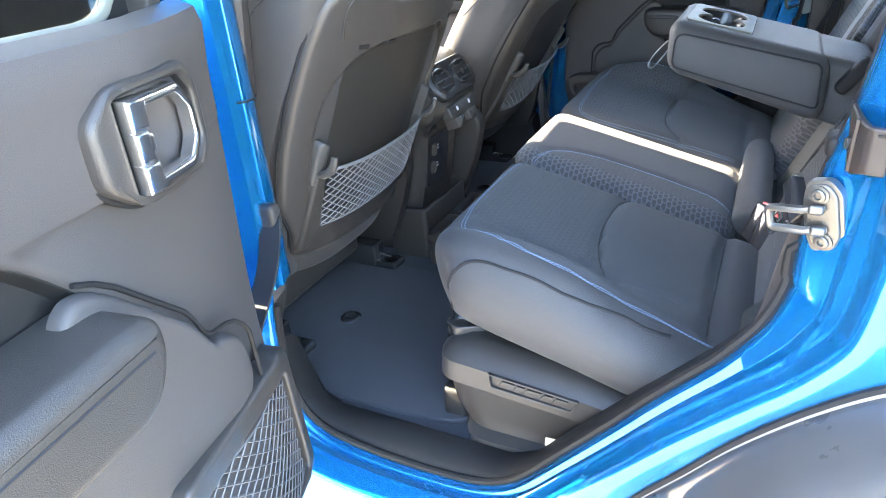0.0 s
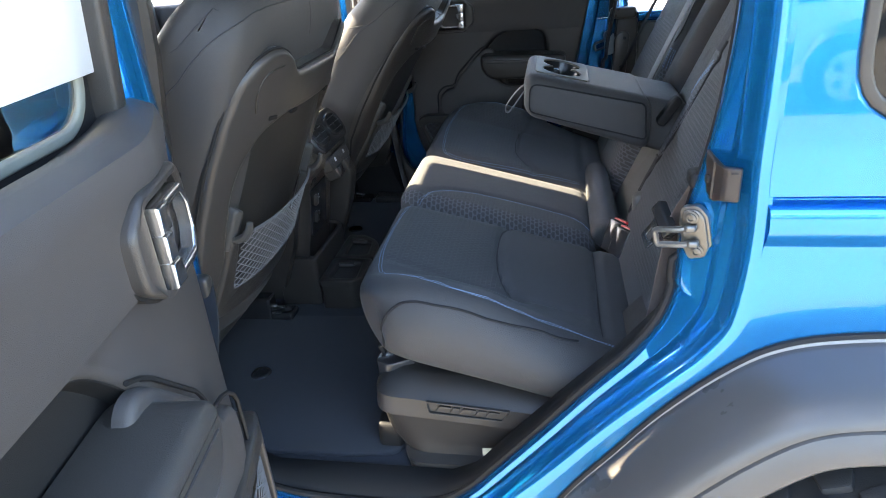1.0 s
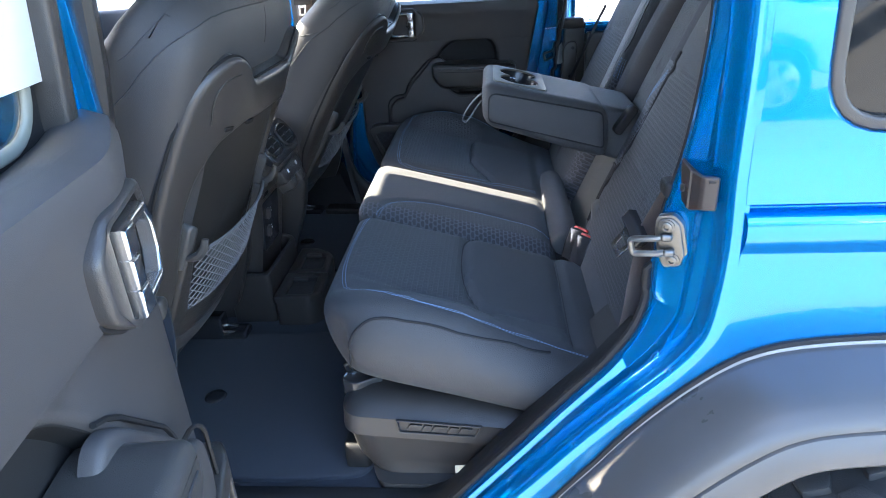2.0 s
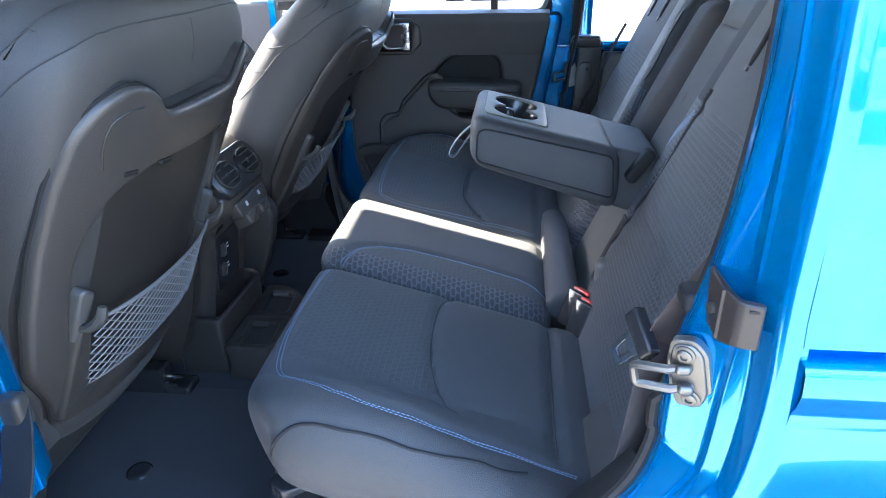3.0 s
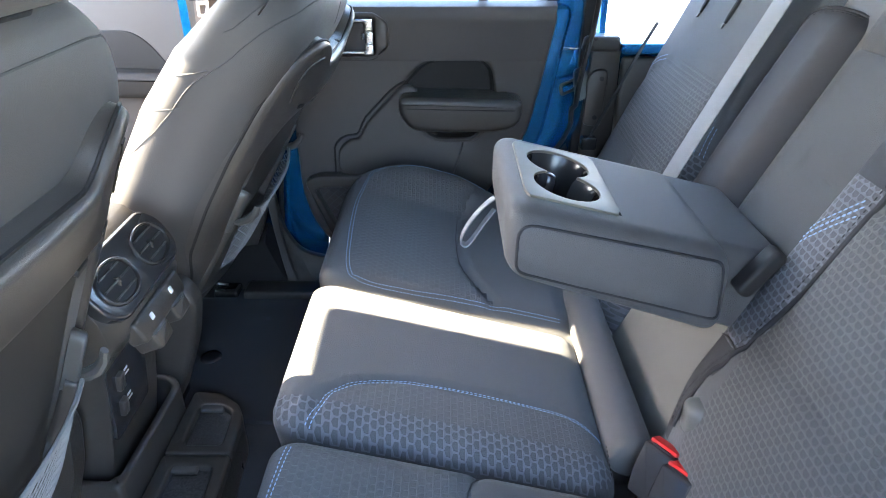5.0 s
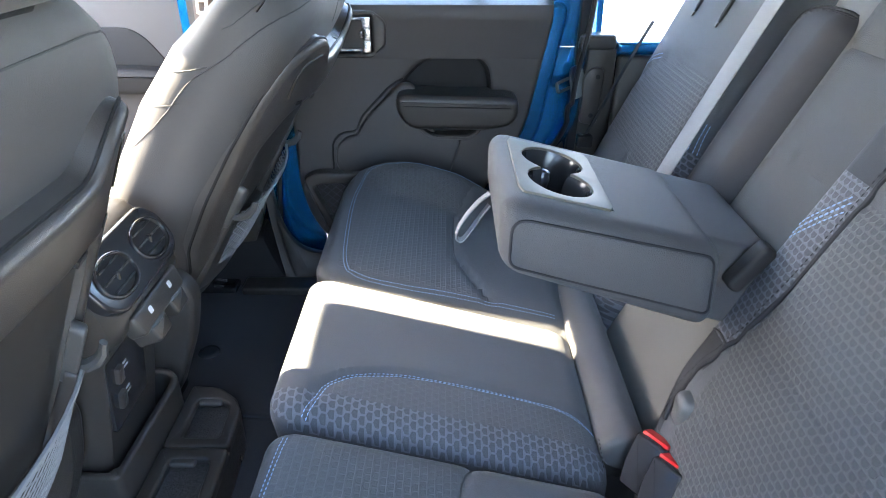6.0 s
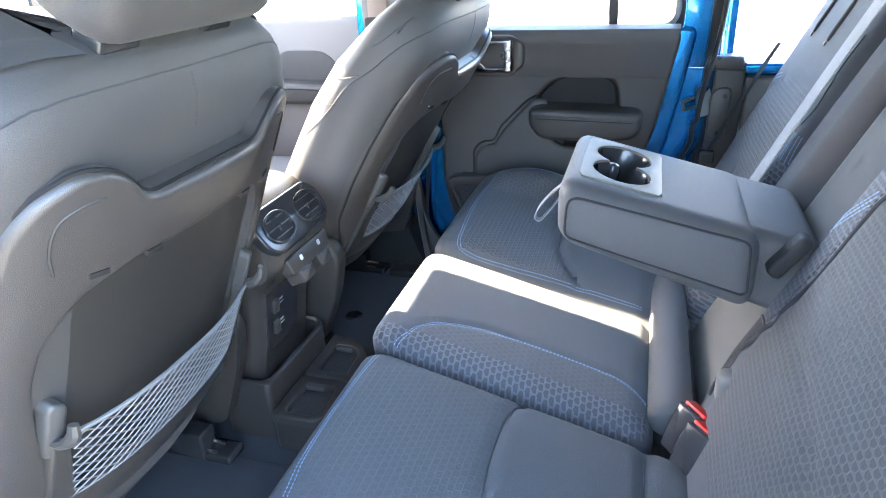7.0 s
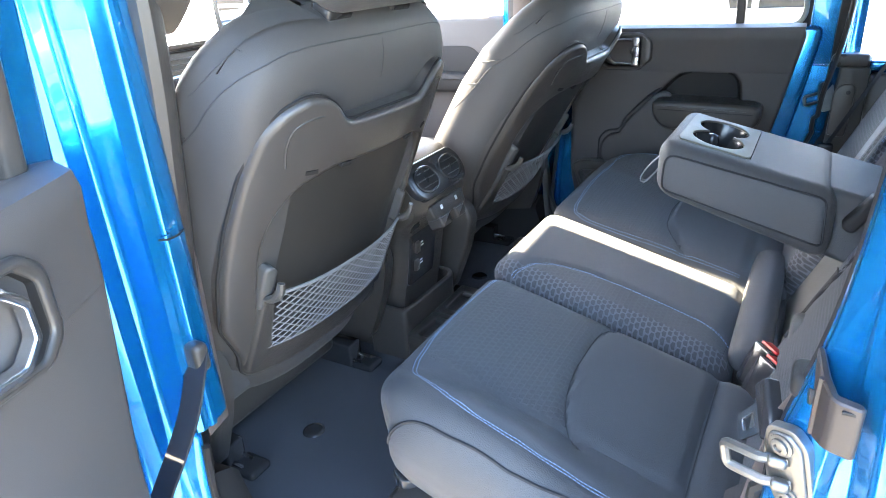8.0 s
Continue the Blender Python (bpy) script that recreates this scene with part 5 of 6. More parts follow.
part("latch_foot", join(slab(fillet([(-0.468, -0.585), (-0.44, -0.60), (-0.395, -0.575), (-0.41, -0.545), (-0.46, -0.55)], 0.008), frame3((0, 0, 0.836), (1, 0, 0), (0, 1, 0), (0, 0, 1)), -0.03, 0.004, 0.003), tube([(-0.455, -0.56, 0.835), (-0.462, -0.562, 0.852), (-0.45, -0.563, 0.862)], 0.005)), GLOSS, base, "black steel seat latch")
part("floor_clip", disc((-0.475, -0.50, 0.80), (-1, 0, 0.1), 0.007, 0.006), GLOSS, base)
part("side_tab", slab(fillet([(-0.476, -0.605), (-0.43, -0.605), (-0.43, -0.56), (-0.476, -0.56)], 0.012), frame3((0, 0, 0.69), (1, 0, 0), (0, 1, 0), (0, 0, 1)), -0.04, 0.02, 0.008), DEEP, base)
base2 = thing("plastic_plinth", (-0.25, 0.25, 0.65), "black moulded plastic base below the double seat", "plinth")
part("body", ring_box(-0.40, 0.02, -0.09, 0.63, 0.648, 0.835, 0.03), BLACK, base2)
tag = thing("paper_tag", (-0.24, -0.66, 0.70), "small pale paper tag caught by the sill", "tag")
part("paper", ribbon([(-0.275, -0.655, 0.706), (-0.255, -0.662, 0.714), (-0.235, -0.664, 0.715), (-0.215, -0.666, 0.735)], 0.012, 0.001, (0, 0.6, 0.8)), GOLD, tag)

# buckles between the cushions
bk = thing("belt_buckles", (-0.02, -0.165, 0.88), "pair of black seat belt buckles with red buttons", "seat belt buckle")
for dx, dy in ((-0.012, -0.180), (-0.022, -0.140)):
    w_, u_ = Vector((0.6, -0.8, 0.0)), Vector((0.34, 0.255, 0.905))
    q = frame3((-0.012 + dx, dy - 0.020, 0.842), w_, u_, w_.cross(u_))
    b_ = part("buckle", slab(fillet([(-0.017, 0), (0.017, 0), (0.0215, 0.030), (0.0215, 0.072), (-0.0215, 0.072), (-0.0215, 0.030)], 0.004), q, -0.016, 0.016, 0.004), GLOSS, bk, "black buckle housing")
    top = frame3(q @ Vector((0, 0.072, 0)), w_, w_.cross(u_) * -1, u_)
    part("button", slab(fillet([(-0.0195, -0.005), (0.0195, -0.005), (0.0195, 0.0150), (-0.0195, 0.0150)], 0.002), top, -0.006, 0.0045, 0.0015), RED, b_, "red release button")
    part("slot", slab([(-0.012, -0.009), (0.012, -0.009), (0.012, -0.0055), (-0.012, -0.0055)], top, -0.002, 0.0008, 0.0003), DEEP, b_)

# near seat belt with its tongue, and far belt
belt = thing("seat_belt", (0.05, -0.62, 1.1), "dark brown seat belt with a bare steel tongue", "seat belt")
part("webbing", ribbon(spline([(0.150, -0.612, 1.42), (0.112, -0.614, 1.32), (0.074, -0.612, 1.232), (0.040, -0.605, 1.160), (0.016, -0.598, 1.100)], 6), 0.048, 0.002, (0.55, 0.35, -0.3)), BROWNSTRAP, belt)
part("lower_webbing", ribbon(spline([(0.018, -0.598, 1.115), (0.008, -0.612, 1.05), (-0.008, -0.634, 0.97), (-0.045, -0.648, 0.89), (-0.06, -0.65, 0.85)], 6), 0.046, 0.002, (0.6, 0.5, 0.1)), BROWNSTRAP, belt)
TG = frame3((-0.004, -0.607, 1.115), (-0.43, 0.39, -0.81), (-0.22, 0.825, 0.514), (-0.873, -0.404, 0.274))
part("tongue_grip", slab(fillet([(-0.014, -0.026), (0.008, -0.026), (0.008, 0.030), (-0.014, 0.030)], 0.005), TG, -0.006, 0.007, 0.004), GLOSS, belt, "black tongue grip")
part("tongue", ring_frame(fillet([(0.004, -0.022), (0.016, -0.015), (0.050, -0.013), (0.050, 0.013), (0.016, 0.015), (0.004, 0.022)], 0.004), fillet([(0.022, -0.007), (0.0225, -0.0072), (0.041, -0.006), (0.041, 0.006), (0.0225, 0.0072), (0.022, 0.007)], 0.001), TG, -0.0014, 0.0014, 0.0005), CHROME, belt, "bare steel tongue")
belt2 = thing("seat_belt", (0.1, 0.3, 1.2), "pale grey webbing seat belt over the far backrest", "seat belt")
part("webbing", ribbon(spline([BM @ Vector((0.16, 0.243, 0.020)), BM @ Vector((0.28, 0.243, 0.026)), BM @ Vector((0.42, 0.248, 0.026)), BM @ Vector((0.56, 0.253, 0.024)), BM @ Vector((0.70, 0.258, 0.020))], 5), 0.050, 0.002, (0, 1, 0)), STRAP, belt2)
belt3 = thing("seat_belt", (0.05, 0.68, 1.1), "dark seat belt hanging at the far pillar", "seat belt")
part("webbing", ribbon(spline([(0.150, 0.658, 1.297), (0.126, 0.66, 1.247), (0.079, 0.66, 1.144), (0.029, 0.66, 1.034)], 5), 0.014, 0.002, (0.5, 0.5, 0)), DARKCLOTH, belt3)
part("tongue_grip", ring_box(0.015, 0.05, 0.645, 0.67, 1.02, 1.05, 0.006), GLOSS, belt3)

# ---- front seats ----
def front_seat(cy, ox, lean, label):
    """A front seat. u across, v up the back's slope, w out of its rear face; lean: metres of x for a metre of height."""
    s = thing("front_seat", (-0.9, cy, 0.65), label, "car seat", "front seats")
    m = frame3((ox, cy, 1.08 - 0.08 * max(0.0, lean - 0.443)), (0, 1, 0), (lean, 0, 1), (1, 0, -lean))
    half = [(0.0, -0.022), (0.10, -0.023), (0.165, -0.026), (0.21, -0.034), (0.243, -0.052), (0.257, -0.088), (0.2605, -0.130), (0.2635, -0.168), (0.250, -0.193), (0.212, -0.204), (0.160, -0.186), (0.08, -0.160)]
    loop = half + [(0.0, -0.156)] + [(-u, w) for u, w in reversed(half[1:])]
    rings = []
    for v, k, back in ((-0.285, 0.80, 0.03), (-0.26, 0.86, 0.012), (-0.20, 0.91, 0.004), (-0.10, 0.955, 0), (0.0, 0.985, 0), (0.10, 1.0, 0), (0.20, 1.0, 0), (0.25, 1.0, 0), (0.285, 0.99, 0.001), (0.312, 0.955, 0.004), (0.335, 0.905, 0.009), (0.354, 0.845, 0.016), (0.368, 0.77, 0.025), (0.378, 0.68, 0.036), (0.384, 0.58, 0.048), (0.387, 0.46, 0.062)):
        rings.append([m @ Vector((p.x * k, v, (p.y if p.y > -0.105 else -0.105 + (p.y + 0.105) * float(np.interp(v, (0.10, 0.20, 0.27, 0.34), (1.0, 0.88, 0.66, 0.5)))) + back * (-1 if p.y > -0.105 else 0.75))) for p in spline([(u, w, 0) for u, w in loop + [loop[0]]], 4)[:-1]])
    shell = part("backrest", loft(rings), SEATBACK, s, "charcoal cloth seat back")
    tree = bvh(shell)

    def laid(pts):
        """Lays a line of (u, v, w) points onto the nearest cloth; gives the points and the cloth's normals."""
        hits = [tree.find_nearest(m @ q) for q in spline(pts, 5)]
        return [h[0] for h in hits], [h[1] for h in hits]

    def sewn(pts, r=0.0013, stitch=0.0):
        line, ups = laid(pts)
        part("seam", tube(line, r, 5), SEAM, s)
        if stitch:
            side = [(line[min(k + 1, len(line) - 1)] - line[max(k - 1, 0)]).normalized().cross(n_) * stitch + n_ * 0.0004 for k, n_ in enumerate(ups)]
            part("stitching", dashes([p + d_ for p, d_ in zip(line, side)], 0.004, 0.0035, 0.0007, ups), DARKSTITCH, s)

    for sg in (-1, 1):
        sewn([(sg * u, v, w) for u, v, w in ((0.0, 0.365, -0.036), (0.106, 0.365, -0.038), (0.165, 0.362, -0.043), (0.198, 0.352, -0.050), (0.223, 0.337, -0.060), (0.237, 0.320, -0.073), (0.248, 0.296, -0.088), (0.256, 0.265, -0.103), (0.259, 0.237, -0.114), (0.259, 0.208, -0.130), (0.257, 0.174, -0.147), (0.254, 0.108, -0.160), (0.240, 0.0, -0.184), (0.225, -0.14, -0.185))], 0.0012, sg * 0.0042)
        sewn([(sg * u, v, w) for u, v, w in ((0.251, 0.270, -0.135), (0.251, 0.286, -0.122), (0.245, 0.318, -0.108), (0.236, 0.341, -0.098), (0.229, 0.349, -0.089))], 0.0008)
        sewn([(sg * u, v, w) for u, v, w in ((0.224, 0.086, -0.196), (0.249, 0.117, -0.172), (0.258, 0.142, -0.147))], 0.0012)
        sewn([(sg * u, v, w) for u, v, w in ((0.243, 0.166, -0.181), (0.256, 0.191, -0.155), (0.259, 0.211, -0.132))], 0.0012)
        sewn([(sg * 0.24, -0.222, -0.06), (sg * 0.24, -0.226, -0.11), (sg * 0.22, -0.222, -0.17)], 0.0014)
    sewn([(0.0, 0.30, -0.022), (0.002, 0.33, -0.025), (0.0, 0.36, -0.033)], 0.0007)
    # plastic back panel with two horns; the middle is a shallow arched recess
    hs = [(0.190, -0.225), (0.204, -0.165), (0.238, -0.10), (0.249, 0.0), (0.250, 0.10), (0.243, 0.185), (0.230, 0.25), (0.205, 0.286), (0.172, 0.306), (0.145, 0.304), (0.121, 0.290), (0.098, 0.262)]
    outl = [(-u, v) for u, v in hs] + list(reversed(hs))
    o = fillet(outl, 0.016, 4)
    ah = [(0.172, -0.150), (0.196, -0.03), (0.204, 0.06), (0.196, 0.115), (0.165, 0.168), (0.105, 0.192)]
    arch = fillet([(-u, v) for u, v in ah] + list(reversed(ah)), 0.02, 4)
    panel = part("back_panel", holed(o, arch, m, -0.035, 0.010, 0.009, 240), GREYTRIM, s, "dark grey plastic seat back panel")
    mid = sum((Vector(p) for p in arch), Vector((0, 0))) / len(arch)
    wall = [[m @ Vector((*p, d_)) for p in shrink(arch, -0.002)] for d_ in (0.003, -0.006)]
    part("inner_panel", loft(wall + [[m @ Vector((*(mid + (Vector(p) - mid) * f_), -0.008)) for p in arch] for f_ in (0.985, 0.85, 0.7, 0.55, 0.4, 0.25, 0.1, 0.01)], caps=False), INNERPANEL, panel, "recessed black map pocket back")
    part("shadow_gap", tube([m @ Vector((*p, -0.0005)) for p in shrink(o, -0.001)], 0.0022, 5, True), DEEP, panel, "dark gap round the panel")
    for sg in (-1, 1):
        # thin dark bead: the soft shade of a groove put in as colour
        part("relief", tube([m @ Vector((sg * u, v, 0.0094)) for u, v in spline([(0.192, 0.205), (0.196, 0.235), (0.190, 0.262), (0.172, 0.275), (0.150, 0.280)], 4)], 0.0014, 6), INNERPANEL, panel)
        for u, v in ((0.150, 0.192), (0.085, 0.192)):
            part("clip_slot", slab(fillet([(sg * u - 0.010, v - 0.004), (sg * u + 0.010, v - 0.004), (sg * u + 0.010, v + 0.003), (sg * u - 0.010, v + 0.003)], 0.001, 2), m, 0.004, 0.0106, 0.0005), DEEP, panel)
        hx = sg * 0.186
        part("hook_plate", slab(fillet([(hx - 0.011, -0.058), (hx + 0.011, -0.058), (hx + 0.011, 0.022), (hx - 0.004, 0.030), (hx - 0.011, 0.022)], 0.007), m, -0.004, 0.015, 0.005), HOOK, panel, "grey plastic hook plate")
        part("hook", tube([m @ Vector((hx, v, w)) for v, w in ((-0.034, 0.010), (-0.030, 0.022), (-0.018, 0.032), (-0.002, 0.036), (0.012, 0.034))], [0.007, 0.0075, 0.0075, 0.0065, 0.005]), HOOK, panel, "grey plastic bag hook")
    # net pocket in a black frame
    fr = [(-0.196, -0.205), (-0.192, -0.035), (-0.172, -0.035), (-0.158, -0.150), (0.158, -0.150), (0.172, -0.035), (0.192, -0.035), (0.196, -0.205)]
    part("pocket_edge", slab(fillet(fr, 0.008), m, 0.0, 0.017, 0.006), BLACK, panel)
    part("pocket_net", net(m, -0.168, 0.168, -0.152, -0.026, 0.016, 0.0120, 0.0076, 0.0012), NETGREY, panel, "grey elastic net pocket")
    part("net_band", tube([m @ Vector((u, -0.026, 0.018)) for u in np.linspace(-0.172, 0.172, 12)], 0.0030, 6), NETGREY, panel)
    mi = m.inverted()
    for o_ in [panel] + list(panel.children):
        for v in o_.data.vertices:
            q_ = mi @ v.co
            q_.z -= 0.056 * (abs(q_.x) / 0.25) ** 2.6
            v.co = m @ q_
    # cloth skirt, cushion, shields and runners
    part("skirt", rbox((0, -0.255, -0.055), (0.203, 0.045, 0.055), 0.03, (12, 4, 5), lambda p: np.array([m @ Vector((x, v, w - 0.05 * (abs(x) / 0.2) ** 3)) for x, v, w in p])), SEATBACK, s, "charcoal cloth skirt")
    part("cushion", rbox((-1.08, cy, 0.90), (0.27, 0.268, 0.085), 0.05, (6, 8, 4)), FABRIC2, s, "charcoal cloth seat cushion")
    for sg in (-1, 1):
        part("side_shield", slab(fillet([(-1.30, 0.70), (-1.30, 0.87), (-0.88, 0.965), (-0.80, 0.970), (-0.772, 0.93), (-0.79, 0.84), (-0.845, 0.70)], 0.03), frame3((ox + 0.68, cy + sg * 0.245, 0), (1, 0, 0), (0, 0, 1), (0, sg, 0)), -0.02, 0.018, 0.010), BLACK, s, "black plastic side shield")
    for yy in (-0.19, 0.19):
        r_ = part("runner", ring_box(-1.25, -0.86, cy + yy - 0.022, cy + yy + 0.022, 0.65, 0.715, 0.006), GLOSS, s, "black steel seat runner")
        part("runner_end", join(tube([(-0.87, cy + yy - 0.012, 0.675), (-0.84, cy + yy - 0.012, 0.672), (-0.825, cy + yy - 0.01, 0.660)], 0.005), tube([(-0.87, cy + yy + 0.012, 0.68), (-0.835, cy + yy + 0.014, 0.674)], 0.004)), CHROME, r_, "bright steel runner end")
        part("runner_cap", rbox((-0.835, cy + yy + 0.004, 0.664), (0.030, 0.026, 0.010), 0.008, (3, 3, 2)), GLOSS, r_, "black runner end cap")
    part("riser", ring_box(-1.22, -0.90, cy - 0.17, cy + 0.17, 0.70, 0.83, 0.02), BLACK, s)
    hm = m @ Matrix.Translation((0.0, 0.492, -0.075)) @ Matrix.Rotation(radians(6), 4, "X")
    part("headrest", rbox((0, 0, 0), (0.146, 0.098, 0.055), 0.040, (12, 8, 8), lambda p: np.array([hm @ Vector((x * (1 + 0.10 * v / 0.1), v, w)) for x, v, w in p])), SEATBACK, s, "charcoal cloth headrest")
    part("seam", tube([hm @ Vector((u, -0.066, 0.049)) for u in np.linspace(-0.11, 0.11, 8)], 0.0013, 5), SEAM, s)
    for sg in (-1, 1):
        part("headrest_post", tube([m @ Vector((sg * 0.075, 0.35, -0.085)), m @ Vector((sg * 0.075, 0.45, -0.080))], 0.007), GLOSS, s)
        part("post_collar", rbox((0, 0, 0), (0.028, 0.010, 0.017), 0.007, (2, 1, 2), lambda p: np.array([m @ (Vector(q) + Vector((sg * 0.075, 0.386, -0.080))) for q in p])), GLOSS, s, "black post collar")
    return s


INNERPANEL = material("inner_panel", (0.024, 0.022, 0.020), 0.5, grain=0.3, scale=1200, bump=0.3, stain=0.2)
HOOK = material("hook_plastic", (0.062, 0.059, 0.056), 0.42, grain=0.2, stain=0.2)
LINER = material("speckled_liner", (0.050, 0.049, 0.049), 0.55, grain=2.6, scale=300, bump=1.6, stain=0.2)
NETGREY = material("grey_net", (0.185, 0.182, 0.185), 0.75, grain=0.4, scale=2500)
front_seat(-0.36, -0.680, 0.443, "charcoal cloth driver seat with plastic back panel and net")
front_seat(0.42, -0.619, 0.61, "charcoal cloth passenger seat, reclined, sunlit along its bolster")

# ---- centre console ----
con = thing("centre_console", (-0.9, 0.02, 0.65), "black centre console with rear air vents and sockets", "console")
CY = 0.022
prof = [(-1.5, 0.65), (-0.80, 0.65), (-0.795, 0.74), (-0.778, 0.82), (-0.764, 0.90), (-0.757, 0.955), (-0.745, 0.985), (-0.712, 1.01), (-0.706, 1.03), (-0.712, 1.06), (-0.735, 1.10), (-0.765, 1.13), (-0.80, 1.138), (-1.1, 1.14), (-1.5, 1.05)]
rings = []
for y, k_ in ((-0.098, 0.03), (-0.094, 0.012), (-0.080, 0.0), (0.0, 0.0), (0.080, 0.0), (0.094, 0.012), (0.098, 0.03)):
    rings.append([(x - k_ * (x > -1.4), CY + y * (1.0 if z < 0.98 else 1.18), z - (k_ * 0.6 if z > 1.1 else 0)) for x, z in prof])
part("housing", loft(rings), BLACK, con)
VM = frame3((-0.722, CY, 1.082), (0, 1, 0), (-0.55, 0, 0.83), (0.83, 0, 0.55))
vb = part("vent_bezel", slab(fillet([(-0.108, -0.020), (-0.085, -0.040), (0.085, -0.040), (0.108, -0.020), (0.112, 0.020), (0.09, 0.048), (-0.09, 0.048), (-0.112, 0.020)], 0.014, 4), VM, -0.02, 0.006, 0.005), GLOSS, con, "black vent surround")
for sg in (-1, 1):
    ov = [(sg * 0.052 + 0.043 * math.cos(a) * (1 + 0.1 * math.sin(a) ** 2), 0.003 + 0.031 * math.sin(a)) for a in np.linspace(0, 2 * math.pi, 25)[:-1]]
    part("vent_rim", ring_frame(ov, shrink(ov, 0.005), VM, 0.0, 0.011, 0.003), GLOSS, vb, "black vent rim")
    part("vent_mouth", bowl(shrink(ov, 0.004), VM, 0.0095, 0.003, 0.001, 0.001), DEEP, vb)
    for v in (-0.012, 0.004, 0.02):
        part("vent_slat", slab(fillet([(sg * 0.052 - 0.034 + abs(v - 0.003) * 0.5, v - 0.001), (sg * 0.052 + 0.034 - abs(v - 0.003) * 0.5, v - 0.001), (sg * 0.052 + 0.034 - abs(v - 0.003) * 0.5, v + 0.0012), (sg * 0.052 - 0.034 + abs(v - 0.003) * 0.5, v + 0.0012)], 0.0005), VM, 0.005, 0.0105, 0.0006), GREYTRIM, vb, "black vent slat")
    part("vent_tab", rbox(VM @ Vector((sg * 0.052, 0.0, 0.004)), (0.005, 0.004, 0.010), 0.0035, (3, 6, 3)), GLOSS, vb)
WB = frame3((-0.700, CY, 1.020), (0, 1, 0), (-0.35, 0, 0.93), (0.93, 0, 0.35))
part("switch_bar", slab(fillet([(-0.07, -0.022), (0.07, -0.022), (0.075, 0.014), (-0.075, 0.014)], 0.008), WB, -0.02, 0.004, 0.005), BLACK, con, "black window switch bar")
for y in (-0.033, 0.034):
    part("switch_mark", slab(fillet([(y - 0.0045, -0.006), (y + 0.0045, -0.006), (y + 0.0045, 0.004), (y - 0.0045, 0.004)], 0.002), WB, 0.003, 0.0052, 0.0006), MARK, con, "pale printed mark")
    sw = part("window_switch", slab(fillet([(y - 0.02, -0.045), (y + 0.02, -0.045), (y + 0.024, -0.016), (y - 0.024, -0.016)], 0.006), WB, -0.03, 0.006, 0.006), GREYTRIM, con, "grey rocker switch")
SM = frame3((-0.768, CY - 0.02, 0.885), (0, 1, 0), (0.12, 0, 0.99), (0.99, 0, -0.12))
sp = part("socket_plate", slab(fillet([(-0.055, -0.06), (0.055, -0.06), (0.06, 0.07), (-0.06, 0.07)], 0.008), SM, -0.01, 0.004, 0.002), GLOSS, con, "gloss black socket plate")
for u, v in ((-0.02, 0.035), (-0.02, -0.012)):
    part("flap", slab(fillet([(u - 0.018, v - 0.014), (u - 0.002, v - 0.014), (u - 0.002, v + 0.014), (u - 0.018, v + 0.014)], 0.003), SM, 0.0, 0.012, 0.003), GREYTRIM, sp, "grey socket flap")
    part("printed_mark", join(slab([(u + 0.008, v - 0.006), (u + 0.022, v - 0.006), (u + 0.022, v - 0.003), (u + 0.008, v - 0.003)], SM, 0.003, 0.0048, 0.0004), slab([(u + 0.008, v + 0.002), (u + 0.019, v + 0.002), (u + 0.019, v + 0.006), (u + 0.008, v + 0.006)], SM, 0.003, 0.0048, 0.0004)), MARK, sp, "pale printed bars")

# floor tub behind the console with two lined pockets
tub = thing("floor_tray", (-0.7, 0.02, 0.65), "black plastic floor tray with two lined pockets", "tray")
tb = fillet([(-0.865, -0.100), (-0.757, -0.100), (-0.752, 0.125), (-0.778, 0.152), (-0.865, 0.152)], [0.006, 0.014, 0.02, 0.016, 0.006], 5)
TZ = frame3((0, 0, 0.784), (1, 0, 0), (0, 1, 0), (0, 0, 1))
part("rim_wall", ring_frame(tb, shrink(tb, 0.014), TZ, -0.134, 0.0, 0.006), BLACK, tub, "black raised rim")
TT = frame3((0, 0, 0.730), (1, 0, 0), (0, 1, 0), (0, 0, 1))
out_t = fillet([(-0.752, -0.118), (-0.662, -0.118), (-0.636, -0.09), (-0.645, 0.10), (-0.662, 0.132), (-0.70, 0.160), (-0.752, 0.165)], 0.018, 4)
part("tray_body", slab(out_t, TT, -0.082, -0.013, 0.004, 2), BLACK, tub)
halves = (([(-0.752, -0.118), (-0.662, -0.118), (-0.636, -0.09), (-0.641, 0.0125), (-0.752, 0.0125)], [(-0.728, -0.100), (-0.658, -0.100), (-0.663, -0.012), (-0.726, -0.012)]),
          ([(-0.752, 0.0135), (-0.641, 0.0135), (-0.645, 0.10), (-0.662, 0.132), (-0.70, 0.160), (-0.752, 0.165)], [(-0.727, 0.034), (-0.664, 0.034), (-0.668, 0.112), (-0.690, 0.127), (-0.729, 0.127)]))
for oh, ph in halves:
    pk = fillet(ph, 0.010, 4)
    pr = part("pocket_rim", holed(fillet(oh, 0.010, 4), pk, TT, -0.016, 0.002, 0.006, 120), BLACK, tub, "rounded black pocket rim")
    part("pocket_liner", slab(shrink(pk, -0.003), TT, -0.014, -0.011, 0.001), LINER, pr, "black speckled liner")
    ye = max(p[1] for p in ph)
    # lip paler than the rim: the highlight on its edge is in the colour
    part("pocket_lip", rbox((-0.706, ye - 0.004, 0.7255), (0.021, 0.007, 0.005), 0.004, (3, 2, 2)), HOOK, pr, "smooth pocket lip, its highlight painted in paler grey")

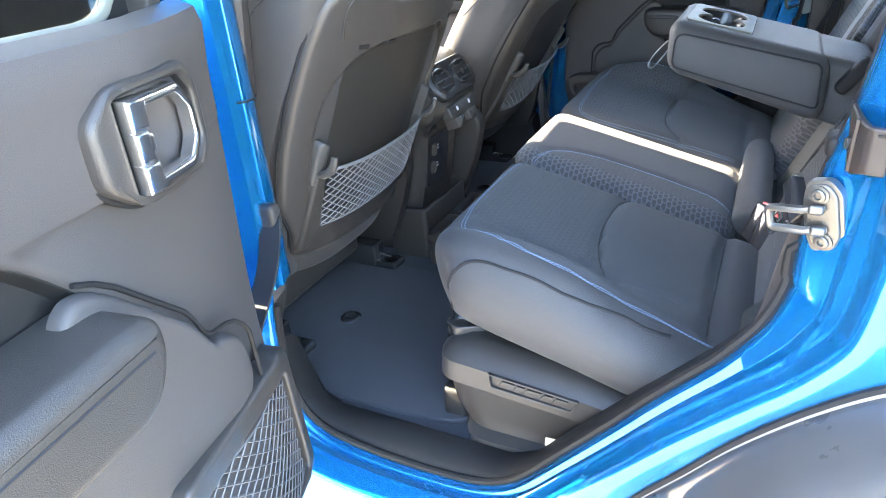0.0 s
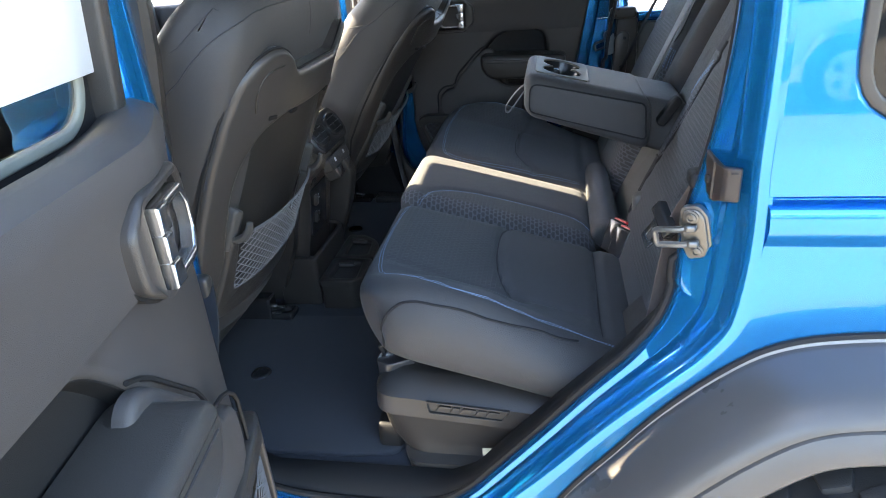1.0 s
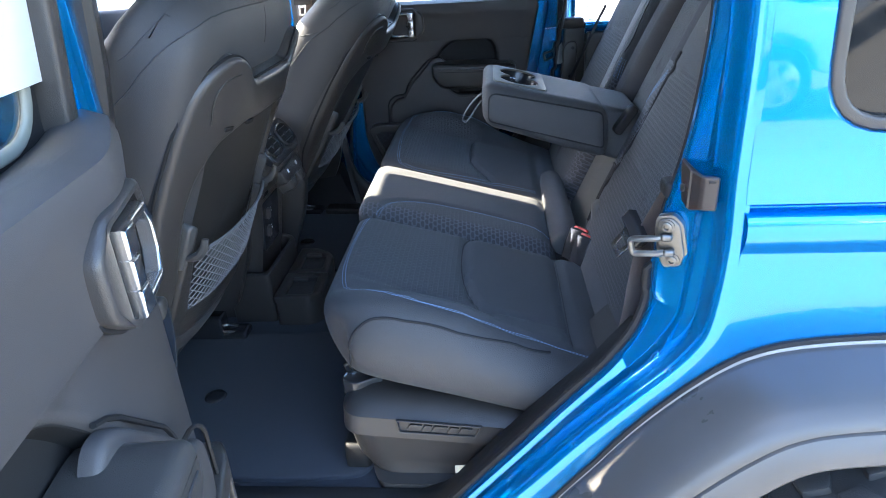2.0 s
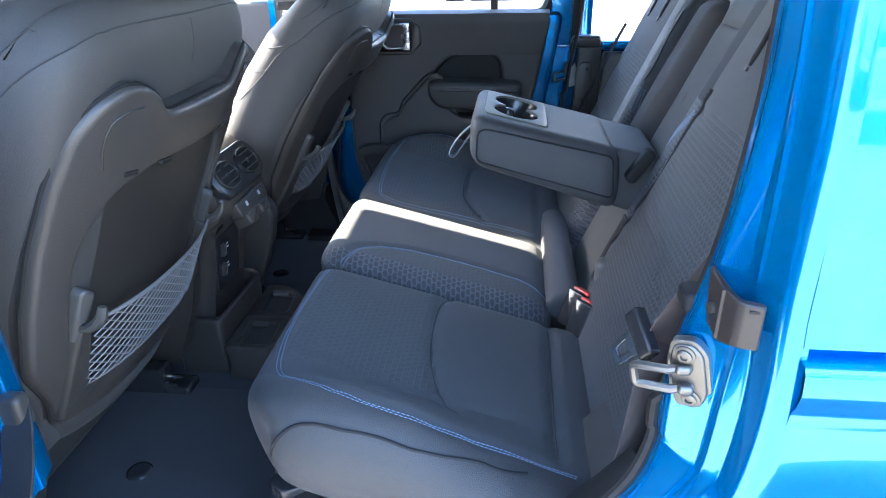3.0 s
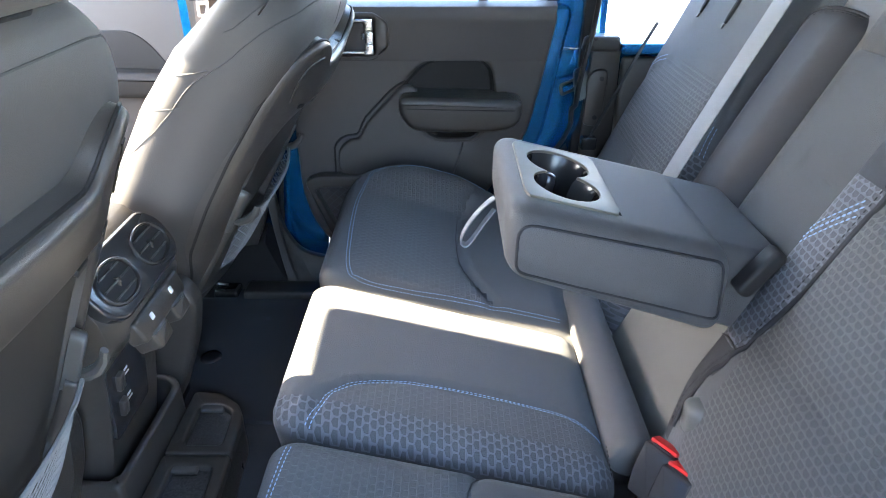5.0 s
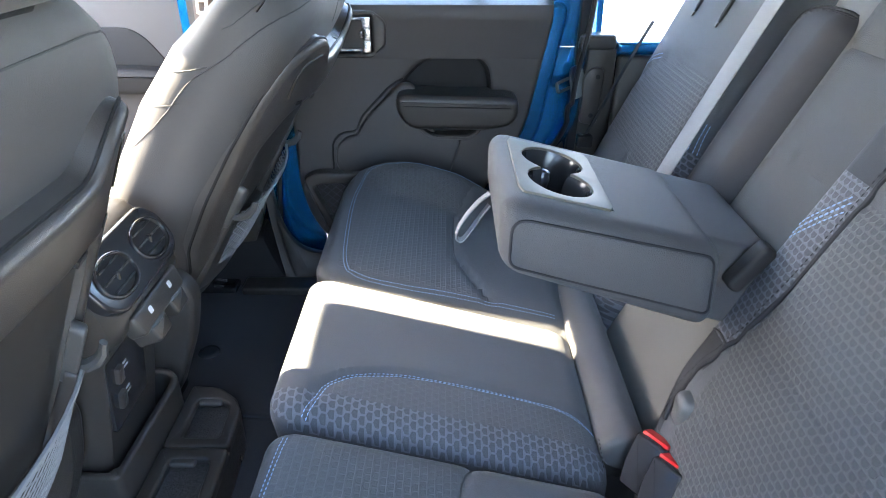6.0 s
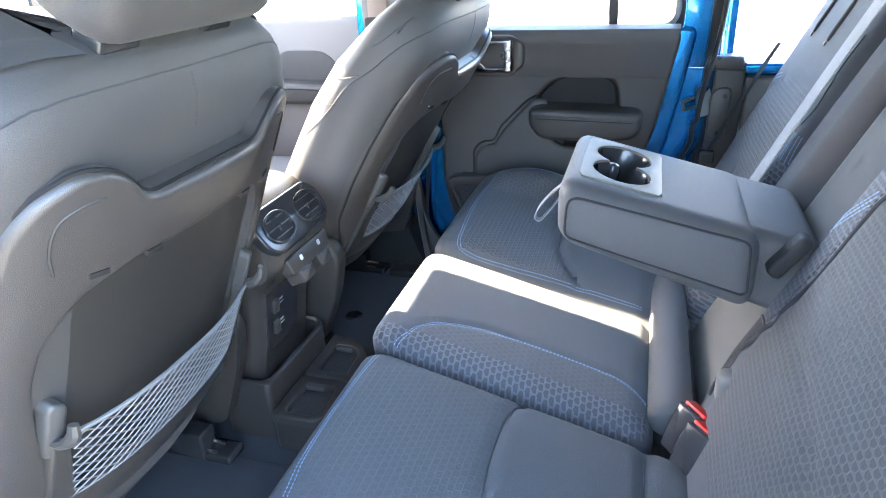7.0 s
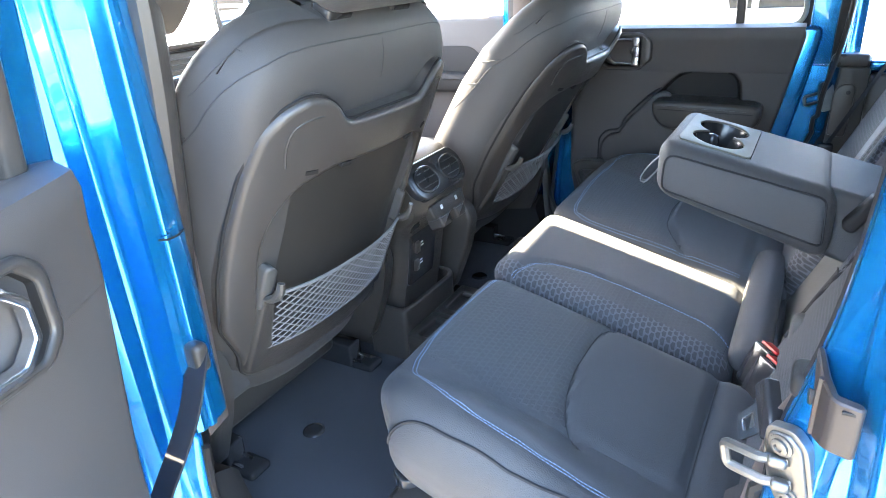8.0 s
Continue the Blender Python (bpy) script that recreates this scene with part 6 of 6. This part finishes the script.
# ---- floor mats ----
for sgn, lab in ((-1, "black carpet floor mat before the near seat"), (1, "black carpet floor mat before the far seat")):
    mt = thing("floor_mat", (-0.7, sgn * 0.4, 0.65), lab, "floor mat")
    o = fillet([(-1.05, -0.60), (-0.78, -0.635), (-0.55, -0.632), (-0.42, -0.62), (-0.44, -0.45), (-0.50, -0.16), (-0.70, -0.165), (-0.90, -0.17), (-1.05, -0.18)], 0.05, 5)
    part("carpet", slab([(x, y * -sgn) for x, y in o], frame3((0, 0, 0.65), (1, 0, 0), (0, 1, 0), (0, 0, 1)), 0.0, 0.009, 0.005), CARPET, mt)
    cx, cy = -0.796, sgn * (0.408 if sgn < 0 else 0.355)
    part("retainer", turned((cx, cy, 0.659), (0, 0, 1), [(0.006, 0.004), (0.010, 0.004), (0.017, 0.0045), (0.021, 0.003), (0.023, 0.0)], 24), GLOSS, mt, "black round mat retainer")

# ---- striker, bracket and pillar fittings ----
for sgn in (-1, 1):
    st = thing("door_striker", (0.005, sgn * 0.745, 1.15), "bare steel door latch striker bolted to the rear pillar", "latch")
    SMx = frame3((0.015, sgn * 0.7240, 1.153), (0.82, sgn * 0.51, 0.22), (-0.22, 0, 0.975), (-0.51, sgn * 0.85, -0.12))
    outline = [(-0.012, -0.033), (0.008, -0.033), (0.015, -0.018), (0.015, 0.023), (0.007, 0.034), (-0.010, 0.033), (-0.015, 0.016), (-0.016, -0.016)]
    part("plate", slab(fillet(outline, 0.005), SMx, -0.004, 0.005, 0.002), STEEL, st, "pressed steel plate")
    bar = fillet([(0.004, 0.0108), (-0.047, 0.0108), (-0.047, -0.0108), (0.004, -0.0108)], 0.006, 6)
    part("loop", tube([SMx @ Vector((u, v, 0.004 + 0.008 * min(1.0, max(0.0, (0.002 - u) / 0.016)))) for u, v in [(0.004, 0.0108), (-0.006, 0.0108), (-0.014, 0.0108)] + [p for p in bar if p[0] < -0.02] + [(-0.014, -0.0108), (-0.006, -0.0108), (0.004, -0.0108)]], 0.0041, 8), STEEL, st, "round steel striker loop")
    part("backing_plate", slab(fillet(shrink(outline, -0.0035), 0.006), SMx, -0.006, 0.0022, 0.001), STEEL, st, "steel backing plate")
    for sv in (-1, 1):
        part("gusset", rbox(SMx @ Vector((-0.002, sv * 0.0108, 0.009)), (0.007, 0.005, 0.005), 0.004, (2, 2, 2)), STEEL, st)
    for v in (-0.023, 0.024):
        part("bolt", turned(SMx @ Vector((0.0, v, 0.005)), SMx.to_3x3() @ Vector((0, 0, 1)), [(0.0092, 0), (0.0092, 0.0016), (0.0068, 0.0022), (0.0068, 0.0042), (0.0056, 0.005), (0.0034, 0.005), (0.0028, 0.003)], 14), STEEL, st, "steel bolt head")
brk = thing("pillar_bracket", (0.035, -0.75, 1.23), "dark plastic roof seal cover on the rear pillar", "bracket")
BROWNPL = material("brown_plastic", (0.034, 0.026, 0.023), 0.5, grain=0.2, stain=0.2)
plan = [(0.0460, -0.7730), (0.0430, -0.7770), (0.0300, -0.7730), (0.0260, -0.7680), (0.0215, -0.7490), (0.0170, -0.7200), (0.0215, -0.7180), (0.0270, -0.7460), (0.0310, -0.7640), (0.0440, -0.7690)]
cv_ = part("cover", loft([[(x + 0.10 * (1.252 - z) * (y > -0.745), y, z + (0.008 * min(max((-0.752 - y) / 0.018, 0.0), 1.0) - 0.004) * (z < 1.22) + 0.006 * (y > -0.74) * (z > 1.24)) for x, y in shrink(fillet(plan, 0.002, 3), e_)] for z, e_ in ((1.210, 0.0012), (1.2115, 0.0), (1.222, 0.0), (1.240, 0.0), (1.2515, 0.0), (1.253, 0.0012))]), BROWNPL, brk)
part("cover_ridge", tube([(0.0212, -0.7490, 1.2530), (0.0210, -0.7495, 1.235), (0.0212, -0.7490, 1.2085)], 0.0022, 6), BROWNPL, brk, "rounded cover edge")
part("cover_bolt", disc((0.0195, -0.7350, 1.228), (-1, -0.16, 0), 0.0055, 0.003, 14), GREYTRIM, brk, "dark bolt head")
part("cover_slot", rbox((0.0375, -0.7752, 1.2480), (0.0045, 0.0010, 0.0013), 0.0007, (2, 1, 1)), DEEP, brk)
part("stop", rbox((0.016, -0.690, 1.212), (0.010, 0.016, 0.011), 0.007, (3, 3, 3)), DEEP, brk, "black rubber stop")

# far pillar lining, side rail and load bay wall
lin = thing("pillar_lining", (0.05, 0.74, 1.0), "black plastic lining of the far rear pillar", "pillar trim", kind="structure")
LM = frame3((0, 0.735, 0), (1, 0, 0), (0, 0, 1), (0, -1, 0))
part("panel", slab(fillet([(0.02, 0.80), (0.035, 1.245), (0.10, 1.245), (0.11, 0.80)], 0.012), LM, -0.02, 0.008, 0.006), BLACK, lin)
part("cap", slab(fillet([(0.010, 1.225), (0.015, 1.258), (0.095, 1.258), (0.095, 1.225)], 0.01), LM, -0.02, 0.022, 0.008), BLACK, lin)
cv = part("cover_plate", slab(fillet([(0.030, 1.055), (0.030, 1.165), (0.045, 1.185), (0.072, 1.185), (0.078, 1.17), (0.072, 1.05)], 0.012), LM, 0.0, 0.014, 0.005), GREYTRIM, lin, "screwed cover plate")
for x, z in ((0.062, 1.165), (0.055, 1.075)):
    part("screw", disc((x, 0.720, z), (0, -1, 0), 0.005, 0.003, 10), GLOSS, cv)
part("seal_strip", slab(fillet([(0.004, 0.82), (0.012, 1.30), (0.016, 1.77), (0.046, 1.77), (0.040, 1.20), (0.034, 0.82)], 0.006), LM, -0.02, 0.004, 0.004), DEEP, lin, "black pillar seal")
part("lower_wall", ring_box(0.10, 1.2, 0.70, 0.73, 0.75, 1.215, 0.01), BLACK, lin)
part("side_rail", ring_box(0.095, 1.2, 0.70, 0.79, 1.222, 1.245, 0.008), BLUE, car)
part("far_quarter_panel", ring_box(0.06, 1.2, 0.765, 0.787, 0.6, 1.235, 0.006), BLUE, car)
part("far_front_panel", slab(fillet([(-1.75, 0.68), (-1.75, 1.345), (-0.785, 1.345), (-0.785, 0.68)], 0.02), frame3((0, 0.72, 0), (1, 0, 0), (0, 0, 1), (0, 1, 0)), 0.02, 0.066, 0.01), BLUE, car)
FDM = frame3((-0.80, 0.715, 0), (-1, 0, 0), (0, 0, 1), (0, -1, 0))
fd = thing("front_door_trim", (-1.2, 0.715, 0.8), "pale sunlit front passenger door trim with dark armrest", "door trim", kind="structure")
part("panel", slab(fillet([(0.048, 0.72), (0.048, 1.362), (0.92, 1.345), (0.92, 0.72)], 0.03), FDM, -0.02, 0.0, 0.014), TRIM, fd)
# no hollow here: a flat dark patch carries the recess's shade
part("niche", slab(fillet([(0.10, 1.185), (0.118, 1.205), (0.150, 1.250), (0.185, 1.272), (0.30, 1.272), (0.40, 1.20), (0.42, 1.185)], 0.02), FDM, -0.004, 0.003, 0.002), DEEP, fd, "flat dark patch for the shade in the armrest recess")
part("armrest", slab(fillet([(0.095, 1.188), (0.50, 1.20), (0.50, 1.13), (0.11, 1.135)], 0.02), FDM, -0.01, 0.055, 0.015), DEEP, fd, "black padded armrest")
# ---- dashboard ----
dash = thing("dashboard", (-1.6, 0, 0.9), "dark dashboard with lit screen and round controls", "dashboard")
part("body", loft([[(x, y, z) for x, z in ((-1.95, 0.9), (-1.58, 0.85), (-1.53, 1.0), (-1.525, 1.23), (-1.53, 1.36), (-1.56, 1.40), (-1.66, 1.42), (-1.95, 1.36))] for y in (-0.70, -0.69, 0.0, 0.69, 0.70)]), GREYTRIM, dash)
DM = frame3((-1.515, 0.0, 1.25), (0, 1, 0), (-0.05, 0, 0.99), (0.99, 0, 0.05))
part("lower_fascia", slab(fillet([(-0.22, -0.25), (0.20, -0.25), (0.20, 0.09), (-0.22, 0.09)], 0.02), DM, -0.02, 0.006, 0.006), BLACK, dash)
sc = part("screen", slab(fillet([(-0.20, 0.094), (0.19, 0.094), (0.19, 0.285), (-0.20, 0.285)], 0.018), DM, 0.0, 0.03, 0.008), GREYTRIM, dash, "grey framed touch screen")
part("display", slab(fillet([(-0.185, 0.110), (0.166, 0.110), (0.166, 0.272), (-0.185, 0.272)], 0.006), DM, 0.026, 0.0315, 0.001), SCREEN, sc, "bright lit display")
for v in (0.040, 0.054, 0.068):
    part("vent_slat", slab([(-0.17, v), (0.138, v), (0.138, v + 0.004), (-0.17, v + 0.004)], DM, 0.0, 0.014, 0.001), GREYTRIM, dash, "thin vent slat")
row_ = part("control_row", slab(fillet([(-0.20, -0.03), (0.10, -0.03), (0.10, 0.032), (-0.20, 0.032)], 0.01), DM, 0.0, 0.012, 0.004), CHROME, dash, "silver edged control row")
part("control_face", slab(fillet([(-0.15, -0.022), (0.085, -0.022), (0.085, 0.024), (-0.15, 0.024)], 0.008), DM, 0.008, 0.014, 0.002), GLOSS, row_)
for u in (-0.10, 0.035):
    part("knob", turned(DM @ Vector((u, 0.0, 0.012)), (0.99, 0, 0.05), [(0.021, 0), (0.021, 0.014), (0.017, 0.02), (0.012, 0.018)], 20), CHROME, dash, "silver rotary knob")
for v in (-0.014, 0.012):
    part("digits", slab([(-0.042, v), (-0.022, v), (-0.022, v + 0.012), (-0.042, v + 0.012)], DM, 0.012, 0.0155, 0.0005), AMBER, row_, "lit amber digits")
part("passenger_panel", slab(fillet([(0.22, -0.02), (0.66, -0.02), (0.66, 0.135), (0.22, 0.135)], 0.02), DM, 0.0, 0.012, 0.006), TRIM, dash, "grained fascia panel")
part("fascia_line", tube([DM @ Vector((u, 0.142, 0.006)) for u in (0.21, 0.4, 0.66)], 0.003, 6), CHROME, dash, "thin bright fascia line")
wheel = thing("steering_wheel", (-1.35, -0.40, 1.1), "black steering wheel before the dashboard", "steering wheel")
ax = Vector((0.9, 0, 0.42)).normalized()
q = ax.to_track_quat("Z", "Y").to_matrix().to_4x4()
part("rim", tube([Matrix.Translation((-1.33, -0.40, 1.13)) @ q @ Vector((0.18 * math.cos(a), 0.18 * math.sin(a), 0)) for a in np.linspace(0, 2 * math.pi, 41)[:-1]], 0.016, 8, True), BLACK, wheel)
part("hub", rbox((-1.36, -0.40, 1.12), (0.03, 0.08, 0.06), 0.025, (3, 4, 4)), BLACK, wheel)
# unseen flap, added only to bound the sun stripe on the middle cushion
visor = thing("sun_visor", (-1.15, -0.25, 1.6), "unseen grey visor added to shade the cushions beside the sun stripe", "sun visor")
part("flap", slab(fillet([(-0.47, 1.525), (0.055, 1.52), (0.055, 1.76), (-0.47, 1.76)], 0.015), frame3((-1.15, 0, 0), (0, 1, 0), (0, 0, 1), (1, 0, 0)), -0.012, 0.012, 0.008), GREYTRIM, visor)

# ---- rear wheel and flare ----
FLP = [(-0.30, 0.50), (-0.23, 0.60), (-0.138, 0.757), (-0.072, 0.845), (-0.027, 0.904), (0.025, 0.96), (0.075, 1.003), (0.115, 1.025), (0.165, 1.037), (0.25, 1.044), (0.40, 1.046), (0.55, 1.040), (0.64, 1.02), (0.70, 0.98), (0.80, 0.86), (0.90, 0.70)]
path = spline([(x, 0, z) for x, z in FLP], 6)
rows = []
for i, p in enumerate(path):
    a, b = path[max(i - 1, 0)], path[min(i + 1, len(path) - 1)]
    t = (b - a).normalized()
    n = Vector((t.z, 0, -t.x))
    rows.append([tuple(p + n * o + Vector((0, y, 0))) for o, y in ((0.02, -0.775), (0.0, -0.786), (-0.004, -0.794), (-0.003, -0.802), (0.001, -0.823), (0.006, -0.851), (0.011, -0.873), (0.018, -0.888), (0.028, -0.896), (0.034, -0.8975), (0.0355, -0.8945), (0.037, -0.900), (0.052, -0.910), (0.068, -0.912), (0.075, -0.907), (0.077, -0.896), (0.074, -0.80))])
fl = part("wheel_flare", loft(rows, caps=False, closed=False), FLARE, car, "black moulded fender flare over the rear wheel")
part("shut_line", tube([tuple(p + Vector((0, -0.7875, 0.0095))) for p in path], 0.0045, 6), DEEP, fl, "dark gap above the flare")
part("edge_strip", tube([tuple(p + Vector((0, -0.7885, 0.0035))) for p in path], 0.0042, 6), material("pale_rubber", (0.30, 0.28, 0.26), 0.45), fl, "pale edge strip against the paint")
rows = []
for i, p in enumerate(path):
    rows.append([(p.x, y, p.z - 0.03) for y in (-0.80, -0.45)])
part("arch_liner", loft(rows, caps=False, closed=False), BLACK, fl, "black wheel arch liner")
WC = Vector((0.34, -0.945, 0.535))
ty = part("tyre", turned(WC, (0, 1, 0), [(0.22, 0.02), (0.34, 0.0), (0.385, 0.004), (0.402, 0.02), (0.406, 0.06), (0.406, 0.20), (0.40, 0.235), (0.37, 0.25), (0.22, 0.24)], 64), RUBBER, car, "black all-terrain tyre")
part("rim", turned(WC, (0, 1, 0), [(0.05, 0.03), (0.20, 0.02), (0.225, 0.005), (0.235, 0.012), (0.235, 0.2)], 40), GLOSS, ty, "black alloy rim")


def lug(kind):
    pts = [[(-0.020, 0.0), (0.012, -0.004), (0.022, 0.020), (0.006, 0.050), (-0.022, 0.044)], [(-0.018, 0.0), (0.018, 0.004), (0.024, 0.040), (0.0, 0.052), (-0.016, 0.034)]][kind]
    return slab(fillet(pts, 0.004, 2), frame3((0, 0, 0), (1, 0, 0), (0, 1, 0), (0, 0, 1)), -0.004, 0.011, 0.003, 2)


meshes = []
for kd in (0, 1):
    o_ = part("tread_block", lug(kd), RUBBER, ty)
    meshes.append(o_.data)
    bpy.data.objects.remove(o_)
for i in range(36):
    a = 2 * math.pi * i / 36
    for r_, y0 in enumerate((0.004, 0.060, 0.116, 0.172)):
        o_ = new("tread_block", meshes[(i + r_) % 2])
        o_.parent = ty
        aa = a + (0.087 if r_ % 2 else 0.0)
        o_.matrix_basis = Matrix.Translation(WC) @ Matrix.Rotation(aa, 4, (0, 1, 0)) @ Matrix.Translation((0, y0, 0.404))

anc = thing("belt_anchor", (-0.64, -0.665, 1.5), "dark grey front belt guide on the centre pillar", "belt guide")
GM = frame3((-0.068, -0.615, 0), (1, 0, 0), (0, 0, 1), (0, -1, 0))
part("guide", slab(fillet([(-0.70, 1.62), (-0.697, 1.475), (-0.685, 1.455), (-0.662, 1.450), (-0.640, 1.464), (-0.600, 1.503), (-0.575, 1.54), (-0.565, 1.62)], 0.014, 4), GM, -0.02, 0.032, 0.014, 5), GREYTRIM, anc)
part("guide_face", slab(fillet([(-0.685, 1.62), (-0.683, 1.485), (-0.664, 1.474), (-0.640, 1.505), (-0.62, 1.62)], 0.010, 4), GM, 0.02, 0.036, 0.003, 3), VINYL, anc, "paler guide face")
part("webbing", ribbon(spline([(-0.74, -0.642, 1.62), (-0.745, -0.640, 1.40), (-0.75, -0.640, 1.15), (-0.76, -0.642, 0.86)], 4), 0.052, 0.002, (0.25, -1, 0)), BROWNSTRAP, anc)
part("pillar_joint", tube([(-0.70, -0.7165, 1.222), (-0.6795, -0.706, 1.222), (-0.6795, -0.690, 1.222), (-0.69, -0.672, 1.222)], 0.0015, 5), DEEP, anc)
rc = part("recliner_cover", rbox((0.032, -0.128, 0.945), (0.020, 0.020, 0.026), 0.014, (3, 3, 3)), VINYL, near, "grey plastic hinge cover")
blt = thing("seat_belt", (-0.76, 0.65, 1.2), "dark front passenger seat belt hanging beside the pillar", "seat belt")
part("webbing", ribbon(spline([(-0.768, 0.655, 1.62), (-0.782, 0.655, 1.40), (-0.792, 0.655, 1.15), (-0.80, 0.655, 0.88)], 4), 0.048, 0.002, (1, 0.3, 0)), BROWNSTRAP, blt)
part("anchor", rbox((-0.768, 0.665, 1.60), (0.02, 0.022, 0.03), 0.01, (3, 3, 3)), GLOSS, blt, "black belt anchor")
BT = frame3((-0.790, 0.648, 1.330), (1, 0.3, 0), (0.1, 0, 1), (0.3, -1, 0))
part("tongue_grip", slab(fillet([(-0.026, 0.012), (0.026, 0.012), (0.026, 0.034), (-0.026, 0.034)], 0.005), BT, -0.004, 0.004, 0.002), GLOSS, blt, "black tongue grip")
part("tongue", ring_frame(fillet([(-0.011, -0.020), (0.011, -0.020), (0.013, 0.014), (-0.013, 0.014)], 0.004), fillet([(-0.005, -0.013), (0.005, -0.013), (0.006, 0.004), (-0.006, 0.004)], 0.002), BT, 0.0, 0.003, 0.0008), CHROME, blt, "bare steel tongue")

# drops of water left on the painted sill and pillar
rnd = random.Random(11)
tree = bvh(near_jamb)
drops = []
for i in range(90):
    x_ = rnd.uniform(-0.45, 0.05)
    z_ = float(np.interp(x_, [-0.5, -0.39, -0.325, -0.25, -0.139, -0.033, 0.047], [0.617, 0.62, 0.636, 0.70, 0.829, 0.948, 1.041]))
    hit, nrm, _, _ = tree.find_nearest(Vector((x_ - rnd.uniform(0, 0.01), -rnd.uniform(0.735, 0.787), z_ + rnd.uniform(-0.004, 0.02))))
    r_ = rnd.choice((0.0012, 0.0016, 0.002, 0.0032)) * rnd.uniform(0.8, 1.2)
    nrm = nrm if nrm.z > 0 or nrm.y < 0 else -nrm
    b_ = bmesh.new()
    bmesh.ops.create_uvsphere(b_, u_segments=8, v_segments=5, radius=r_, matrix=frame3(hit, nrm.orthogonal(), nrm.cross(nrm.orthogonal()), nrm) @ Matrix.Diagonal((1.0, rnd.uniform(0.8, 1.5), 0.45, 1)))
    drops.append(b_)
part("water_drops", join(*drops), WATER, near_jamb, "small clear drops of water")
